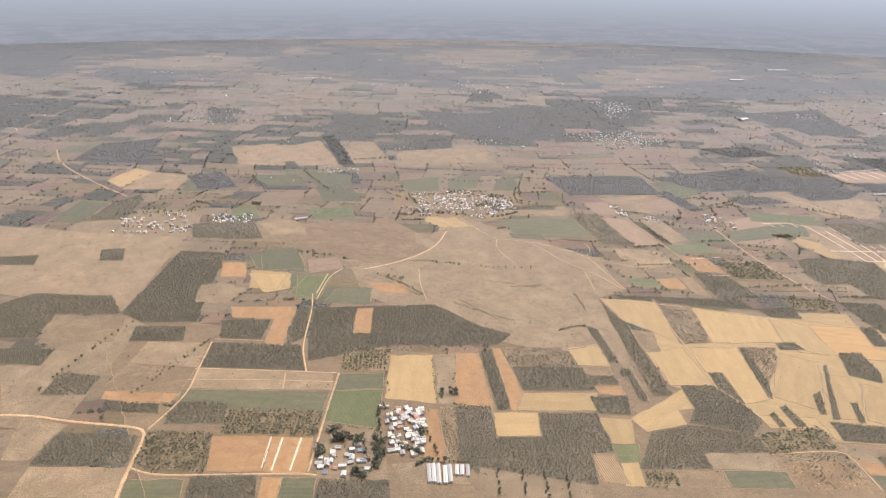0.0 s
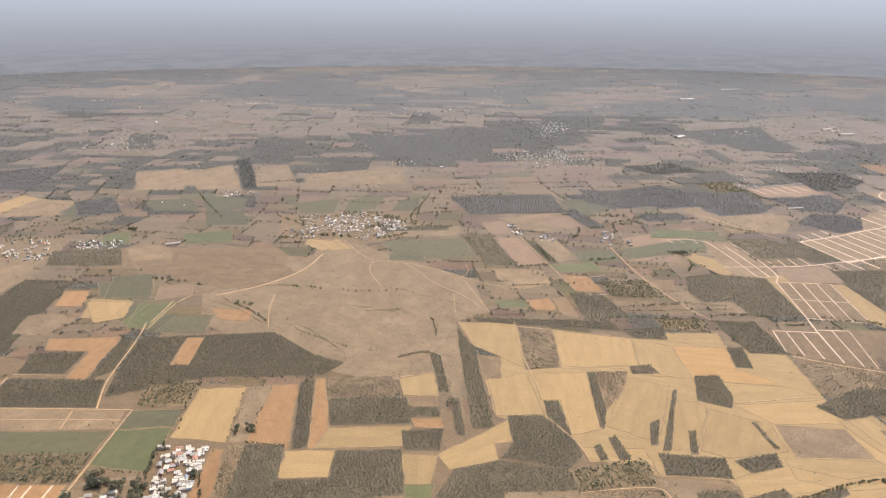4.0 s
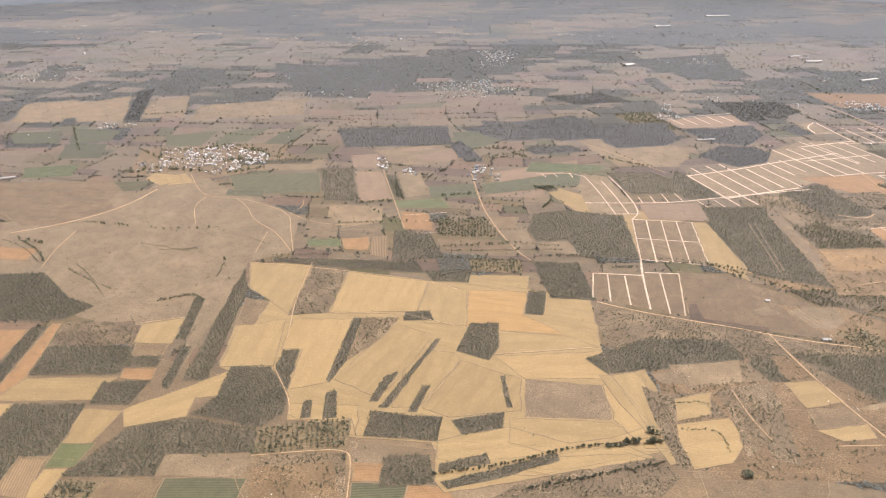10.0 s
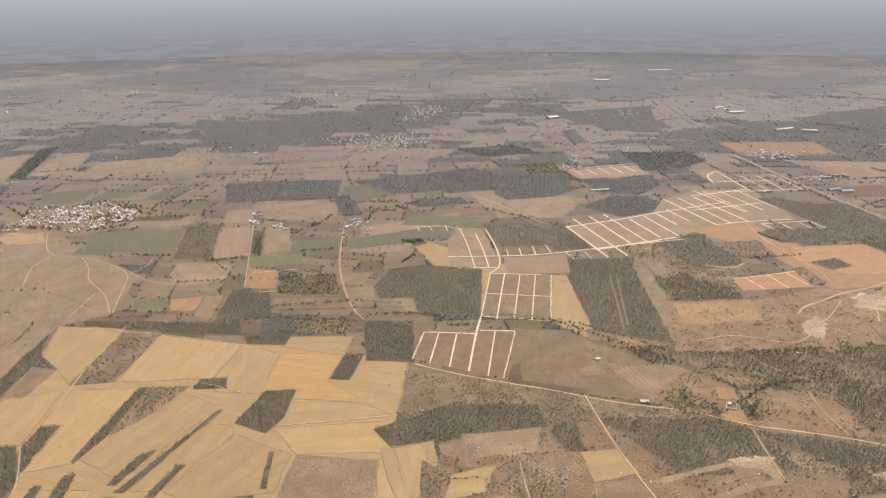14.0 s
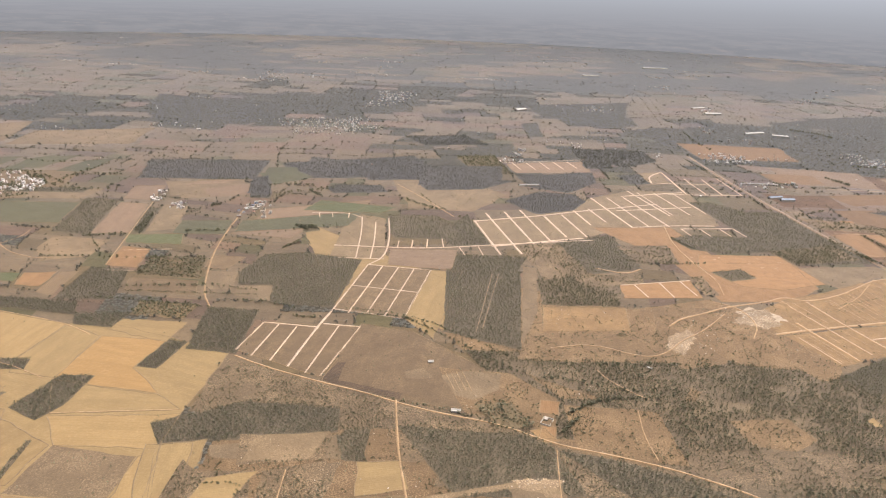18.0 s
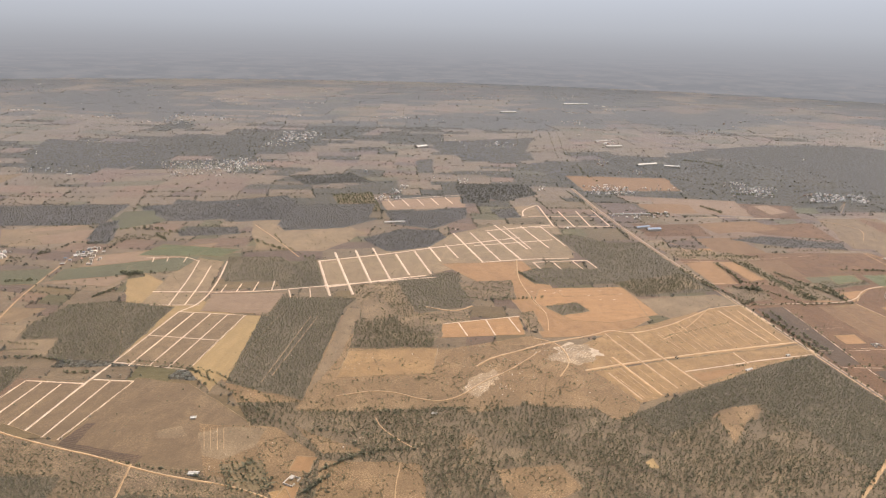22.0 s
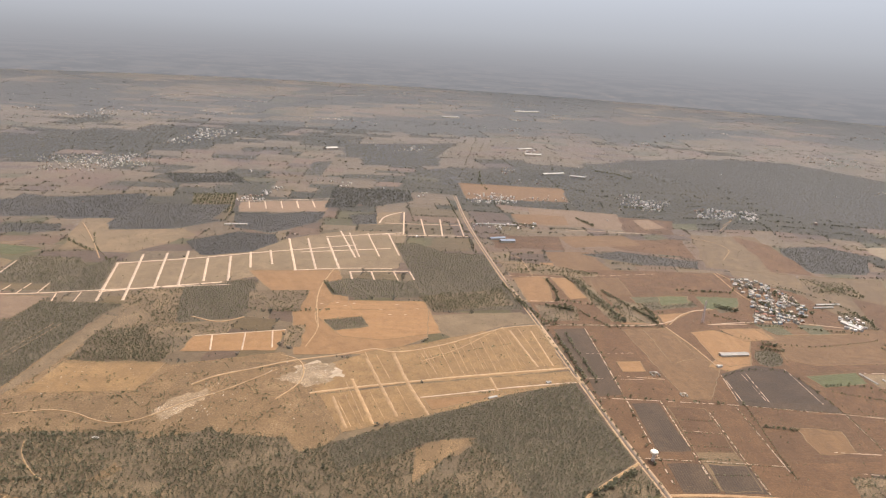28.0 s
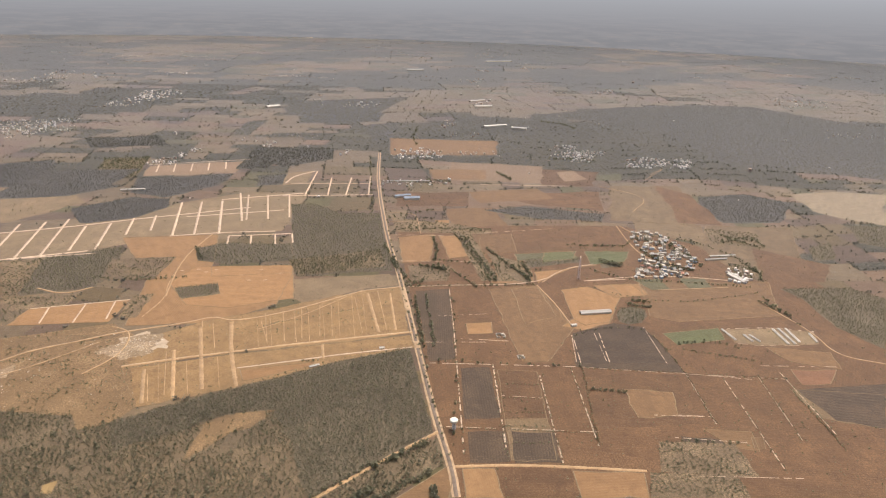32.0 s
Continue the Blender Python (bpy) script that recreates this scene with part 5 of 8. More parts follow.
way("track", 3.0, -1283.0, 1075.2, -1225.5, 977.7, -1108.3, 867.2, -1032.0, 805.5)
way("track", 2.2, -1436.1, 1152.6, -1454.6, 1301.8, -1468.3, 1495.0)
way("track", 2.6, -554.6, 691.7, -565.4, 642.2, -586.8, 605.7, -619.8, 576.2, -648.9, 559.2)
way("track", 1.1, -535.1, 747.9, -510.9, 698.7, -488.1, 667.8, -450.2, 662.4, -421.9, 648.9, -380.4, 617.2, -370.9, 576.7, -355.4, 519.7)
way("track", 1.1, -451.5, 662.3, -430.2, 633.8, -415.6, 598.4, -383.8, 568.4, -358.3, 522.2)
way("track", 0.9, -380.4, 617.2, -371.0, 637.2, -374.6, 659.3)
way("track", 0.8, -392.1, 566.4, -390.8, 518.0)
way("track", 0.8, -488.1, 667.8, -492.6, 637.4, -472.3, 587.2)
way("track", 0.9, -380.7, 618.1, -360.0, 600.0, -341.5, 591.5, -323.1, 586.1, -310.9, 589.4)
way("track", 0.9, -586.3, 565.5, -583.6, 522.4, -574.9, 484.1)
way("track", 1.3, -689.6, 479.1, -685.9, 538.3, -673.1, 561.0)
way("track", 1.0, -332.8, 497.3, -333.1, 427.0, -326.6, 371.3)
way("track", 0.9, -389.3, 497.3, -296.9, 481.6, -225.5, 463.6, -199.7, 447.9)
way("track", 1.0, -327.2, 333.1, -308.1, 297.5, -305.1, 281.8)
way("track", 1.0, -318.0, 244.9, -289.2, 249.2, -263.8, 251.3, -260.2, 240.9, -258.5, 211.2)
way("track", 0.8, -444.3, 388.4, -413.2, 397.7)
way("track", 1.8, -183.5, 771.8, -173.5, 645.6, -162.9, 591.0, -146.6, 530.8, -129.9, 501.4)
way("track", 1.2, -295.9, 773.8, -272.8, 664.3, -254.6, 578.1)
way("track", 1.2, 141.6, 462.0, 174.2, 472.3, 209.3, 453.7, 228.8, 462.5, 246.6, 485.1, 267.7, 500.9, 297.1, 535.0)
way("track", 1.2, 295.1, 559.5, 313.6, 551.4, 319.4, 518.9, 304.6, 492.1)
way("track", 2.0, 204.9, 626.0, 231.8, 614.3, 249.1, 629.4)
way("track", 1.6, 308.9, 765.0, 300.7, 694.4, 315.4, 612.8)
way("track", 0.8, -301.1, 406.4, -244.1, 408.4, -200.3, 388.6)
way("track", 0.8, -173.4, 351.4, -98.3, 361.8)
way("layout", 1.6, -16.1, 606.6, -31.2, 509.1)
way("layout", 1.4, -1.7, 606.3, -17.9, 504.3)
way("layout", 1.4, 13.5, 604.6, -3.0, 504.1)
way("layout", 1.4, 28.7, 602.9, 12.0, 501.7)
way("layout", 1.6, 44.4, 601.1, 27.8, 499.2)
way("layout", 1.6, -15.9, 608.1, 45.5, 601.1)
way("layout", 1.4, -23.7, 558.4, 36.9, 549.7)
way("layout", 1.6, -31.6, 510.2, 27.8, 499.2)
way("layout", 1.6, -80.2, 481.2, -88.0, 437.3)
way("layout", 1.4, -67.9, 478.9, -75.0, 429.9)
way("layout", 1.4, -53.3, 476.6, -60.0, 424.5)
way("layout", 2.0, -31.2, 509.1, -37.4, 478.5, -45.9, 417.4)
way("layout", 1.4, -21.3, 481.4, -32.1, 410.6)
way("layout", 1.2, -4.6, 481.2, -21.1, 407.9)
way("layout", 1.6, -80.2, 481.2, -38.0, 477.5)
way("layout", 1.6, -34.0, 483.7, -4.6, 481.2)
way("layout", 1.5, -101.5, 757.0, -60.2, 763.1, -42.7, 748.7)
way("layout", 1.3, -93.8, 758.1, -90.2, 743.8)
way("layout", 1.3, -79.0, 760.3, -75.6, 746.0)
way("layout", 1.5, -59.5, 763.2, -57.1, 744.5)
way("layout", 1.6, -42.4, 750.9, -35.2, 697.1, -30.2, 621.8)
way("layout", 1.6, -24.4, 733.0, -18.4, 676.3, -16.1, 623.6)
way("layout", 1.8, -11.4, 749.1, -3.1, 683.6, -2.7, 628.3, -16.1, 607.6)
way("layout", 1.5, -47.5, 622.6, -2.8, 623.8)
way("layout", 0.9, -253.9, 596.4, -231.6, 600.7)
way("layout", 0.9, -247.1, 566.7, -222.1, 568.4)
way("layout", 0.9, -256.1, 615.5, -211.6, 624.4)
way("layout", 2.2, -57.0, 655.7, -1.8, 656.5, 41.6, 659.3, 101.2, 676.1, 156.4, 691.9, 216.3, 706.3)
way("layout", 1.3, 7.2, 677.6, 7.4, 656.4)
way("layout", 1.3, 21.5, 681.1, 21.7, 657.9)
way("layout", 1.3, 36.9, 686.3, 37.3, 659.4)
way("layout", 1.3, 52.2, 689.8, 54.6, 662.6)
way("layout", 1.3, 70.7, 665.9, 76.6, 645.1)
way("layout", 1.3, 90.5, 670.9, 95.1, 646.5)
way("track", 0.35, 416.1, 587.2, 428.6, 534.6)
way("track", 0.35, 424.6, 589.4, 436.3, 536.5)
way("track", 0.35, 434.5, 596.8, 445.3, 538.3)
way("track", 0.35, 444.9, 603.4, 456.1, 540.2)
way("track", 0.35, 456.7, 611.2, 466.9, 542.1)
way("track", 0.35, 466.9, 620.4, 477.4, 544.0)
way("track", 0.35, 475.0, 625.1, 486.2, 547.7)
way("track", 0.35, 399.5, 573.1, 410.9, 527.8)
way("track", 0.35, 408.1, 579.1, 419.7, 531.2)
way("track", 0.35, 366.5, 509.9, 380.3, 470.3)
way("track", 0.35, 385.6, 516.3, 398.1, 476.9)
way("track", 0.35, 349.0, 505.9, 365.4, 461.4)
way("layout", 0.4, 532.2, 582.1, 579.5, 587.2)
way("layout", 0.4, 575.0, 471.6, 603.4, 468.7)
way("layout", 0.4, 682.5, 451.4, 704.7, 449.9)
way("track", 1.0, 170.7, 434.5, 175.4, 421.6, 191.2, 404.5, 199.0, 399.3)
way("layout", 0.5, 521.8, 539.8, 573.5, 540.9)
way("layout", 0.5, 555.0, 545.6, 590.3, 542.9)
way("layout", 0.5, 666.7, 451.2, 699.4, 449.8)
way("layout", 0.5, 676.8, 395.8, 734.3, 393.9)
way("layout", 0.5, 699.7, 500.7, 748.9, 492.8)
way("track", 0.8, 487.5, 846.8, 516.9, 844.1, 520.5, 815.7, 524.0, 773.0)
way("track", 0.8, 489.2, 814.3, 526.8, 812.1)
way("layout", 0.6, 500.5, 697.5, 586.4, 697.7)
way("layout", 0.6, 497.4, 770.1, 562.6, 769.4)
way("layout", 0.6, 587.1, 779.3, 669.0, 797.6)
way("layout", 0.8, 758.5, 565.2, 797.2, 568.9, 829.4, 562.1)
way("layout", 0.5, 759.0, 542.8, 776.4, 538.9, 806.8, 540.4)
way("layout", 0.5, 761.0, 510.6, 817.0, 510.0)
way("track", 1.2, 740.9, 810.3, 739.6, 739.7, 747.5, 709.2)
way("track", 0.9, 761.5, 974.4, 814.8, 924.4, 775.4, 863.5)
way("track", 0.9, 131.1, 341.4, 129.4, 319.6, 128.2, 295.3)
way("track", 0.9, -20.3, 311.8, -19.0, 282.1, -14.4, 262.8)
way("layout", 0.6, 639.4, 555.4, 634.3, 511.7)
way("layout", 0.5, 656.9, 556.2, 656.1, 515.3)
way("layout", 0.6, 697.7, 567.7, 698.0, 512.9)
way("layout", 1.0, 670.9, 655.6, 709.7, 660.0)
way("track", 1.2, 732.5, 637.2, 797.6, 644.6)
way("track", 1.4, 632.7, 651.2, 659.3, 684.7, 691.5, 694.0)
way("track", 0.4, 102.5, 599.8, 85.6, 479.9)
way("track", 0.4, 108.7, 600.0, 91.1, 488.9)
way("track", 0.4, 63.2, 421.6, 70.4, 398.3)
way("track", 0.4, 67.3, 421.7, 74.3, 398.3)
way("track", 0.4, 71.4, 421.7, 78.2, 398.4)
way("track", 0.4, 75.5, 421.8, 82.0, 398.5)
way("track", 0.8, 188.5, 385.0, 185.8, 357.9, 188.5, 335.9)
way("track", 1.5, 155.8, 340.3, 190.9, 330.8, 214.3, 320.5, 232.2, 311.5, 250.0, 298.5)
way("track", 1.0, 403.7, 556.8, 434.8, 582.2, 452.7, 603.6, 475.8, 630.5)
way("track", 0.6, 402.8, 571.3, 414.7, 538.3)
way("track", 0.6, 427.1, 580.7, 434.0, 542.9)
way("track", 0.6, 452.6, 600.3, 460.4, 547.9)
way("track", 0.6, 470.0, 616.0, 482.2, 552.7)
way("track", 0.6, 488.1, 628.9, 500.1, 557.4)
way("track", 0.6, 346.6, 493.4, 358.8, 461.8)
way("track", 0.6, 348.3, 523.0, 366.3, 468.5)
way("layout", 1.1, 309.2, 666.7, 312.2, 667.5)
way("layout", 1.1, 323.1, 670.5, 326.0, 671.3)
way("layout", 1.1, 331.3, 664.2, 334.3, 665.0)
way("layout", 1.1, 338.7, 670.3, 341.7, 671.0)
way("layout", 1.1, 378.7, 671.8, 381.8, 672.6)
way("layout", 1.1, 387.3, 648.3, 390.3, 649.0)
way("layout", 1.1, 373.2, 647.3, 376.2, 648.1)
way("layout", 1.1, 397.5, 663.6, 400.6, 664.3)
way("layout", 1.1, 364.5, 658.5, 367.5, 659.3)
way("layout", 2.4, 264.4, 819.3, 324.3, 836.5, 365.9, 849.2)
way("track", 0.7, 403.5, 583.2, 414.9, 537.3)
way("track", 0.7, 416.6, 588.7, 426.7, 540.0)
way("track", 0.7, 429.9, 594.3, 438.8, 543.7)
way("track", 0.7, 443.5, 600.1, 451.2, 547.5)
way("track", 0.7, 358.9, 569.5, 371.2, 527.1)
way("track", 0.7, 368.0, 565.5, 380.1, 528.4)
way("track", 0.8, 304.1, 685.4, 308.4, 635.6, 316.7, 611.2, 310.9, 574.9)

VILLAGES = []


def village(count, *numbers):
    VILLAGES.append((count, np.array(numbers, float).reshape(-1, 2)))


village(75, -607.9, 291.6, -569.1, 289.5, -570.4, 235.5, -593.4, 232.8)
village(24, -646.8, 241.9, -610.6, 244.5, -605.2, 212.6, -645.1, 211.2)
village(75, -614.1, 853.5, -528.7, 878.1, -462.7, 831.6, -466.1, 784.2, -501.1, 743.3, -547.4, 770.9, -585.0, 770.6)
village(14, -622.8, 798.1, -575.0, 776.3, -578.4, 744.9, -614.0, 754.1)
village(16, -505.8, 862.0, -459.1, 842.1, -452.4, 787.1, -481.7, 781.3)
village(60, -998.7, 725.0, -914.6, 736.7, -884.3, 662.1, -986.6, 646.2)
village(24, -192.8, 781.1, -157.1, 799.2, -143.7, 744.9, -159.0, 718.5, -183.4, 733.1)
village(60, -304.7, 1332.2, -137.8, 1391.6, -113.7, 1219.2, -220.3, 1180.3)
village(24, -149.6, 1780.6, -61.7, 1781.7, -56.3, 1663.0, -133.2, 1663.4)
village(150, 748.6, 788.1, 773.6, 792.9, 790.8, 761.6, 794.3, 707.9, 766.3, 661.7, 717.6, 660.1, 736.2, 708.8)
village(36, 847.7, 1145.0, 947.8, 1141.1, 926.5, 1074.7, 822.7, 1070.8)
village(14, 756.6, 1186.0, 802.2, 1189.7, 787.3, 1110.4, 739.9, 1099.7)
village(16, 502.7, 1165.3, 554.3, 1169.5, 555.8, 1115.1, 506.8, 1104.0)
village(26, -198.1, 1316.1, -131.1, 1404.0, -68.4, 1262.1, -150.1, 1230.3)
village(10, 812.9, 685.8, 836.2, 681.1, 821.8, 652.0, 803.1, 656.4)
village(6, -313.3, 821.5, -297.0, 821.2, -287.4, 773.6, -302.9, 773.9)
village(5, -271.3, 773.4, -253.7, 773.1, -249.3, 746.7, -266.4, 747.0)
village(10, 163.5, 1147.6, 188.0, 1150.0, 151.0, 1054.1, 128.3, 1052.0)
village(14, -882.3, 734.5, -824.3, 739.2, -815.1, 704.5, -871.1, 700.1)
village(16, -1230.8, 1418.8, -1001.3, 1451.6, -984.9, 1339.9, -1164.8, 1316.0)
village(10, -538.3, 2113.0, -406.0, 2138.3, -426.1, 1949.8, -539.4, 1929.8)
village(12, -132.7, 1655.9, -62.0, 1666.5, -96.9, 1528.2, -155.2, 1520.1)
village(12, 1432.8, 1856.0, 1564.9, 1825.5, 1483.9, 1683.9, 1361.3, 1710.2)
village(10, 479.9, 1175.1, 540.0, 1192.0, 526.1, 1107.1, 470.4, 1092.7)
village(8, 468.8, 975.7, 565.4, 997.5, 554.4, 965.3, 465.0, 945.9)
village(6, -770.4, 994.3, -713.9, 995.9, -704.0, 964.1, -757.8, 959.2)
village(10, -1206.9, 1489.0, -1027.1, 1539.9, -988.0, 1425.0, -1143.8, 1389.4)
village(8, -148.8, 1691.6, -45.8, 1725.8, -72.6, 1584.7, -156.5, 1557.1)
village(4, 129.1, 1067.6, 171.0, 1071.5, 163.3, 1039.5, 127.5, 1036.2)
village(12, 744.7, 3087.2, 904.9, 3109.8, 843.6, 2848.6, 697.0, 2829.9)
village(5, 2201.5, 4428.7, 2323.5, 4452.8, 2125.3, 4040.4, 2015.6, 4020.8)
village(5, 2382.5, 4349.6, 2438.8, 4360.4, 2260.8, 4016.0, 2209.3, 4006.9)
village(6, 986.8, 1954.2, 1047.9, 1959.1, 1004.8, 1861.7, 946.9, 1857.4)
village(4, 667.4, 2143.5, 700.1, 2146.5, 675.2, 2044.8, 644.1, 2042.1)
village(5, 656.3, 1731.8, 688.7, 1734.1, 663.3, 1648.1, 632.6, 1646.1)
village(6, 567.4, 1446.0, 601.8, 1447.8, 576.5, 1361.5, 544.1, 1359.9)
village(8, 749.6, 1229.8, 794.4, 1231.7, 772.1, 1186.7, 729.0, 1185.0)
village(14, 738.8, 1176.1, 821.7, 1179.3, 787.6, 1116.1, 709.2, 1113.3)
village(8, 354.8, 1655.0, 432.3, 1660.1, 418.6, 1573.0, 345.2, 1568.5)
village(4, 266.7, 1219.6, 285.1, 1220.3, 280.5, 1172.0, 262.9, 1171.3)
village(3, 399.1, 1162.9, 412.8, 1163.4, 404.6, 1123.4, 391.3, 1122.9)
village(6, 1280.6, 3668.2, 1386.4, 3685.9, 1244.8, 3254.0, 1152.0, 3240.5)
village(4, 3010.8, 9877.4, 3312.4, 10013.1, 2383.9, 7047.2, 2179.7, 6981.0)
village(4, 284.3, 3278.8, 365.2, 3291.4, 342.8, 2916.1, 271.1, 2906.5)
village(4, 531.5, 2998.2, 581.6, 3005.2, 525.8, 2596.5, 482.6, 2591.5)


def smooth_line(line, step=4.0):
    """Points along a line, its corners rounded."""
    for _ in range(2):
        if len(line) > 2:
            cut = np.empty((2 * len(line) - 2, 2))
            cut[0::2], cut[1::2] = line[:-1] * 0.75 + line[1:] * 0.25, line[:-1] * 0.25 + line[1:] * 0.75
            line = np.vstack([line[:1], cut, line[-1:]])
    lengths = np.r_[0, np.cumsum(np.hypot(*np.diff(line, axis=0).T))]
    at = np.linspace(0, lengths[-1], max(2, int(lengths[-1] / step) + 1))
    return np.stack([np.interp(at, lengths, line[:, 0]), np.interp(at, lengths, line[:, 1])], 1)


def uneven_edge(corners, step=7.0, wobble=0.55):
    """A field's outline with sides that waver a little."""
    out = []
    for a, b in zip(corners, np.roll(corners, -1, 0)):
        n = max(1, int(np.hypot(*(b - a)) / step))
        side = np.array([b[1] - a[1], a[0] - b[0]]) / (np.hypot(*(b - a)) + 1e-9)
        for k in range(n):
            out.append(a + (b - a) * k / n + side * (RNG.normal(0, wobble) if k else 0))
    return np.array(out)


def build_plot(level, kind, corners):
    name, label, category, group = KINDS[kind]
    far = corners[:, 1].mean() > 820
    outline = uneven_edge(corners, 3, 1.3) if kind in ("rock", "quarry") else uneven_edge(corners, 7 if not far else 20, 0.5 if not far else 2.0)
    middle = corners.mean(0)
    sides = np.roll(corners, -1, 0) - corners
    longest = sides[np.argmax(np.hypot(*sides.T))]
    turn = math.atan2(longest[1], longest[0])
    c, s = math.cos(turn), math.sin(turn)
    local = (outline - middle) @ np.array([[c, -s], [s, c]])
    z = 0.03 + level * 0.025
    bm = bmesh.new()
    face = bm.faces.new([bm.verts.new((x, y, 0)) for x, y in local])
    if face.calc_area() and face.normal.z < 0:
        face.normal_flip()
    bm.normal_update()
    if face.normal.z < 0:
        face.normal_flip()
    bmesh.ops.triangulate(bm, faces=bm.faces[:])
    me = bpy.data.meshes.new(name)
    bm.to_mesh(me)
    bm.free()
    # Far woods take the floor greyed to imitate haze.
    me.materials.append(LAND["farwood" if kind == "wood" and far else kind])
    ob = new(name, me)
    ob.matrix_basis = pose(middle[0], middle[1], z, 0, 0, math.degrees(turn))
    structure = kind not in ("wood", "scrub", "orch", "farwood", "spar")
    tagged(ob, label, category, group, "structure" if structure else "")
    if kind in ("stub", "amber", "ora", "pale", "red", "grn", "dgr", "brn", "gold", "umber") and not far:
        bund(ob, local)
    return ob, z


def bund(field, outline):
    """The low earth ridge round a field."""
    n = len(outline)
    ahead = np.roll(outline, -1, 0) - np.roll(outline, 1, 0)
    normal = np.stack([ahead[:, 1], -ahead[:, 0]], 1) / (np.hypot(*ahead.T)[:, None] + 1e-9)
    w = 0.32 + 0.1 * RNG.random(n)[:, None]
    rings = [np.c_[outline + normal * w, np.full(n, -0.02)], np.c_[outline, 0.12 + 0.1 * RNG.random(n)], np.c_[outline - normal * w, np.full(n, -0.02)]]
    i, j = np.arange(n), (np.arange(n) + 1) % n
    tris = []
    for k in (0, n):
        tris += [np.stack([i + k, j + k, j + k + n], 1), np.stack([i + k, j + k + n, i + k + n], 1)]
    ob = mesh_of("bund", np.vstack(rings), np.vstack(tris), BUND)
    ob.parent = field


# ---- tree shapes, one metre tall, of a crown and a thin trunk ----
def trunk_shape(radius, top, sides=3):
    a = np.arange(sides) * 2 * np.pi / sides
    ring = np.stack([np.cos(a), np.sin(a)], 1)
    verts = np.vstack([np.c_[ring * radius, np.full(sides, -0.02)], np.c_[ring * radius * 0.55, np.full(sides, top)]])
    i, j = np.arange(sides), (np.arange(sides) + 1) % sides
    return verts, np.vstack([np.stack([i, j, j + sides], 1), np.stack([i, j + sides, i + sides], 1)])


def slim_shape(seed, spread, low):
    """A small plain crown for trees that stand by the thousand: a leaning, five-sided spindle."""
    rng = np.random.default_rng(seed)
    a = np.arange(5) * np.pi * 0.4 + rng.uniform(0, 1.2)
    r = spread * rng.uniform(0.7, 1.3, 5)
    ring = np.stack([np.cos(a) * r, np.sin(a) * r, rng.uniform(low, low + 0.3, 5)], 1)
    verts = np.vstack([ring, [[*rng.normal(0, 0.12 * spread, 2), 1.0]]])
    return verts, np.array([(k, (k + 1) % 5, 5) for k in range(5)])


def leafy_shape(seed, spread, low, clumps):
    """A small ragged tree of loose leaf clumps round a thin stem, with gaps between them."""
    rng = np.random.default_rng(seed)
    verts = [np.array([(-0.03, 0, 0), (0.03, 0, 0), (0, 0.02, 0.6)])]
    for k in range(clumps):
        up = low + (1 - low) * (k + rng.uniform(0.1, 0.9)) / clumps
        reach = spread * math.sin(math.pi * min(1.0, 0.2 + 0.75 * (1 - (up - low) / (1 - low)))) * 0.6
        a = rng.uniform(0, 6.283)
        middle = np.array([math.cos(a) * reach, math.sin(a) * reach, up * 0.88])
        size = rng.uniform(0.75, 1.3) * max(spread * 0.62, 0.14)
        corner = rng.normal(0, 1, (3, 3))
        corner = corner / np.linalg.norm(corner, axis=1)[:, None] * size
        verts.append(middle + (corner - corner.mean(0)) * [1, 1, 0.9])
    return np.vstack(verts), np.arange(3 * (clumps + 1)).reshape(-1, 3)


SHAPES = {
    "spire": [leafy_shape(20 + s, 0.34, 0.08, 9) for s in range(14)],
    "shrub": [leafy_shape(60 + s, 0.62, 0.05, 7) for s in range(14)],
    "bush": [slim_shape(40 + s, 0.8, -0.1) for s in range(12)],
    "round": [leafy_shape(70 + s, 0.6, 0.1, 16) for s in range(10)],
    "clump": [slim_shape(90 + s, 2.2, -0.05) for s in range(12)],
}
TRUNK = trunk_shape(0.035, 0.5)


def grove(name, places, heights, shape, mat, parent=None, trunks=True):
    """Many trees in one mesh. Places are in the world."""
    if not len(places):
        return None
    verts, tris, base = [], [], 0
    pick = RNG.integers(0, len(SHAPES[shape]), len(places))
    turn = RNG.random(len(places)) * 6.283
    wide = RNG.uniform(0.8, 1.25, len(places))
    for k, (sv, st) in enumerate(SHAPES[shape]):
        m = np.flatnonzero(pick == k)
        if not len(m):
            continue
        pieces = [(sv, st)] + ([TRUNK] if trunks else [])
        for v, t in pieces:
            c, s = np.cos(turn[m])[:, None], np.sin(turn[m])[:, None]
            h = heights[m][:, None]
            w = h * wide[m][:, None]
            x = (v[None, :, 0] * c - v[None, :, 1] * s) * w + places[m, 0][:, None]
            y = (v[None, :, 0] * s + v[None, :, 1] * c) * w + places[m, 1][:, None]
            z = v[None, :, 2] * h + places[m, 2][:, None]
            verts.append(np.stack([x, y, z], 2).reshape(-1, 3))
            tris.append((t[None] + (np.arange(len(m)) * len(v))[:, None, None]).reshape(-1, 3) + base)
            base += len(m) * len(v)
    verts = np.vstack(verts)
    if parent:
        inv = parent.matrix_basis.inverted()
        verts = verts @ np.array(inv.to_3x3()).T + np.array(inv.translation)
    ob = mesh_of(name, verts, np.vstack(tris), mat)
    ob.parent = parent
    return tagged(ob, kind="stuff")


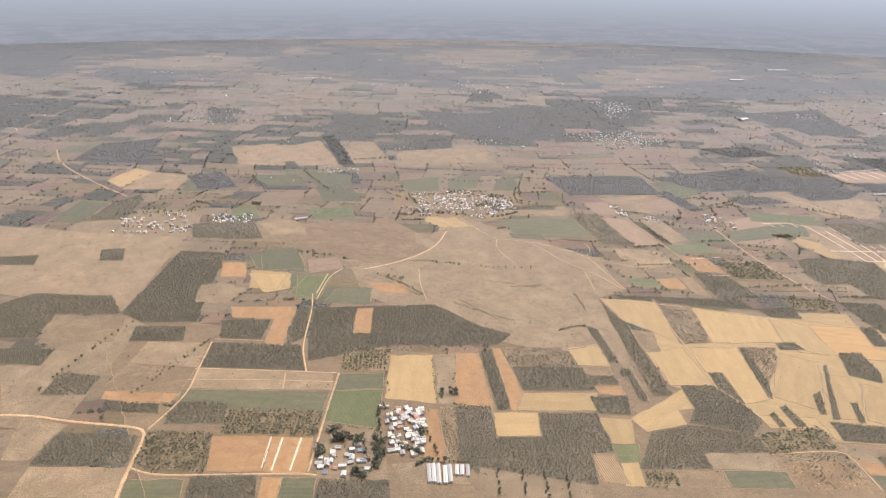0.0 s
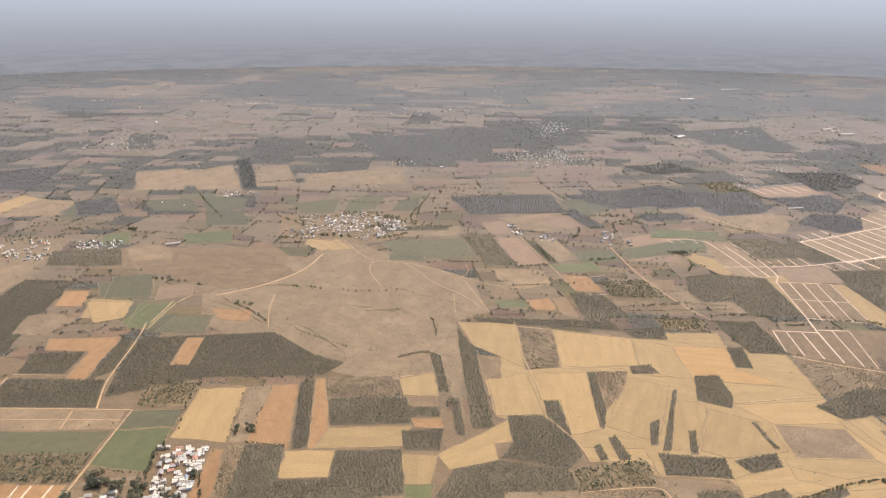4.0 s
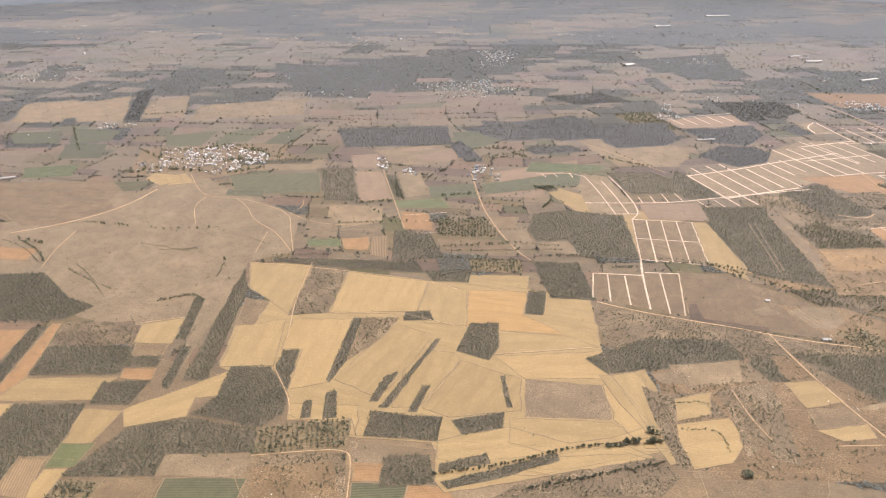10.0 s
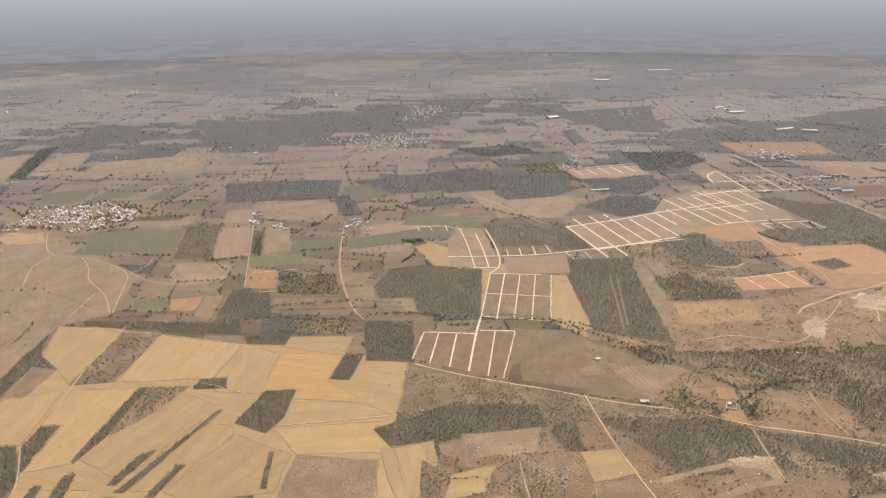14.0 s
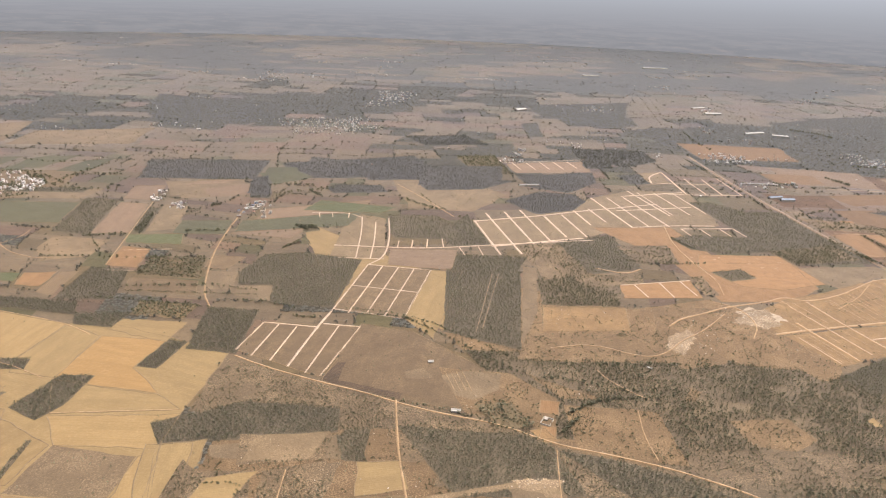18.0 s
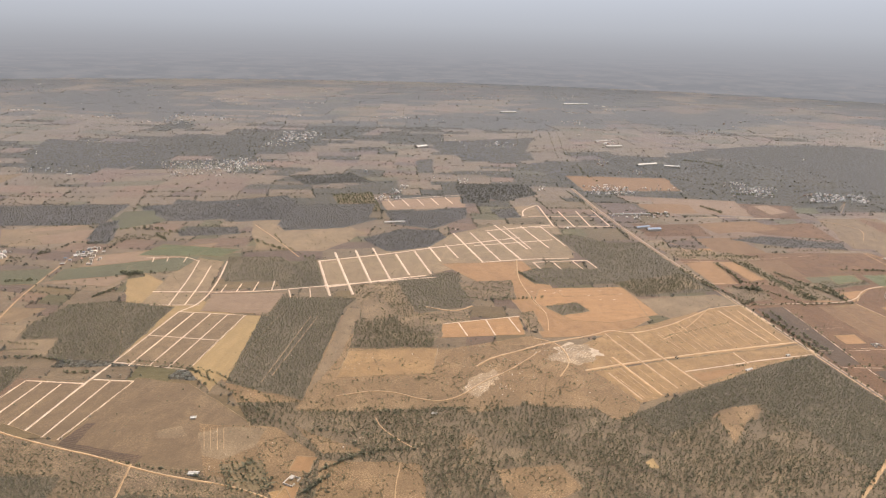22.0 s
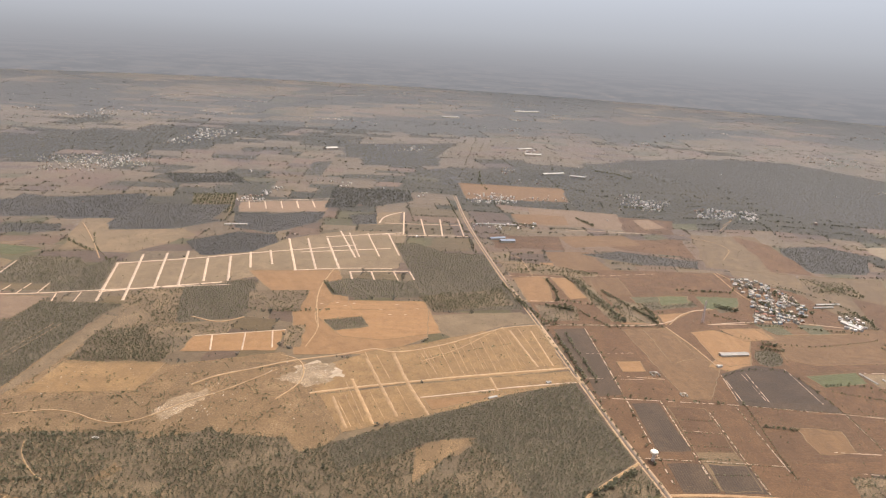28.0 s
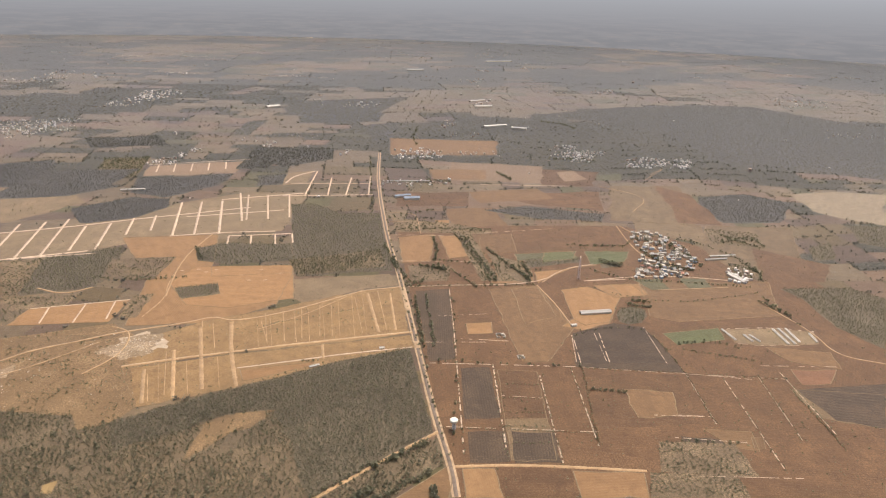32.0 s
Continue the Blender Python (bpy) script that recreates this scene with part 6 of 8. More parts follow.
def grid_points(corners, spacing, jitter):
    """Points in rows along a polygon's longest side."""
    sides = np.roll(corners, -1, 0) - corners
    longest = sides[np.argmax(np.hypot(*sides.T))]
    a = math.atan2(longest[1], longest[0])
    r = np.array([[math.cos(a), -math.sin(a)], [math.sin(a), math.cos(a)]])
    local = corners @ r
    lo, hi = local.min(0), local.max(0)
    xs, ys = np.arange(lo[0] + spacing * 0.3, hi[0], spacing), np.arange(lo[1] + spacing * 0.3, hi[1], spacing)
    p = np.stack(np.meshgrid(xs, ys), -1).reshape(-1, 2)
    p = p + RNG.normal(0, jitter * spacing, p.shape)
    p = p @ r.T
    return p[inside(p, corners)]


def near_line(points, line, width):
    hit = np.zeros(len(points), bool)
    for a, b in zip(line[:-1], line[1:]):
        d = b - a
        t = np.clip(((points - a) @ d) / (d @ d + 1e-9), 0, 1)
        hit |= np.hypot(*(points - a - t[:, None] * d).T) < width
    return hit


def kept(points, above, margin=0.6):
    """Leaves out points on later plots and on roads."""
    free = np.ones(len(points), bool)
    lo, hi = points.min(0), points.max(0)
    for kind, corners in above:
        if (corners.min(0) < hi).all() and (corners.max(0) > lo).all():
            free &= ~inside(points, corners)
    for kind, width, line in WAYS:
        if (line.min(0) - 5 < hi).all() and (line.max(0) + 5 > lo).all():
            free &= ~near_line(points, line, width / 2 + margin)
    return points[free]


def layers(plots):
    """For each plot, on how many earlier ones it lies."""
    out = []
    for k, (_, a) in enumerate(plots):
        level = 0
        for j, (_, b) in enumerate(plots[:k]):
            lo, hi = np.maximum(a.min(0), b.min(0)) - 2, np.minimum(a.max(0), b.max(0)) + 2
            if (lo < hi).all():
                p = np.stack(np.meshgrid(np.linspace(lo[0], hi[0], 24), np.linspace(lo[1], hi[1], 24)), -1).reshape(-1, 2)
                grown = b.mean(0) + (b - b.mean(0)) * 1.03
                if (inside(p, a) & inside(p, grown)).any():
                    level = max(level, out[j] + 1)
        out.append(level)
    return out


def height_at(points):
    """How high the topmost plot lies at each point."""
    z = np.full(len(points), 0.014)
    for (kind, corners), level in zip(PLOTS, LEVELS):
        lo, hi = corners.min(0), corners.max(0)
        near = np.flatnonzero((points > lo - 1).all(1) & (points < hi + 1).all(1))
        if len(near):
            hit = near[inside(points[near], corners)]
            z[hit] = np.maximum(z[hit], 0.03 + 0.025 * level)
    return z


# Scattered bushes and trees, for one mesh of their own at the end
loose = []
LEVELS = layers(PLOTS)
for level, (kind, corners) in enumerate(PLOTS):
    ob, z = build_plot(LEVELS[level], kind, corners)
    above = PLOTS[level + 1:]
    depth = corners[:, 1].mean()
    if kind in ("wood", "scrub", "orch", "spar"):
        if kind == "wood":
            spacing, jitter, shape, tall = float(np.clip(1.15 + (depth - 480) / 420, 1.15, 3.2)), 0.3, "spire", 1.75
        elif kind == "scrub":
            spacing, jitter, shape, tall = float(np.clip(1.5 + (depth - 450) / 400, 1.5, 5.0)), 0.45, "shrub", 0.95
        elif kind == "spar":
            spacing, jitter, shape, tall = 1.4, 0.45, "spire", 2.0
        else:
            spacing, jitter, shape, tall = float(np.clip(3.0 + (depth - 450) / 500, 3.0, 5.0)), 0.06, "shrub", 1.7
        if kind == "wood" and depth > 1250:
            spacing, jitter, shape, tall = 4.8, 0.35, "clump", 0.95
        p = grid_points(corners, spacing, jitter)
        if not len(p):
            continue
        p = kept(p, above)
        thin = np.array([noise.noise((x * 0.03, y * 0.03, 3.0)) + 0.7 * noise.noise((x * 0.13, y * 0.13, 6.0)) for x, y in p]) if len(p) else np.zeros(0)
        if kind in ("scrub", "spar"):
            keep = RNG.random(len(p)) < (0.85 if kind == "spar" else 0.62) + 1.1 * thin
        elif kind == "wood":
            keep = RNG.random(len(p)) < 0.9 + 0.5 * np.minimum(thin + 0.05, 0)
        else:
            keep = RNG.random(len(p)) < 0.92
        p = p[keep]
        grow = 1.0 if shape == "clump" else max(1.0, spacing / (1.4 if shape == "spire" else 1.5))
        h = tall * RNG.uniform(0.65, 1.3, len(p)) * grow ** (0.35 if shape == "spire" else 0.7) * np.where(RNG.random(len(p)) < (0.09 if kind in ("spar", "scrub") else 0.03), 1.7, 1.0)
        if len(p):
            # From 820 m out, plantation canopy uses the haze-greyed leaves.
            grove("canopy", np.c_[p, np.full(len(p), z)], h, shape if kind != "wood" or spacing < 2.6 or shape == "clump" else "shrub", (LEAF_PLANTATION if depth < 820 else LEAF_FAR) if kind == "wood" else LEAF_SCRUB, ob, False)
    elif kind == "farwood":
        p = kept(grid_points(corners, 4.6, 0.35), above)
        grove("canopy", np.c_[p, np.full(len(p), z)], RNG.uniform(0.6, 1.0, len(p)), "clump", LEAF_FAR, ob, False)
    elif kind in ("tan", "brn", "stub", "rbrn", "heath", "gold"):
        area = 0.5 * abs(np.cross(corners, np.roll(corners, -1, 0)).sum())
        count = int(area * {"heath": 0.3, "tan": 0.034, "brn": 0.006, "rbrn": 0.016, "stub": 0.0008, "gold": 0.05}[kind])
        p = RNG.uniform(corners.min(0), corners.max(0), (count * 2, 2))
        p = p[inside(p, corners)]
        if len(p):
            p = kept(p, above)
            if kind in ("heath", "tan", "gold") and len(p):
                thick = np.array([noise.noise((x * 0.05, y * 0.05, 11.0)) + 0.6 * noise.noise((x * 0.2, y * 0.2, 4.0)) for x, y in p])
                p = p[RNG.random(len(p)) < 0.35 + 1.7 * thick]
            loose.append(np.c_[p, np.full(len(p), z)])
loose = np.vstack(loose)
tagged(grove("bushes", loose, RNG.uniform(0.3, 1.0, len(loose)) ** 1.8 * 1.5, "shrub", LEAF_SCRUB, None, False), "scattered dark bushes on dry grassland", "bushes", kind="stuff")


# ---- pale stones strewn over heath and rock ----
def stones():
    spots = []
    for (kind, corners), level in zip(PLOTS, LEVELS):
        if kind in ("heath", "rock", "quarry"):
            area = 0.5 * abs(np.cross(corners, np.roll(corners, -1, 0)).sum())
            p = RNG.uniform(corners.min(0), corners.max(0), (int(area * (0.03 if kind == "heath" else 0.3)), 2))
            p = p[inside(p, corners)]
            thick = np.array([noise.noise((x * 0.035, y * 0.035, 21.0)) for x, y in p]) if len(p) else np.zeros(0)
            p = p[RNG.random(len(p)) < (0.15 + 1.6 * thick if kind == "heath" else 0.8)]
            spots.append(np.c_[p, np.full(len(p), 0.02 + 0.025 * level)])
    spots = np.vstack(spots)
    n = Nodes("pale_stone", 0.9, 0.2, 0.1)
    own = n.put("NewGeometry").outputs["Random Per Island"]
    mat = n.base(n.ramp(own, [(0.0, (0.26, 0.2, 0.13)), (0.6, (0.4, 0.32, 0.22)), (1.0, (0.55, 0.47, 0.36))]))
    tagged(grove("stones", spots, RNG.uniform(0.15, 0.6, len(spots)) ** 1.4 * 1.3, "bush", mat, None, False), "pale weathered stones strewn over dry heath", "stones", kind="stuff")


stones()

# ---- roads ----
ROADS = {
    "track": ("dirt_track", "pale sandy dirt track between fields", "track"),
    "layout": ("layout_road", "pale unpaved road of a plotted housing layout", "road"),
    "asphalt": ("road", "narrow worn asphalt road", "road"),
    "shoulder": ("road_shoulder", "sandy shoulder beside an asphalt road", "road shoulder"),
}


def build_way(level, kind, width, line):
    name, label, category = ROADS[kind]
    p = smooth_line(line, 2.2)
    ahead = np.gradient(p, axis=0)
    normal = np.stack([-ahead[:, 1], ahead[:, 0]], 1) / (np.hypot(*ahead.T)[:, None] + 1e-9)
    half = width * 0.42 * np.clip(1 + RNG.normal(0, 0.03 if kind in ("asphalt", "shoulder") else 0.13 if width > 0.95 else 0.3, (len(p), 1)), 0.3, 1.8)
    top = np.maximum.reduce([height_at(q) for q in (p, p - normal * half, p + normal * half)])
    top = np.maximum(top, np.maximum(np.r_[top[1:], top[-1]], np.r_[top[0], top[:-1]])) + (0.16 if kind == "asphalt" else 0.04) + level % 40 * 0.003
    low = -0.02
    bed = half * 1.12
    n = len(p)
    rings = [np.c_[p - normal * bed, np.full(n, low)], np.c_[p - normal * half, top], np.c_[p + normal * half, top], np.c_[p + normal * bed, np.full(n, low)]]
    i = np.arange(n - 1)
    if kind == "layout" and width < 0.95:
        i = i[RNG.random(n - 1) < 0.7]          # a worn line of marker stones with gaps
    tris = [np.vstack([np.stack([i + k * n, i + 1 + k * n, i + 1 + (k + 1) * n], 1), np.stack([i + k * n, i + 1 + (k + 1) * n, i + (k + 1) * n], 1)])[:, ::-1] for k in range(3)]
    verts = np.vstack(rings)
    middle = np.r_[p.mean(0), 0.0]
    ob = mesh_of(name, verts - middle, np.vstack(tris), LAND[kind])
    ob.location = middle
    return tagged(ob, label, category, "layout roads" if kind == "layout" else "", "structure")


for level, (kind, width, line) in enumerate(WAYS):
    build_way(level, kind, width, line)


# ---- backdrop: a glowing ring painted with the far plain fading into haze, and the hazy sky over it ----
def backdrop():
    n = Nodes("haze")
    at = n.coords()
    xyz = n.put("SeparateXYZ", {"Vector": at}).outputs
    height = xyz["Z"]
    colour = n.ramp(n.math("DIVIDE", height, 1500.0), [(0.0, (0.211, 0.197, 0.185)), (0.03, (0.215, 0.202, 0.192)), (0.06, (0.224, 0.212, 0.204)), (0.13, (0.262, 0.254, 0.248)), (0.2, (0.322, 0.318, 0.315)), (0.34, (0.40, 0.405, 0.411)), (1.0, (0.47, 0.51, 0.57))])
    # woods and fields of the far plain: long thin streaks, packed closer towards the horizon, fading into the painted
    # haze with distance
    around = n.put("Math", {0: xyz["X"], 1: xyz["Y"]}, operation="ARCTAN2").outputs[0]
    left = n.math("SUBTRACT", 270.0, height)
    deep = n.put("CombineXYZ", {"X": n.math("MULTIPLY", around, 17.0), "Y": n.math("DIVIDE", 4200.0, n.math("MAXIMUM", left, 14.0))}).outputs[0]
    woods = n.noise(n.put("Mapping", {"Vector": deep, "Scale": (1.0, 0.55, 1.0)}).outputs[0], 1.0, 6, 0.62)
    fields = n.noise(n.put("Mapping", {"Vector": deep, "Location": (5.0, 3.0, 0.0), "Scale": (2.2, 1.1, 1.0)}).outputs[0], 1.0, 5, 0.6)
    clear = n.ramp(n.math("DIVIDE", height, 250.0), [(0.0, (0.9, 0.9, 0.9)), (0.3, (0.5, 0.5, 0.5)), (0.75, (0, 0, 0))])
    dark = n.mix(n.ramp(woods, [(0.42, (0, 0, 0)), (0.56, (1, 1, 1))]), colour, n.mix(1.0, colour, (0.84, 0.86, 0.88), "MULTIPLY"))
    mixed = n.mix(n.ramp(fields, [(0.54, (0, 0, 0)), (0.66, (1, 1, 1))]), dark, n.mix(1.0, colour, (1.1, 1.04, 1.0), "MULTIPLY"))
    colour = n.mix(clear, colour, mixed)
    # The haze colours glow on their own, unlit by sun or sky.
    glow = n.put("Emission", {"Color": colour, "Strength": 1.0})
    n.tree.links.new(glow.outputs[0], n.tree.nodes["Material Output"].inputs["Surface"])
    a = np.linspace(0, 2 * np.pi, 97)[:-1]
    ring = np.stack([np.cos(a), np.sin(a)], 1)
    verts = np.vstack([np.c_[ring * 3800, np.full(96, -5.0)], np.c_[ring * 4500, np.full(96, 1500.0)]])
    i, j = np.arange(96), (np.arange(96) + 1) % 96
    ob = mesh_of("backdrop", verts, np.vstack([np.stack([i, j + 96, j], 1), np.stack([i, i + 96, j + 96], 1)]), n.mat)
    return tagged(ob, "far plain fading into pale grey hazy sky, painted on a glowing backdrop", "haze", kind="structure")


backdrop()

# ---- houses ----
WALLS = [plain("lime_washed_wall", (0.62, 0.53, 0.39), 0.9, 0.35), plain("cream_wall", (0.56, 0.47, 0.33), 0.9, 0.35), plain("bluish_wall", (0.5, 0.54, 0.52), 0.9, 0.3), plain("brick_wall", (0.42, 0.24, 0.15), 0.9, 0.4)]
ROOF_CONCRETE = plain("concrete_roof", (0.47, 0.4, 0.3), 0.9, 0.5, 0.8)
ROOF_TILE = plain("clay_tile_roof", (0.36, 0.18, 0.11), 0.9, 0.5, 0.8)
ROOF_METAL = plain("metal_sheet_roof", (0.32, 0.28, 0.22), 0.6, 0.4, 0.6)
ROOF_BLUE = plain("blue_sheet_roof", (0.2, 0.22, 0.24), 0.6, 0.3, 0.6)
ROOF_WHITE = plain("white_sheet_roof", (0.48, 0.42, 0.33), 0.6, 0.35, 0.5)
DOOR_PAINT = plain("dark_door", (0.12, 0.1, 0.09), 0.7, 0.3)
TANK_BLACK = plain("plastic_tank", (0.05, 0.05, 0.055), 0.6, 0.2)
CONCRETE = plain("painted_concrete", (0.72, 0.67, 0.58), 0.85, 0.45, 0.5)


def gable(bm, length, width, eaves, ridge, over=0.2, thick=0.06):
    """Two roof slopes with thickness, the ridge along x."""
    l, w = length / 2 + over, width / 2 + over
    drop = (ridge - eaves) / (width / 2) * over
    section = [(-w, eaves - drop), (0, ridge), (w, eaves - drop), (w, eaves - drop + thick), (0, ridge + thick * 1.2), (-w, eaves - drop + thick)]
    ends = [[bm.verts.new((x, y, z)) for y, z in section] for x in (-l, l)]
    for k in range(6):
        bm.faces.new((ends[0][k], ends[0][(k + 1) % 6], ends[1][(k + 1) % 6], ends[1][k]))
    for end in ends:
        bm.faces.new((end[0], end[1], end[4], end[5]))
        bm.faces.new((end[1], end[2], end[3], end[4]))
    bmesh.ops.recalc_face_normals(bm, faces=bm.faces[:])
    return bm


def gable_walls(bm, length, width, eaves, ridge):
    l, w = length / 2, width / 2
    for x in (-l, l):
        bm.faces.new([bm.verts.new(p) for p in ((x, -w, 0), (x, w, 0), (x, w, eaves), (x, 0, ridge), (x, -w, eaves))])
    for y in (-w, w):
        bm.faces.new([bm.verts.new(p) for p in ((-l, y, 0), (l, y, 0), (l, y, eaves), (-l, y, eaves))])
    bmesh.ops.remove_doubles(bm, verts=bm.verts[:], dist=0.001)
    bmesh.ops.recalc_face_normals(bm, faces=bm.faces[:])
    return bm


def flat_house(length, width, height, wall, label, tank=True, detail=True):
    house = empty("house", (0, 0, 0))
    body = part("wall", box(bmesh.new(), (length, width, height)), wall, house)
    slab = box(bmesh.new(), (length + 0.16, width + 0.16, 0.09), (0, 0, height + 0.002))
    lid = part("roof", slab, ROOF_CONCRETE, house)
    top = height + 0.094
    rim = bmesh.new()
    for sx, sy, ax, ay in ((length + 0.1, 0.08, 0, width / 2), (length + 0.1, 0.08, 0, -width / 2), (0.08, width - 0.1, length / 2, 0), (0.08, width - 0.1, -length / 2, 0)):
        box(rim, (sx, sy, 0.3), (ax, ay, top))
    part("parapet", rim, wall, lid)
    if detail:
        part("door", box(bmesh.new(), (0.42, 0.05, 0.85), (-length * 0.18, -width / 2 - 0.022, 0)), DOOR_PAINT, body)
        for x in (0.12, 0.34):
            part("window", box(bmesh.new(), (0.4, 0.05, 0.42), (length * x, -width / 2 - 0.022, 0.5)), DOOR_PAINT, body)
        for y in (-0.2, 0.22):
            part("window", box(bmesh.new(), (0.05, 0.4, 0.42), (-length / 2 - 0.022, width * y, 0.5)), DOOR_PAINT, body)
    if tank:
        part("stair_room", box(bmesh.new(), (1.0, 0.9, 0.85), (length * 0.26, width * 0.2, top)), wall, lid)
        bm = bmesh.new()
        bmesh.ops.create_cone(bm, cap_ends=True, segments=10, radius1=0.26, radius2=0.22, depth=0.5, matrix=Matrix.Translation((length * 0.26, width * 0.2, top + 1.1)))
        part("water_tank", bm, TANK_BLACK, lid)
    return tagged(house, label, "house", "village houses")


def gable_house(length, width, height, wall, roof, label, detail=True):
    house = empty("house", (0, 0, 0))
    ridge = height + width * 0.28
    body = part("wall", gable_walls(bmesh.new(), length, width, height, ridge - 0.02), wall, house)
    part("roof", gable(bmesh.new(), length, width, height, ridge), roof, house)
    if detail:
        part("door", box(bmesh.new(), (0.42, 0.05, 0.8), (0.1, -width / 2 - 0.022, 0)), DOOR_PAINT, body)
        for x in (-0.3, 0.32):
            part("window", box(bmesh.new(), (0.36, 0.05, 0.36), (length * x, -width / 2 - 0.022, 0.45)), DOOR_PAINT, body)
    return tagged(house, label, "house", "village houses")


NEAR_HOUSES = [
    flat_house(3.4, 2.8, 1.35, WALLS[0], "white flat-roofed village house with a black rooftop tank"),
    flat_house(2.6, 2.4, 2.5, WALLS[1], "cream two-storey village house with a flat roof"),
    flat_house(4.2, 2.6, 1.35, WALLS[0], "long white flat-roofed village house", False),
    flat_house(3.0, 2.4, 1.35, WALLS[2], "pale blue flat-roofed village house", False),
    gable_house(3.6, 2.5, 1.15, WALLS[0], ROOF_TILE, "white village house with a red-brown tiled roof"),
    gable_house(3.8, 2.6, 1.15, WALLS[3], ROOF_METAL, "brick village house with a grey metal sheet roof"),
    gable_house(3.2, 2.4, 1.15, WALLS[0], ROOF_WHITE, "white village house with a pale sheet roof"),
    gable_house(2.8, 2.2, 1.1, WALLS[1], ROOF_BLUE, "small cream house with a blue sheet roof"),
]
used = set()
PICK = np.array([4, 2, 4, 1, 1, 2, 4, 1]) / 19


def put_house(x, y, turn, size):
    first = NEAR_HOUSES[int(RNG.choice(len(NEAR_HOUSES), p=PICK))]
    m = pose(x, y, float(height_at(np.array([[x, y]]))[0]), 0, 0, turn) @ Matrix.Scale(size, 4)
    if first.name in used:
        copy_thing(first, m).matrix_basis = m
    else:
        used.add(first.name)
        first.matrix_basis = m


far_spots, house_count = [], 0
for count, corners in VILLAGES:
    near = corners[:, 1].mean() < 800 and house_count < 290
    wanted = count if near else int(count * 3.4)
    p = grid_points(corners, 3.3 if near else 2.7 if corners[:, 1].mean() < 1600 else 8.0, 0.24 if near else 0.42)
    if len(p) > wanted:
        p = p[RNG.permutation(len(p))[:wanted]]
    sides = np.roll(corners, -1, 0) - corners
    longest = sides[np.argmax(np.hypot(*sides.T))]
    along = math.degrees(math.atan2(longest[1], longest[0]))
    for x, y in p:
        turn = along + 90 * int(RNG.integers(0, 4)) + RNG.normal(0, 6)
        if near:
            put_house(x, y, turn, RNG.uniform(1.0, 1.35))
            house_count += 1
        else:
            far_spots.append((x, y, turn, RNG.uniform(0.8, 1.6) if y < 1600 else RNG.uniform(1.0, 2.2)))     # larger halls far out
# farmsteads out in the country, far off
for x, y in RNG.uniform((-1900, 850), (2100, 3300), (420, 2)):
    far_spots.append((x, y, RNG.uniform(0, 360), RNG.choice([0.9, 1.6, 3.0], p=[0.8, 0.14, 0.06])))
# hamlets on the plain towards the horizon
for x, y in RNG.uniform((-1900, 1150), (2200, 3400), (75, 2)):
    turn = RNG.uniform(0, 90)
    for dx, dy in RNG.normal(0, (26, 12), (int(RNG.integers(6, 22)), 2)):
        far_spots.append((x + dx, y + dy, turn + 90 * int(RNG.integers(0, 4)), 0.9 if y < 1700 else RNG.uniform(0.9, 2.2)))


def far_houses(spots):
    """Gabled and flat houses too far off to be told apart, in one mesh."""
    bm = bmesh.new()
    for x, y, turn, size in spots:
        l, w, h = size * RNG.uniform(1.4, 2.9), size * RNG.uniform(1.2, 2.0), RNG.choice([1.1, 1.4, 2.4]) * max(1.0, 0.55 * size)
        m = pose(x, y, 0.2, 0, 0, turn)
        r = h + (w * 0.3 if RNG.random() < 0.5 else 0.12)
        v = [bm.verts.new(m @ Vector(p)) for p in ((-l / 2, -w / 2, 0), (l / 2, -w / 2, 0), (l / 2, w / 2, 0), (-l / 2, w / 2, 0), (-l / 2, -w / 2, h), (l / 2, -w / 2, h), (l / 2, w / 2, h), (-l / 2, w / 2, h), (-l / 2, 0, r), (l / 2, 0, r))]
        for f in ((0, 1, 5, 4), (2, 3, 7, 6), (1, 2, 6, 9, 5), (3, 0, 4, 8, 7), (4, 5, 9, 8), (6, 7, 8, 9)):
            bm.faces.new([v[k] for k in f])
    me = bpy.data.meshes.new("far_houses")
    bm.to_mesh(me)
    bm.free()
    n = Nodes("distant_plaster", 0.85, 0.2, 0.2)
    own = n.put("NewGeometry").outputs["Random Per Island"]
    me.materials.append(n.base(n.ramp(own, [(0.0, (0.34, 0.23, 0.16)), (0.2, (0.5, 0.42, 0.32)), (0.5, (0.56, 0.49, 0.39)), (1.0, (0.72, 0.66, 0.56))])))
    return tagged(new("far_houses", me), "distant white and cream village houses", "houses", kind="stuff")


far_houses(far_spots)

SHED_ROOFS = {"white": (ROOF_WHITE, "long white-roofed shed beside fields"), "grey": (ROOF_METAL, "long grey metal-roofed shed in a bare yard"), "blue": (ROOF_BLUE, "blue-roofed metal shed beside the road")}


def shed(width, height, tone, x0, y0, x1, y1):
    """A long gabled shed between two ends of its ridge."""
    length = max(2.0, math.hypot(x1 - x0, y1 - y0))
    roof, label = SHED_ROOFS[tone]
    ob = empty("shed", ((x0 + x1) / 2, (y0 + y1) / 2, 0.0), math.degrees(math.atan2(y1 - y0, x1 - x0)))
    ridge = height + width * 0.16
    body = part("wall", gable_walls(bmesh.new(), length, width, height, ridge - 0.02), WALLS[0], ob)
    lid = part("roof", gable(bmesh.new(), length, width, height, ridge, 0.3), roof, ob)
    part("ridge_cap", box(bmesh.new(), (length + 0.5, 0.3, 0.12), (0, 0, ridge + 0.02)), ROOF_METAL, lid)
    part("door", box(bmesh.new(), (0.06, width * 0.3, height * 0.8), (-length / 2 - 0.03, 0, 0)), DOOR_PAINT, body)
    return tagged(ob, label, "shed", "sheds")


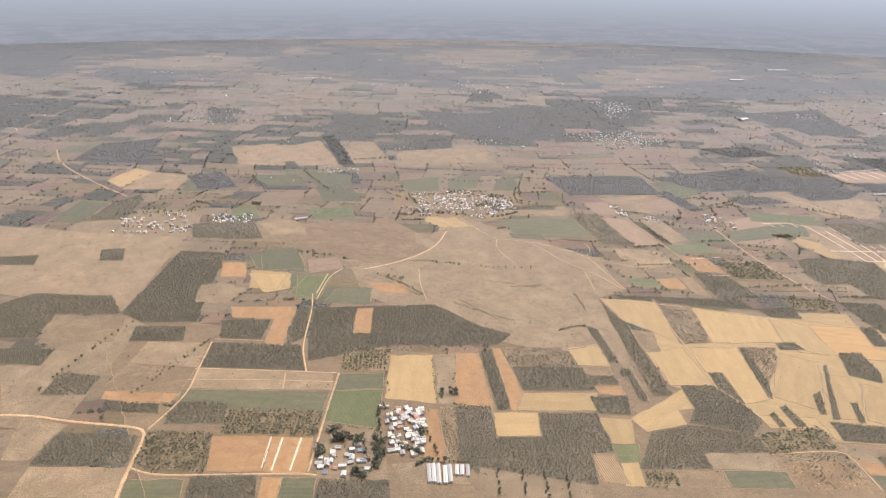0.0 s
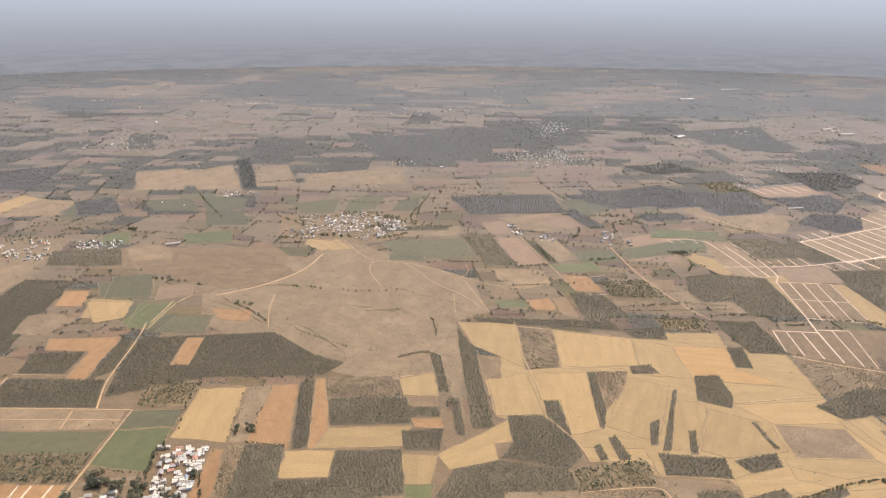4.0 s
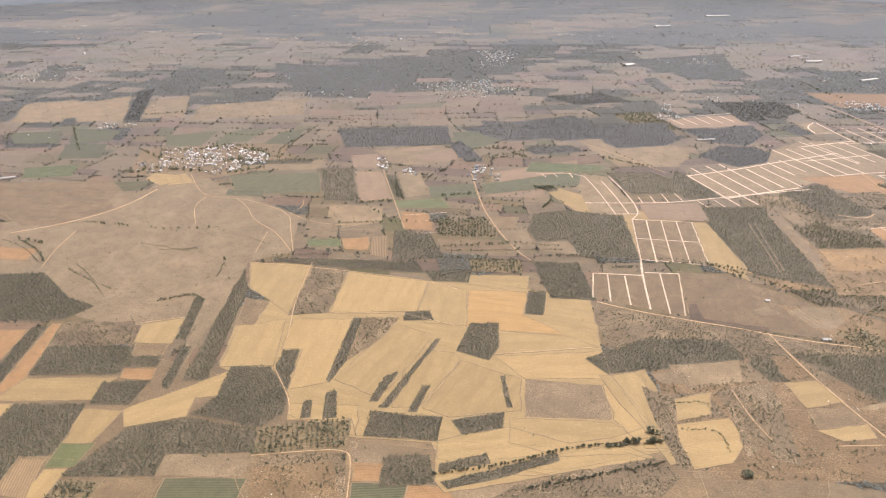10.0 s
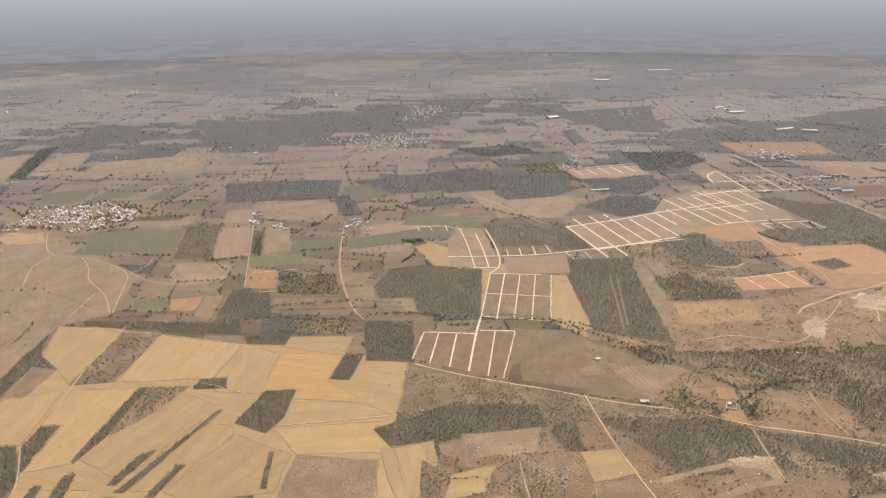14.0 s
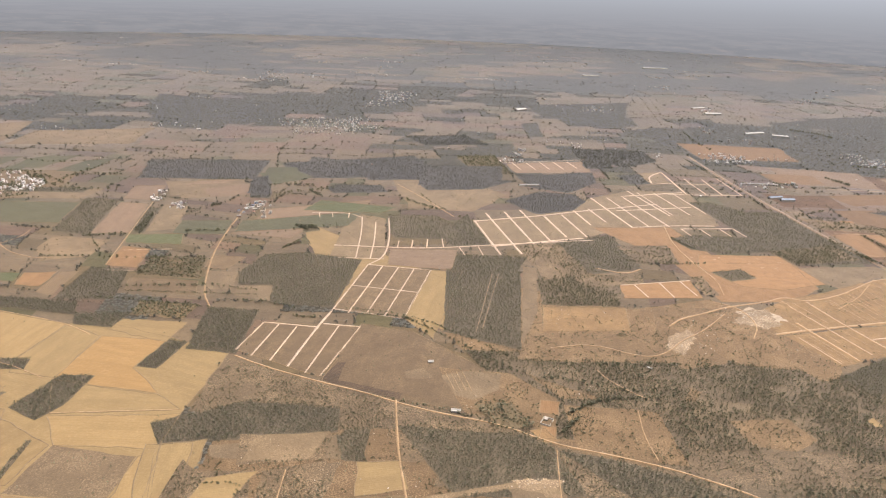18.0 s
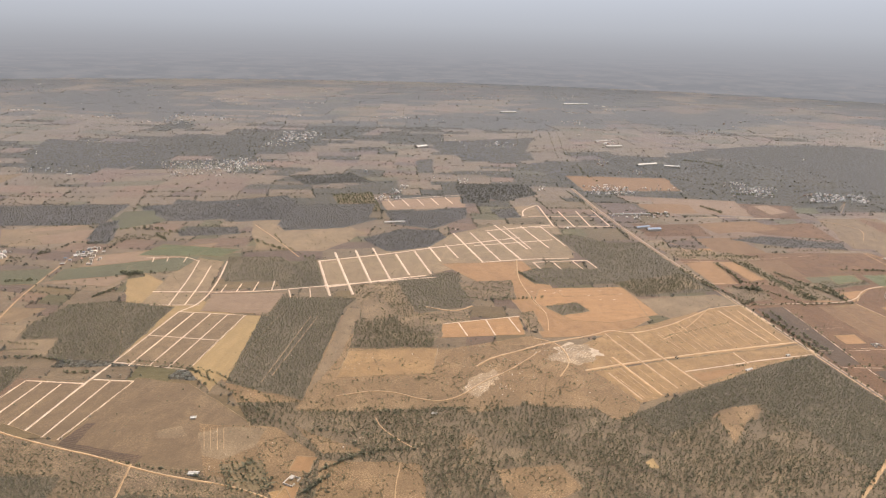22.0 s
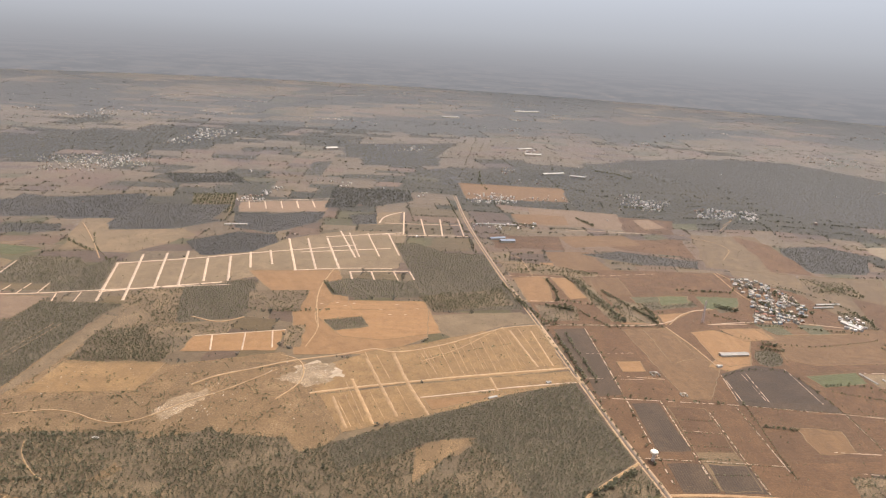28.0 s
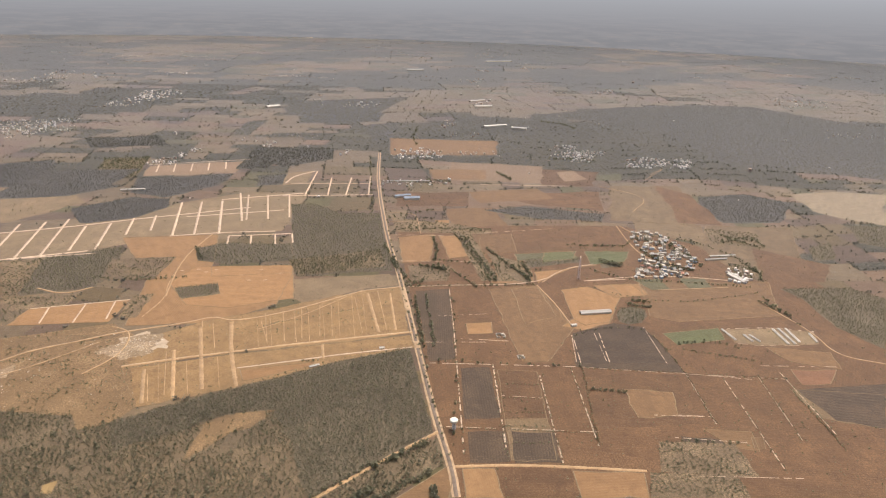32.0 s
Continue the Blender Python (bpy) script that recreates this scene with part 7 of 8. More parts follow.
shed(5, 1.7, "grey", 653.4, 589.0, 678.6, 592.7)
shed(1.3, 0.9, "white", 758.1, 564.3, 761.8, 547.2)
shed(1.3, 0.9, "white", 771.4, 555.4, 773.6, 544.9)
shed(1.3, 0.9, "white", 775.9, 555.5, 779.2, 545.0)
shed(1.3, 0.9, "white", 798.5, 565.1, 799.1, 541.9)
shed(1.3, 0.9, "white", 803.5, 566.2, 804.3, 542.0)
shed(1.3, 0.9, "white", 809.3, 566.3, 809.1, 544.7)
shed(8, 2.5, "white", 638.4, 1381.3, 682.8, 1401.6)
shed(8, 2.4, "blue", 502.1, 899.6, 520.8, 903.0)
shed(6, 2.2, "blue", 489.9, 908.0, 509.6, 914.7)
shed(4, 1.6, "white", -763.7, 722.5, -747.4, 730.9)
shed(6, 2.0, "white", 810.4, 673.5, 817.7, 654.4)
shed(10, 3, "white", 637.1, 1620.0, 675.5, 1624.7)
shed(8, 3, "white", 690.4, 1373.5, 718.3, 1365.1)
shed(8, 2.4, "white", 630.1, 1692.9, 666.4, 1719.0)
shed(2.4, 1.2, "white", 69.0, 374.7, 74.5, 374.4)
shed(1.8, 1.2, "white", 496.5, 529.4, 499.7, 530.3)
shed(1.6, 1.1, "white", 451.0, 503.2, 457.0, 506.3)
shed(2.2, 1.5, "white", 641.7, 567.3, 645.9, 568.3)
shed(4, 1.6, "white", 151.2, 917.4, 178.7, 923.0)
shed(14, 3, "white", 188.9, 1556.7, 212.0, 1574.5)
shed(12, 3, "white", 465.8, 2334.4, 520.4, 2345.1)
shed(12, 3, "white", 749.6, 2676.8, 846.8, 2698.7)
shed(3, 1.4, "white", -182.5, 760.7, -166.0, 771.5)
shed(1.2, 0.9, "white", 823.8, 558.3, 822.6, 545.0)
shed(2.4, 1.2, "white", 809.9, 718.9, 837.2, 723.0)
shed(2.4, 1.2, "grey", 802.3, 709.7, 824.6, 713.5)
shed(1.8, 1.2, "white", 51.3, 432.8, 54.7, 433.2)
shed(1.6, 1.0, "white", 208.0, 439.8, 211.1, 438.8)
shed(3.4, 1.6, "grey", 533.7, 982.9, 480.7, 979.6)
shed(2.2, 1.4, "grey", -566.0, 224.8, -564.6, 207.1)
shed(2.2, 1.4, "white", -562.7, 224.9, -561.4, 207.2)
shed(2.2, 1.4, "grey", -559.4, 225.0, -558.1, 206.2)
shed(2.4, 1.5, "white", -554.6, 222.9, -553.8, 206.3)
shed(2.4, 1.5, "grey", -551.5, 224.1, -550.4, 207.4)
shed(2.2, 1.4, "white", -546.3, 224.2, -546.4, 214.6)
shed(2.2, 1.4, "white", -542.6, 224.3, -542.8, 214.7)
shed(2.0, 1.4, "grey", -538.9, 224.4, -538.7, 213.8)


def tower_tank(x, y):
    """The overhead water tank: a drum with a shallow dome on braced columns."""
    ob = empty("water_tower", (x, y, 0.0))
    for k in range(6):
        a = k * math.pi / 3
        bm = bmesh.new()
        bmesh.ops.create_cone(bm, cap_ends=True, segments=8, radius1=0.2, radius2=0.18, depth=4.6, matrix=Matrix.Translation((0.85 * math.cos(a), 0.85 * math.sin(a), 2.3)))
        part("column", bm, CONCRETE, ob)
    for z in (1.5, 3.0):
        bm = bmesh.new()
        for k in range(6):
            a = (k + 0.5) * math.pi / 3
            box(bm, (0.14, 0.86, 0.18), (0.74 * math.cos(a), 0.74 * math.sin(a), z), math.degrees(a))
        part("brace_ring", bm, CONCRETE, ob)
    bm = bmesh.new()
    rings = [(1.0, 4.5), (2.1, 5.3), (2.4, 5.9), (2.4, 6.6), (2.2, 6.85), (1.2, 7.25), (0.3, 7.4)]
    loops = [[bm.verts.new((r * math.cos(k * math.pi / 12), r * math.sin(k * math.pi / 12), z)) for k in range(24)] for r, z in rings]
    for a, b in zip(loops, loops[1:]):
        for k in range(24):
            bm.faces.new((a[k], a[(k + 1) % 24], b[(k + 1) % 24], b[k]))
    bm.faces.new(loops[0][::-1])
    bm.faces.new(loops[-1])
    drum = part("tank_drum", bm, plain("white_tank", (0.78, 0.68, 0.5), 0.8, 0.35, 0.5), ob, "whitewashed round concrete drum")
    bm = bmesh.new()
    for k in range(14):
        box(bm, (0.4, 0.03, 0.03), (0, -2.52, 0.3 + k * 0.46))
    for sx in (-0.2, 0.2):
        box(bm, (0.04, 0.04, 6.8), (sx, -2.52, 0))
    part("ladder", bm, ROOF_METAL, drum)
    bm = bmesh.new()
    bmesh.ops.create_cone(bm, cap_ends=True, segments=8, radius1=0.16, radius2=0.16, depth=4.6, matrix=Matrix.Translation((0, 0, 2.3)))
    part("riser_pipe", bm, ROOF_METAL, ob)
    return tagged(ob, "whitewashed overhead water tower on columns beside the road", "water tower")


tower_tank(545.9, 435.8)


def lattice_mast(x, y, height):
    """A slim four-legged lattice mast with cross braces, a small platform and a whip aerial."""
    ob = empty("lattice_mast", (x, y, 0.0))
    steel = plain("painted_steel", (0.6, 0.5, 0.44), 0.6, 0.3, 0.8)

    def bar(bm, a, b, r):
        d = Vector(b) - Vector(a)
        m = Matrix.Translation((Vector(a) + Vector(b)) / 2) @ d.to_track_quat("Z", "Y").to_matrix().to_4x4()
        bmesh.ops.create_cone(bm, cap_ends=True, segments=5, radius1=r, radius2=r, depth=d.length, matrix=m)

    def corner(k, z):
        w = 1.0 - 0.72 * z / height
        return ((1, 1), (-1, 1), (-1, -1), (1, -1))[k][0] * w, ((1, 1), (-1, 1), (-1, -1), (1, -1))[k][1] * w, z

    for k in range(4):
        bm = bmesh.new()
        bar(bm, corner(k, 0.0), corner(k, height), 0.13)
        part("leg", bm, steel, ob)
    for s in range(9):
        bm = bmesh.new()
        low, top = height * s / 9, height * (s + 1) / 9
        for k in range(4):
            bar(bm, corner(k, low), corner((k + 1) % 4, top), 0.06)
            bar(bm, corner(k, top), corner((k + 1) % 4, top), 0.06)
        part("brace", bm, steel, ob)
    deck = part("platform", box(bmesh.new(), (1.5, 1.5, 0.12), (0, 0, height)), steel, ob)
    for sx, sy in ((0.6, 0), (-0.6, 0), (0, 0.6)):
        part("aerial_panel", box(bmesh.new(), (0.25, 0.25, 1.2), (sx, sy, height + 0.12)), WALLS[0], deck)
    bm = bmesh.new()
    bar(bm, (0, 0, height + 0.12), (0, 0, height + 2.2), 0.05)
    part("aerial", bm, steel, deck)
    return tagged(ob, "slim steel lattice mast beside the village road", "mast")


lattice_mast(666.9, 659.5, 20.7)


def walled_yard(x, y, turn, length, width):
    """A small plot closed by a whitewashed wall with a gate gap."""
    ob = empty("walled_yard", (x, y, 0.0), turn)
    for sx, sy, ax, ay in ((length, 0.3, 0, width / 2), (length * 0.36, 0.3, -length * 0.32, -width / 2), (length * 0.36, 0.3, length * 0.32, -width / 2), (0.3, width - 0.3, length / 2 - 0.15, 0), (0.3, width - 0.3, 0.15 - length / 2, 0)):
        wall = part("wall", box(bmesh.new(), (sx, sy, 1.0), (ax, ay, 0)), WALLS[0], ob)
        part("coping", box(bmesh.new(), (sx + 0.08, sy + 0.08, 0.08), (ax, ay, 1.002)), ROOF_CONCRETE, wall)
    hut = part("pump_room", box(bmesh.new(), (length * 0.3, width * 0.3, 1.2), (length * 0.25, width * 0.22, 0)), WALLS[1], ob)
    part("roof", box(bmesh.new(), (length * 0.34, width * 0.34, 0.1), (length * 0.25, width * 0.22, 1.202)), ROOF_CONCRETE, hut)
    return tagged(ob, "small yard behind a whitewashed wall in a bare field", "yard")


walled_yard(128.2, 368.1, 64, 8.1, 6.0)
walled_yard(585.3, 550.5, 8, 6.4, 5.6)
walled_yard(596.4, 519.0, 8, 4.6, 4.0)


# ---- single trees ----
def tree_kind(seed):
    """A broad tree: tapered trunk, limbs, and a crown of many small clumps."""
    rng = np.random.default_rng(seed)
    ob = empty("tree", (0, 0, 0))
    bm = bmesh.new()
    bmesh.ops.create_cone(bm, cap_ends=False, segments=7, radius1=0.16, radius2=0.08, depth=1.1, matrix=Matrix.Translation((0, 0, 0.5)))
    for k in range(4):
        a = k * 1.57 + rng.uniform(-0.4, 0.4)
        tilt = Matrix.Rotation(a, 4, "Z") @ Matrix.Rotation(radians(rng.uniform(30, 50)), 4, "Y")
        bmesh.ops.create_cone(bm, cap_ends=False, segments=5, radius1=0.06, radius2=0.025, depth=1.1, matrix=Matrix.Translation((0, 0, 0.95)) @ tilt @ Matrix.Translation((0, 0, 0.5)))
    part("trunk", bm, BARK, ob)
    bm = bmesh.new()
    for k in range(90):
        d = rng.normal(0, 1, 3)
        d /= np.linalg.norm(d)
        r = rng.uniform(0.25, 1.0) ** 0.5
        at = Vector((d[0] * r * 0.95, d[1] * r * 0.95, 1.75 + d[2] * r * 0.75))
        size = rng.uniform(0.2, 0.42)
        turn = Euler(rng.uniform(0, 6.283, 3)).to_matrix()
        ring = [bm.verts.new(at + turn @ Vector((math.cos(a) * size * rng.uniform(0.6, 1.2), math.sin(a) * size * rng.uniform(0.6, 1.2), rng.uniform(-0.2, 0.2) * size))) for a in (0, 1.57, 3.14, 4.71)]
        bm.faces.new(ring)
    part("crown", bm, LEAF_TREE, ob)
    return tagged(ob, "broad dark green tree at a field edge", "tree", "field trees")


TREES = [tree_kind(200 + k) for k in range(6)]
tree_count = [0]


rest_trees = []


def put_tree(x, y, size):
    k = tree_count[0]
    tree_count[0] += 1
    if k >= 295:
        rest_trees.append((x, y, 0.0, size * 2.4))
        return
    m = pose(x, y, 0.0, 0, 0, RNG.uniform(0, 360)) @ Matrix.Scale(size, 4)
    if k < len(TREES):
        TREES[k].matrix_basis = m
    else:
        ob = copy_thing(TREES[int(RNG.integers(0, len(TREES)))], pose(0, 0, 0))
        ob.matrix_basis = m


def tree_row(count, size, *numbers):
    line = smooth_line(np.array(numbers, float).reshape(-1, 2), 0.5)
    for k in range(count):
        x, y = line[min(len(line) - 1, int((k + RNG.uniform(0, 0.9)) / count * len(line)))]
        put_tree(x + RNG.normal(0, 0.5), y + RNG.normal(0, 0.5), size * RNG.uniform(0.7, 1.25))


tree_row(9, 1.3, -608.3, 292.8, -602.1, 256.5)
tree_row(7, 1.2, -569.4, 263.6, -558.6, 233.9)
tree_row(6, 1.6, -632.9, 252.7, -614.6, 250.1)
tree_row(3, 2.3, -635.3, 251.4, -628.1, 249.7)
tree_row(1, 2.2, -617.2, 245.2, -616.4, 245.2)
tree_row(2, 2.6, -645.0, 236.4, -639.8, 228.7)
tree_row(6, 2.3, -605.3, 250.3, -602.5, 232.9, -603.4, 221.8)
tree_row(2, 2.4, -616.9, 215.2, -612.7, 213.2)
tree_row(1, 2.2, -546.7, 313.0, -546.1, 312.2)
tree_row(1, 1.8, -604.0, 290.8, -603.6, 290.8)
tree_row(2, 1.9, -572.7, 262.2, -570.6, 257.3)
tree_row(2, 1.8, -574.7, 239.2, -572.9, 235.8)
tree_row(3, 1.6, -557.3, 316.5, -557.0, 305.2)
tree_row(5, 1.6, -569.8, 229.1, -553.0, 229.5)
tree_row(75, 0.75, -214.9, 231.7, -165.9, 241.7, -139.3, 253.9, -95.6, 260.3)
tree_row(10, 1.3, -101.3, 260.2, -80.5, 260.7)
tree_row(60, 0.7, -163.1, 222.1, -123.9, 232.5, -82.0, 244.4)
tree_row(16, 1.0, -855.5, 419.0, -872.3, 350.8, -879.6, 295.1)
tree_row(16, 0.9, -770.2, 390.6, -788.5, 336.6, -805.3, 298.3)
tree_row(8, 0.8, -609.7, 373.3, -599.4, 307.4)
tree_row(9, 0.9, -518.3, 222.6, -518.3, 195.3)
tree_row(9, 0.9, -500.9, 220.4, -501.6, 195.9)
tree_row(9, 0.9, -485.7, 218.1, -486.7, 196.4)
tree_row(9, 0.9, -471.3, 215.8, -471.8, 196.9)
tree_row(16, 0.9, 492.7, 746.2, 503.6, 686.4, 521.1, 581.8, 530.0, 512.7)
tree_row(16, 1.0, 565.4, 766.1, 578.7, 703.2, 587.5, 649.8)
tree_row(12, 0.9, 532.0, 512.8, 586.5, 509.2, 637.0, 507.0)
tree_row(8, 1.2, 609.8, 690.0, 622.8, 650.9)
tree_row(13, 0.42, 572.5, 484.7, 605.9, 483.8)
tree_row(13, 0.42, 572.9, 468.3, 603.2, 467.5)
tree_row(13, 0.42, 573.2, 453.1, 602.5, 452.2)
tree_row(13, 0.42, 573.4, 438.8, 601.8, 438.0)
tree_row(12, 0.42, 573.4, 422.9, 600.8, 422.6)
tree_row(14, 0.8, 634.6, 478.9, 659.5, 475.3)
tree_row(14, 0.9, 544.2, 415.1, 551.5, 513.1, 551.6, 625.0)
tree_row(50, 0.7, -22.9, 512.4, 32.4, 506.3, 79.2, 472.2, 108.9, 449.1)
tree_row(8, 1.0, 42.5, 497.2, 48.9, 479.1, 45.7, 470.0)
tree_row(14, 0.9, -325.3, 593.4, -275.2, 595.5, -225.0, 599.2)
tree_row(50, 0.6, -212.8, 525.7, -156.7, 527.3, -100.2, 530.2)
tree_row(50, 0.6, -234.4, 512.0, -178.9, 508.0, -124.5, 501.4)
tree_row(12, 0.9, -149.6, 671.1, -53.0, 726.8)
tree_row(6, 1.5, -590.2, 244.1, -571.7, 238.5)
tree_row(5, 1.5, -616.1, 256.0, -603.4, 213.8)
tree_row(8, 1.6, 749.9, 765.1, 792.6, 741.8)
tree_row(10, 1.5, 731.9, 694.2, 779.0, 681.9)
tree_row(8, 1.3, -593.8, 805.5, -470.8, 820.1)
tree_row(5, 0.8, 444.7, 511.3, 456.3, 511.5)
tree_row(2, 2.0, -41.5, 235.0, -40.2, 234.2)
tree_row(4, 1.7, -85.0, 270.6, -80.5, 265.9)
tree_row(40, 0.41, 575.6, 509.7, 574.7, 405.7)
tree_row(40, 0.41, 605.9, 495.6, 604.6, 403.6)
tree_row(40, 0.38, 629.1, 506.9, 628.0, 420.8)
tree_row(40, 0.38, 730.1, 494.0, 725.3, 397.4)
tree_row(40, 0.38, 706.2, 497.2, 704.2, 440.1)
tree_row(48, 0.41, 636.7, 505.5, 776.2, 493.2)
tree_row(48, 0.38, 535.0, 437.3, 630.9, 432.8)
tree_row(40, 0.45, 769.8, 480.7, 769.6, 416.9)
tree_row(8, 0.8, 673.7, 426.3, 716.2, 421.5)
tree_row(12, 0.9, 817.9, 632.5, 824.4, 569.5)
tree_row(50, 0.42, 549.4, 634.2, 550.9, 545.5, 550.6, 405.6)
tree_row(40, 0.4, 772.7, 501.8, 772.1, 432.5)
tree_row(40, 0.4, 755.1, 497.9, 748.8, 427.0)
tree_row(50, 0.4, 637.0, 507.0, 628.0, 420.8)
tree_row(30, 0.6, 639.8, 549.1, 658.1, 563.9, 698.4, 566.7, 704.3, 531.7, 705.6, 500.8)
tree_row(40, 0.8, 512.9, 637.9, 626.9, 644.9)
tree_row(30, 1.0, 557.1, 783.4, 574.2, 717.8, 587.5, 649.8)
tree_row(30, 1.0, 508.6, 790.4, 600.0, 788.9)
tree_row(24, 1.0, 532.6, 701.5, 585.7, 689.2, 637.1, 677.2)
tree_row(40, 0.8, 727.9, 739.3, 758.3, 783.1, 816.9, 759.3, 842.9, 698.0)
tree_row(40, 0.8, 684.9, 678.8, 715.5, 656.3, 756.1, 655.0, 818.4, 644.5)
tree_row(30, 0.8, 746.5, 724.3, 759.4, 695.2, 781.8, 682.0)
tree_row(30, 0.6, 687.9, 628.9, 739.5, 607.9, 817.9, 632.5)
tree_row(40, 0.7, 492.7, 746.2, 513.9, 602.0, 531.8, 477.5, 543.7, 400.9)
tree_row(24, 0.7, 469.1, 984.6, 491.8, 763.0, 501.0, 686.3)
tree_row(30, 0.7, 472.5, 990.6, 541.2, 974.9)
tree_row(24, 0.6, 716.8, 531.9, 763.9, 516.8)
tree_row(36, 0.7, 17.7, 387.6, 54.9, 378.9, 93.2, 365.0, 128.4, 346.4)
tree_row(40, 0.8, 26.5, 501.3, 51.4, 482.2, 82.8, 453.7, 116.6, 422.1)
tree_row(24, 1.3, 535.8, 764.8, 541.2, 732.0, 538.0, 698.8)
tree_row(16, 1.1, 522.0, 687.0, 548.2, 677.0)
tree_row(30, 1.3, 568.3, 766.2, 581.4, 703.3, 592.5, 650.0)
tree_row(30, 1.3, 589.4, 733.9, 607.1, 689.9, 623.2, 653.4)
tree_row(14, 1.3, 620.5, 690.4, 624.6, 663.6)
tree_row(14, 0.9, 671.6, 746.8, 729.7, 745.8)
tree_row(10, 0.8, 662.5, 814.5, 718.1, 821.0)
tree_row(20, 1.0, 846.2, 786.8, 859.7, 761.0, 873.2, 744.9)
tree_row(16, 1.0, 820.5, 697.3, 841.9, 684.0, 834.7, 657.4)
tree_row(12, 1.2, 809.8, 615.2, 825.5, 589.1)
tree_row(14, 1.0, 696.4, 606.8, 713.9, 601.9)
tree_row(14, 0.55, -598.3, 583.7, -555.6, 605.7, -512.8, 581.9, -467.6, 603.9)
tree_row(10, 0.6, -593.3, 587.1, -579.3, 591.2, -560.7, 584.1)
tree_row(30, 0.4, -508.5, 537.1, -478.0, 527.5, -450.9, 517.9)
tree_row(26, 0.5, -541.9, 485.6, -522.5, 467.3, -497.6, 436.2)
tree_row(26, 0.5, -651.4, 544.3, -615.9, 526.3, -583.6, 493.6)
tree_row(16, 0.5, -444.5, 572.9, -406.4, 552.3, -375.8, 532.3)
tree_row(12, 0.8, -39.6, 237.4, -37.0, 235.8)
tree_row(9, 1.0, -112.2, 256.1, -102.5, 257.5)
tree_row(9, 1.0, -89.9, 259.6, -80.6, 261.5)
tree_row(18, 0.5, -60.6, 297.2, -41.1, 301.0, -42.0, 289.5)
tree_row(26, 0.5, -66.0, 272.3, -41.6, 273.4, -43.3, 253.4)
tree_row(14, 0.9, -808.3, 287.4, -782.5, 286.0, -765.4, 285.1)
tree_row(20, 0.6, -802.3, 321.2, -783.8, 364.5, -762.8, 404.3)
tree_row(16, 0.7, -743.0, 265.6, -720.8, 269.4, -694.2, 273.4)
tree_row(16, 0.9, 686.0, 743.8, 730.7, 744.0)
tree_row(10, 1.6, 696.3, 701.8, 715.0, 690.6)
tree_row(18, 1.3, 766.9, 755.1, 785.8, 728.4, 791.5, 692.8)
tree_row(16, 1.3, 744.6, 736.6, 756.2, 700.5, 776.0, 682.2)
tree_row(14, 1.4, 839.5, 760.1, 877.7, 774.7, 878.3, 745.5)
tree_row(10, 1.3, 834.9, 700.4, 841.9, 679.1)
tree_row(14, 0.9, 715.3, 540.4, 746.6, 544.7, 759.3, 533.4)
tree_row(8, 1.0, 702.7, 614.1, 716.8, 611.0)
tree_row(7, 2.0, -636.9, 247.1, -625.0, 254.2)
tree_row(5, 1.7, -640.0, 258.9, -632.6, 263.1)
tree_row(4, 1.7, -621.0, 245.7, -614.8, 248.7)
tree_row(9, 2.0, -606.0, 256.0, -599.7, 237.1, -600.7, 221.6)
tree_row(8, 2.0, -600.3, 251.5, -597.7, 233.1, -602.6, 217.9)
tree_row(4, 2.2, -645.2, 240.1, -639.5, 234.0)
tree_row(6, 2.1, -618.7, 215.5, -608.9, 211.7)
tree_row(2, 1.5, -603.9, 291.7, -601.8, 288.0)
tree_row(6, 1.4, -571.5, 262.8, -572.2, 246.7)
tree_row(4, 1.5, -576.6, 238.6, -571.6, 236.5)
tree_row(5, 1.6, -574.0, 224.8, -568.7, 229.5)
tree_row(3, 1.9, -549.8, 313.7, -544.1, 309.6)
tree_row(2, 1.2, -558.6, 313.9, -558.2, 308.6)
tree_row(8, 0.6, -567.3, 362.2, -561.1, 297.0)
tree_row(5, 0.6, -547.3, 346.3, -545.6, 320.4)
tree_row(20, 0.6, -604.4, 262.5, -606.7, 360.0)
tree_row(16, 0.55, -639.4, 267.7, -604.4, 262.5)
tree_row(26, 0.5, -547.9, 298.0, -519.2, 293.5)
tree_row(14, 0.5, -553.4, 228.2, -535.1, 228.7)
tree_row(24, 0.45, 383.0, 547.4, 497.0, 576.6)
tree_row(30, 0.45, 403.4, 561.5, 480.5, 596.5)
tree_row(40, 0.4, 364.5, 452.6, 411.8, 480.6, 470.2, 516.8, 516.9, 531.5)
tree_row(26, 1.2, 519.7, 621.4, 527.5, 532.0)
tree_row(22, 1.1, 529.1, 622.0, 535.9, 532.4)
tree_row(5, 1.8, 536.2, 684.7, 547.9, 674.3)
tree_row(6, 1.4, 511.6, 639.0, 528.1, 649.0)
tree_row(14, 0.9, 553.3, 674.7, 574.2, 637.0)
tree_row(8, 0.9, 528.0, 523.6, 534.0, 459.2)
tree_row(9, 1.1, -590.1, 587.7, -563.2, 583.4, -534.7, 579.1)
tree_row(8, 1.0, -518.9, 576.2, -499.4, 570.4, -436.4, 578.7)
tree_row(6, 1.2, -631.5, 545.8, -599.7, 532.4)
tree_row(16, 0.7, -484.2, 520.4, -447.2, 526.0)
tree_row(14, 0.8, -549.9, 480.3, -511.0, 452.9, -492.5, 442.6)
tree_row(26, 0.8, -445.3, 423.1, -420.0, 436.2, -407.5, 423.5)
tree_row(12, 0.7, -415.2, 505.8, -410.4, 470.3)
tree_row(14, 0.6, -324.4, 590.8, -288.3, 595.9)
tree_row(22, 0.6, -373.2, 512.5, -319.1, 515.7)
tree_row(6, 1.0, -484.9, 706.2, -472.5, 712.6)
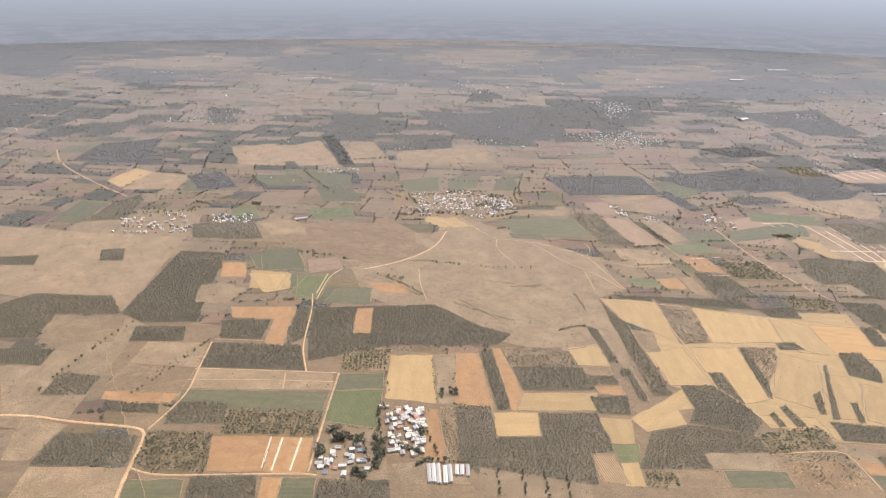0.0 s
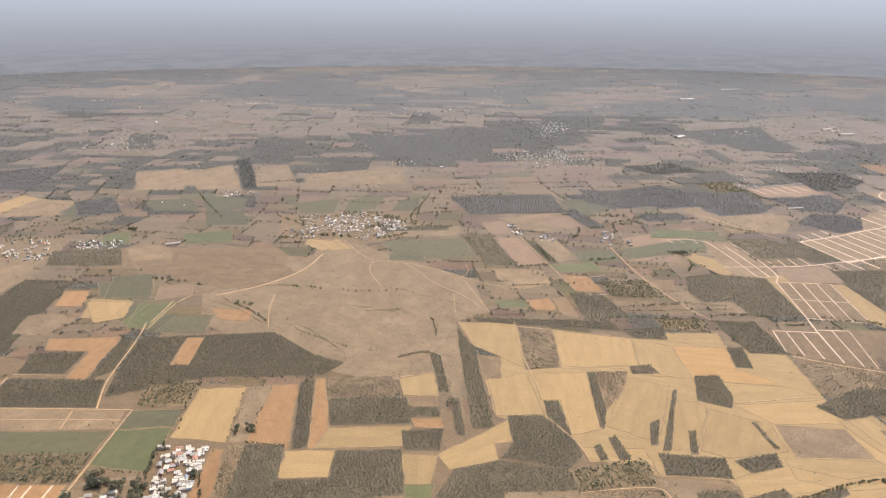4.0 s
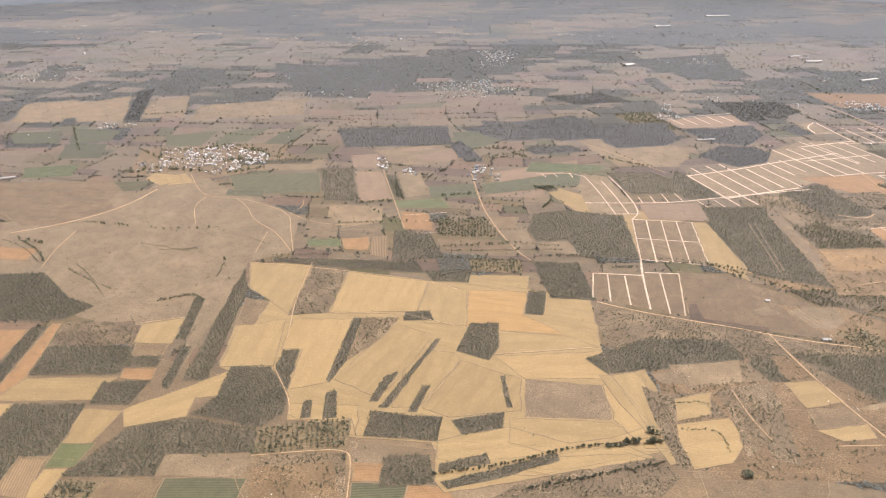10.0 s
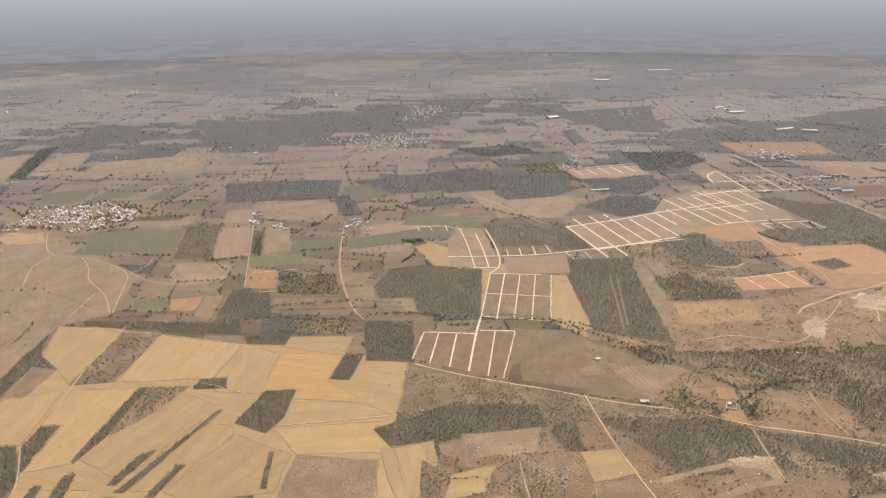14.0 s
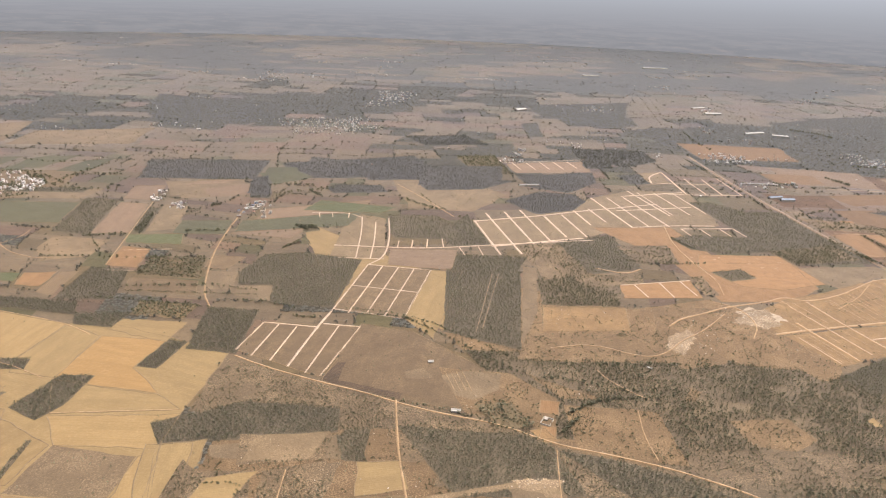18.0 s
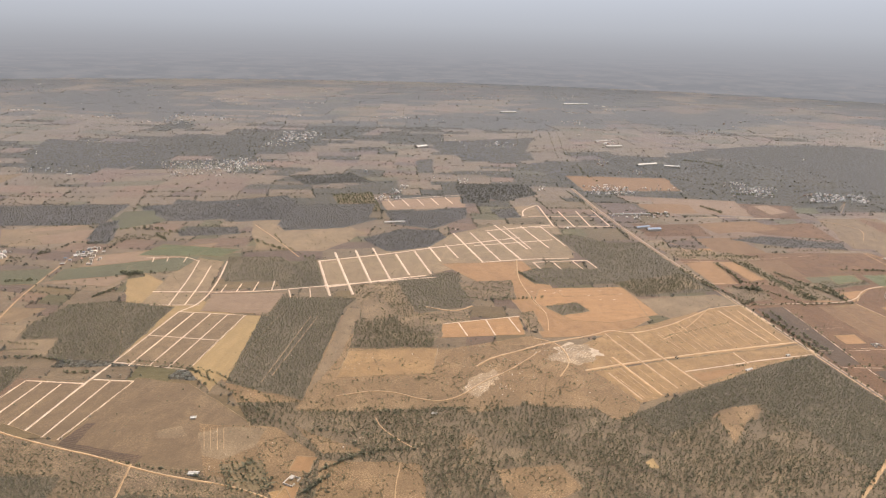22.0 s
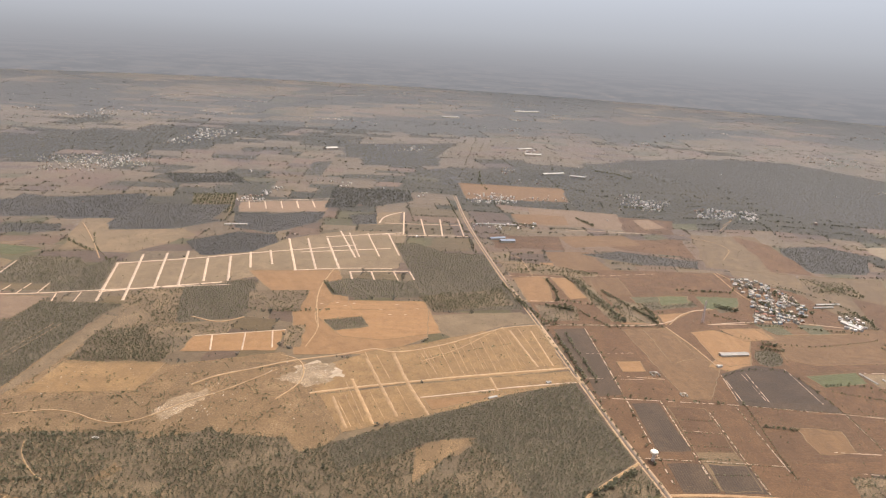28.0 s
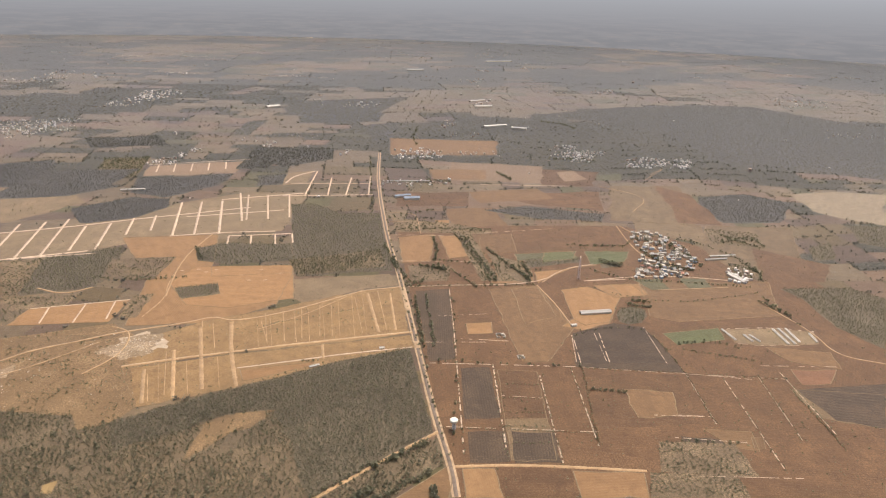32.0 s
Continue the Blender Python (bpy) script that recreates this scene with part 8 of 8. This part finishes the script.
tree_row(10, 1.2, -628.8, 863.2, -586.4, 858.1, -525.4, 810.0)
tree_row(10, 1.2, -482.3, 865.3, -427.0, 824.5)
tree_row(12, 1.2, -268.5, 668.4, -275.5, 724.8)
tree_row(8, 1.4, -222.5, 765.0, -213.9, 773.1)
tree_row(9, 1.5, -101.8, 706.4, -85.9, 704.9)
tree_row(16, 1.0, -106.4, 639.7, -94.3, 661.0)
tree_row(20, 1.0, -112.7, 517.3, -84.3, 517.2, -63.3, 508.7)
tree_row(24, 0.9, -191.1, 805.1, -140.0, 825.7, -108.8, 848.9)
tree_row(12, 0.8, -59.7, 493.7, -41.6, 493.6)
tree_row(24, 0.8, -6.9, 504.5, 20.9, 502.4, 37.4, 496.1)
tree_row(30, 0.9, 141.5, 440.6, 184.5, 441.1, 219.6, 446.8, 264.1, 445.3)
tree_row(24, 0.9, 132.1, 419.5, 160.5, 416.6, 194.4, 405.3)
tree_row(30, 1.0, 142.8, 377.7, 167.4, 396.6, 195.9, 399.7)
tree_row(16, 1.0, 136.7, 357.4, 147.8, 373.1)
tree_row(20, 1.1, 237.3, 649.9, 274.7, 643.0, 322.2, 651.9)
tree_row(16, 1.5, 501.1, 401.6, 531.3, 423.5)
tree_row(14, 1.5, 482.8, 361.3, 491.3, 375.6, 502.6, 383.5)
tree_row(16, 1.2, 497.6, 371.2, 532.5, 398.2)
tree_row(9, 1.6, 533.3, 385.3, 535.2, 375.6)
tree_row(6, 1.4, 541.2, 371.2, 544.1, 355.6)
tree_row(30, 0.8, 500.4, 404.3, 470.7, 376.8, 444.8, 352.8)
tree_row(14, 1.4, -725.5, 1057.7, -653.8, 1081.8)
tree_row(10, 1.3, -871.6, 883.1, -872.6, 938.3)
tree_row(12, 1.3, -803.2, 972.8, -730.5, 850.0)
tree_row(16, 1.2, -444.2, 873.0, -386.1, 883.7)
tree_row(9, 1.6, -843.4, 786.8, -826.4, 783.0)
tree_row(8, 1.6, -922.0, 786.0, -901.2, 782.5)
tree_row(20, 1.0, -630.0, 541.2, -600.1, 521.7, -580.2, 496.4)
tree_row(14, 1.2, -735.9, 605.9, -687.9, 595.1)
tree_row(12, 1.3, -647.5, 856.7, -593.7, 805.5)
tree_row(14, 1.3, -491.3, 750.9, -450.0, 777.9)
tree_row(12, 1.2, -315.5, 647.7, -274.7, 659.5)
tree_row(14, 1.1, -276.9, 731.2, -261.1, 660.3)
tree_row(16, 1.2, -162.3, 824.4, -92.2, 865.7)
tree_row(12, 1.5, -109.6, 709.5, -94.0, 700.1)
tree_row(14, 1.3, 3.6, 823.3, 47.2, 788.1)
tree_row(16, 1.0, -225.7, 532.5, -153.5, 542.9)
tree_row(16, 0.9, -152.8, 545.8, -101.7, 538.3)
tree_row(16, 1.6, -559.6, 854.4, -538.2, 877.7, -492.9, 873.8)
tree_row(12, 1.9, -494.9, 840.8, -481.8, 857.5, -455.3, 824.0)
tree_row(10, 1.5, -573.7, 768.8, -542.1, 760.8, -505.2, 755.4)
tree_row(10, 1.7, -623.8, 758.0, -602.3, 749.8, -601.2, 767.8)
tree_row(12, 1.6, -512.4, 799.4, -491.0, 810.0, -467.3, 801.0)
tree_row(8, 1.5, -613.7, 852.3, -596.4, 801.2)
tree_row(14, 1.1, -267.9, 876.8, -213.8, 888.3)
tree_row(16, 1.2, -435.1, 916.9, -448.6, 880.6, -446.5, 819.4)
tree_row(14, 1.2, -423.8, 982.8, -439.2, 892.7, -439.5, 819.7)
tree_row(14, 1.1, -219.4, 675.9, -179.2, 683.0)
tree_row(16, 1.1, -560.1, 940.9, -504.6, 928.3, -452.5, 954.0)
tree_row(12, 1.3, -184.1, 859.5, -143.3, 881.0, -108.9, 855.7)
tree_row(10, 1.4, -126.4, 849.5, -102.0, 820.4)
tree_row(12, 1.0, 17.1, 857.3, 39.3, 808.5, 72.7, 765.2)
tree_row(10, 1.0, -256.0, 580.8, -308.2, 653.2)
tree_row(16, 1.3, 528.9, 988.1, 561.9, 982.4)
tree_row(20, 1.4, 756.7, 1449.2, 800.8, 1424.3, 811.5, 1379.3)
tree_row(16, 1.5, 629.6, 1036.5, 646.5, 994.9)
tree_row(14, 1.4, 719.2, 1126.4, 789.9, 1120.4)
tree_row(14, 1.3, 514.2, 1377.1, 504.2, 1271.5, 513.7, 1210.0)
tree_row(20, 1.2, 762.5, 3183.5, 912.0, 2992.9)
tree_row(14, 1.2, 547.6, 1895.6, 479.3, 1375.4)
tree_row(12, 1.2, 571.5, 1897.4, 496.8, 1376.2)
tree_row(24, 1.2, 445.9, 1087.3, 459.1, 939.1, 468.1, 838.1)
tree_row(30, 1.1, 487.3, 739.1, 500.0, 693.0, 515.0, 645.9)
tree_row(12, 1.3, 495.9, 699.9, 501.9, 678.4)
tree_row(14, 1.0, 305.3, 723.3, 318.2, 696.1)
tree_row(10, 1.1, 486.2, 825.1, 543.0, 860.6)
tree_row(18, 1.4, -1010.3, 724.2, -959.6, 736.6, -907.6, 749.3)
tree_row(14, 1.3, -980.9, 676.8, -936.9, 674.9, -893.1, 681.5)
tree_row(10, 1.5, -884.5, 703.8, -847.6, 724.1, -821.1, 735.1)
tree_row(16, 1.5, -611.7, 847.9, -535.3, 864.7, -465.6, 851.5)
tree_row(12, 1.4, -594.8, 772.8, -530.2, 761.6, -466.6, 780.4)
tree_row(14, 1.3, -453.4, 823.8, -408.4, 804.8, -357.1, 818.7)

# trees between the houses
for count, corners in VILLAGES:
    if corners[:, 1].mean() < 900:
        p = grid_points(corners, 8.0, 0.4)
        for x, y in p[:7]:
            put_tree(x + 2.2, y + 2.0, RNG.uniform(0.5, 0.9))
    elif corners[:, 1].mean() < 1700:
        for x, y in RNG.permutation(grid_points(corners * 1.06 - corners.mean(0) * 0.06, 4.0, 0.4))[:int(count * 0.9)]:
            rest_trees.append((x, y, 0.0, RNG.uniform(1.2, 2.4)))

rest = np.array(rest_trees)
tagged(grove("village_trees", rest[:, :3], rest[:, 3], "round", LEAF_TREE), "dark green trees between village houses and fields", "trees", kind="stuff")


# ---- the open country: fields, hedges and woods that fill the plain between and beyond the mapped land ----
def split(lo, hi, out):
    """Cuts a block of land into fields, larger ones farther off."""
    size = hi - lo
    goal = np.clip(30 + (lo[1] - 500) * 0.022, 30, 85) * (1.0 if lo[1] > 100 else 1.6) * np.array([1.35, 0.9])
    over = size / goal
    if over.max() < RNG.uniform(0.9, 1.7):
        out.append((lo, hi))
        return
    axis = int(over[1] > over[0])
    cut = lo[axis] + size[axis] * RNG.uniform(0.36, 0.64)
    a, b = hi.copy(), lo.copy()
    a[axis] = b[axis] = cut
    split(lo, a, out)
    split(b, hi, out)


def country():
    cells = []
    split(np.array([-2800.0, -720.0]), np.array([3700.0, 3800.0]), cells)
    quads, trees, canopy = defaultdict(list), [], []
    kinds = ["tan", "ora", "rbrn", "brn", "dgr"]
    for lo, hi in cells:
        mid = (lo + hi) / 2
        corners = np.array([lo, (hi[0], lo[1]), hi, (lo[0], hi[1])])
        bend = np.array([[noise.noise((x * 0.004, y * 0.004, 5.0)), noise.noise((x * 0.004, y * 0.004, 9.0))] for x, y in corners])
        corners = corners + bend * 45
        east = noise.noise((mid[0] * 0.0016, mid[1] * 0.002, 7.0))
        woody = RNG.random() < (0.05 if mid[1] < 1000 else 0.3 if mid[1] < 1400 else 0.5 if mid[1] < 2000 else 0.62) + (0.3 if mid[1] < 1000 else 1.5) * east
        redder = mid[0] > 450
        if mid[1] > 1500:                                           # duller soils far out
            chance = [0.34, 0.12, 0.16, 0.3, 0.08] if redder else [0.46, 0.07, 0.05, 0.32, 0.1]
        else:
            chance = [0.2, 0.28, 0.34, 0.11, 0.07] if redder else [0.5, 0.15, 0.1, 0.17, 0.08]
        kind = "wood" if woody else str(RNG.choice(kinds, p=chance))
        quads[kind].append(corners)
        far = mid[1] > 1100
        if woody and 150 < mid[1] < 1900:
            p = grid_points(corners, 3.0 if mid[1] < 800 else 4.2 if not far else 6.2, 0.35)
            canopy.append(np.c_[p, np.full(len(p), 0.8 if not far else 1.15)])
        for k in range(4 if mid[1] > 150 else 0):
            if RNG.random() < (0.55 if not far else 0.3 if mid[1] < 2000 else 0.1):
                s, e = corners[k], corners[(k + 1) % 4]
                n = int(np.hypot(*(e - s)) / (4.0 if not far else 9.0) * RNG.uniform(0.4, 1.2))
                bunch = RNG.random(3)[RNG.integers(0, 3, n)] + RNG.normal(0, 0.13, n)
                t = np.clip(np.where(RNG.random(n) < 0.6, bunch, RNG.random(n)), 0, 1)[:, None]
                trees.append(np.c_[s + (e - s) * t + RNG.normal(0, 0.9, (n, 2)), np.full(n, 2.7 if not far else 3.2)])
        n = RNG.poisson(2.0 if mid[1] < 1600 else 0.7)
        trees.append(np.c_[RNG.uniform(lo, hi, (n, 2)), np.full(n, 2.2)])
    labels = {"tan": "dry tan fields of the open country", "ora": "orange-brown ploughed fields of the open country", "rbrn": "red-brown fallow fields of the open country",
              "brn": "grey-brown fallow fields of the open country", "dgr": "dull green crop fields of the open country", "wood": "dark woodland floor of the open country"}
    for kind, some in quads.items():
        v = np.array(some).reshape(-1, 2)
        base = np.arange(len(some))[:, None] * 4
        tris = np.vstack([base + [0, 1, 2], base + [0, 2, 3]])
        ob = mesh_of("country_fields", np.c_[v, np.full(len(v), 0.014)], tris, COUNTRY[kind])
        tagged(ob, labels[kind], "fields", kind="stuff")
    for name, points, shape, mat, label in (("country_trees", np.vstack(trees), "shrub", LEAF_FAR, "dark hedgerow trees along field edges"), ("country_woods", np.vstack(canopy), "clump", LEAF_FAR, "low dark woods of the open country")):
        reach = 640 + 0.75 * points[:, 1]
        points = points[abs(points[:, 0]) < reach]
        free = np.ones(len(points), bool)
        for kind, corners in PLOTS:
            lo, hi = corners.min(0), corners.max(0)
            near = np.flatnonzero(free & (points[:, 0] > lo[0]) & (points[:, 0] < hi[0]) & (points[:, 1] > lo[1]) & (points[:, 1] < hi[1]))
            free[near[inside(points[near, :2], corners)]] = False
        for kind, width, line in WAYS:
            lo, hi = line.min(0) - 4, line.max(0) + 4
            near = np.flatnonzero(free & (points[:, 0] > lo[0]) & (points[:, 0] < hi[0]) & (points[:, 1] > lo[1]) & (points[:, 1] < hi[1]))
            free[near[near_line(points[near, :2], line, width / 2 + 0.8)]] = False
        points = points[free]
        tagged(grove(name, np.c_[points[:, :2], np.full(len(points), 0.01)], points[:, 2] * RNG.uniform(0.5, 1.2, len(points)), shape, mat, None, False), label, "trees", kind="stuff")


country()
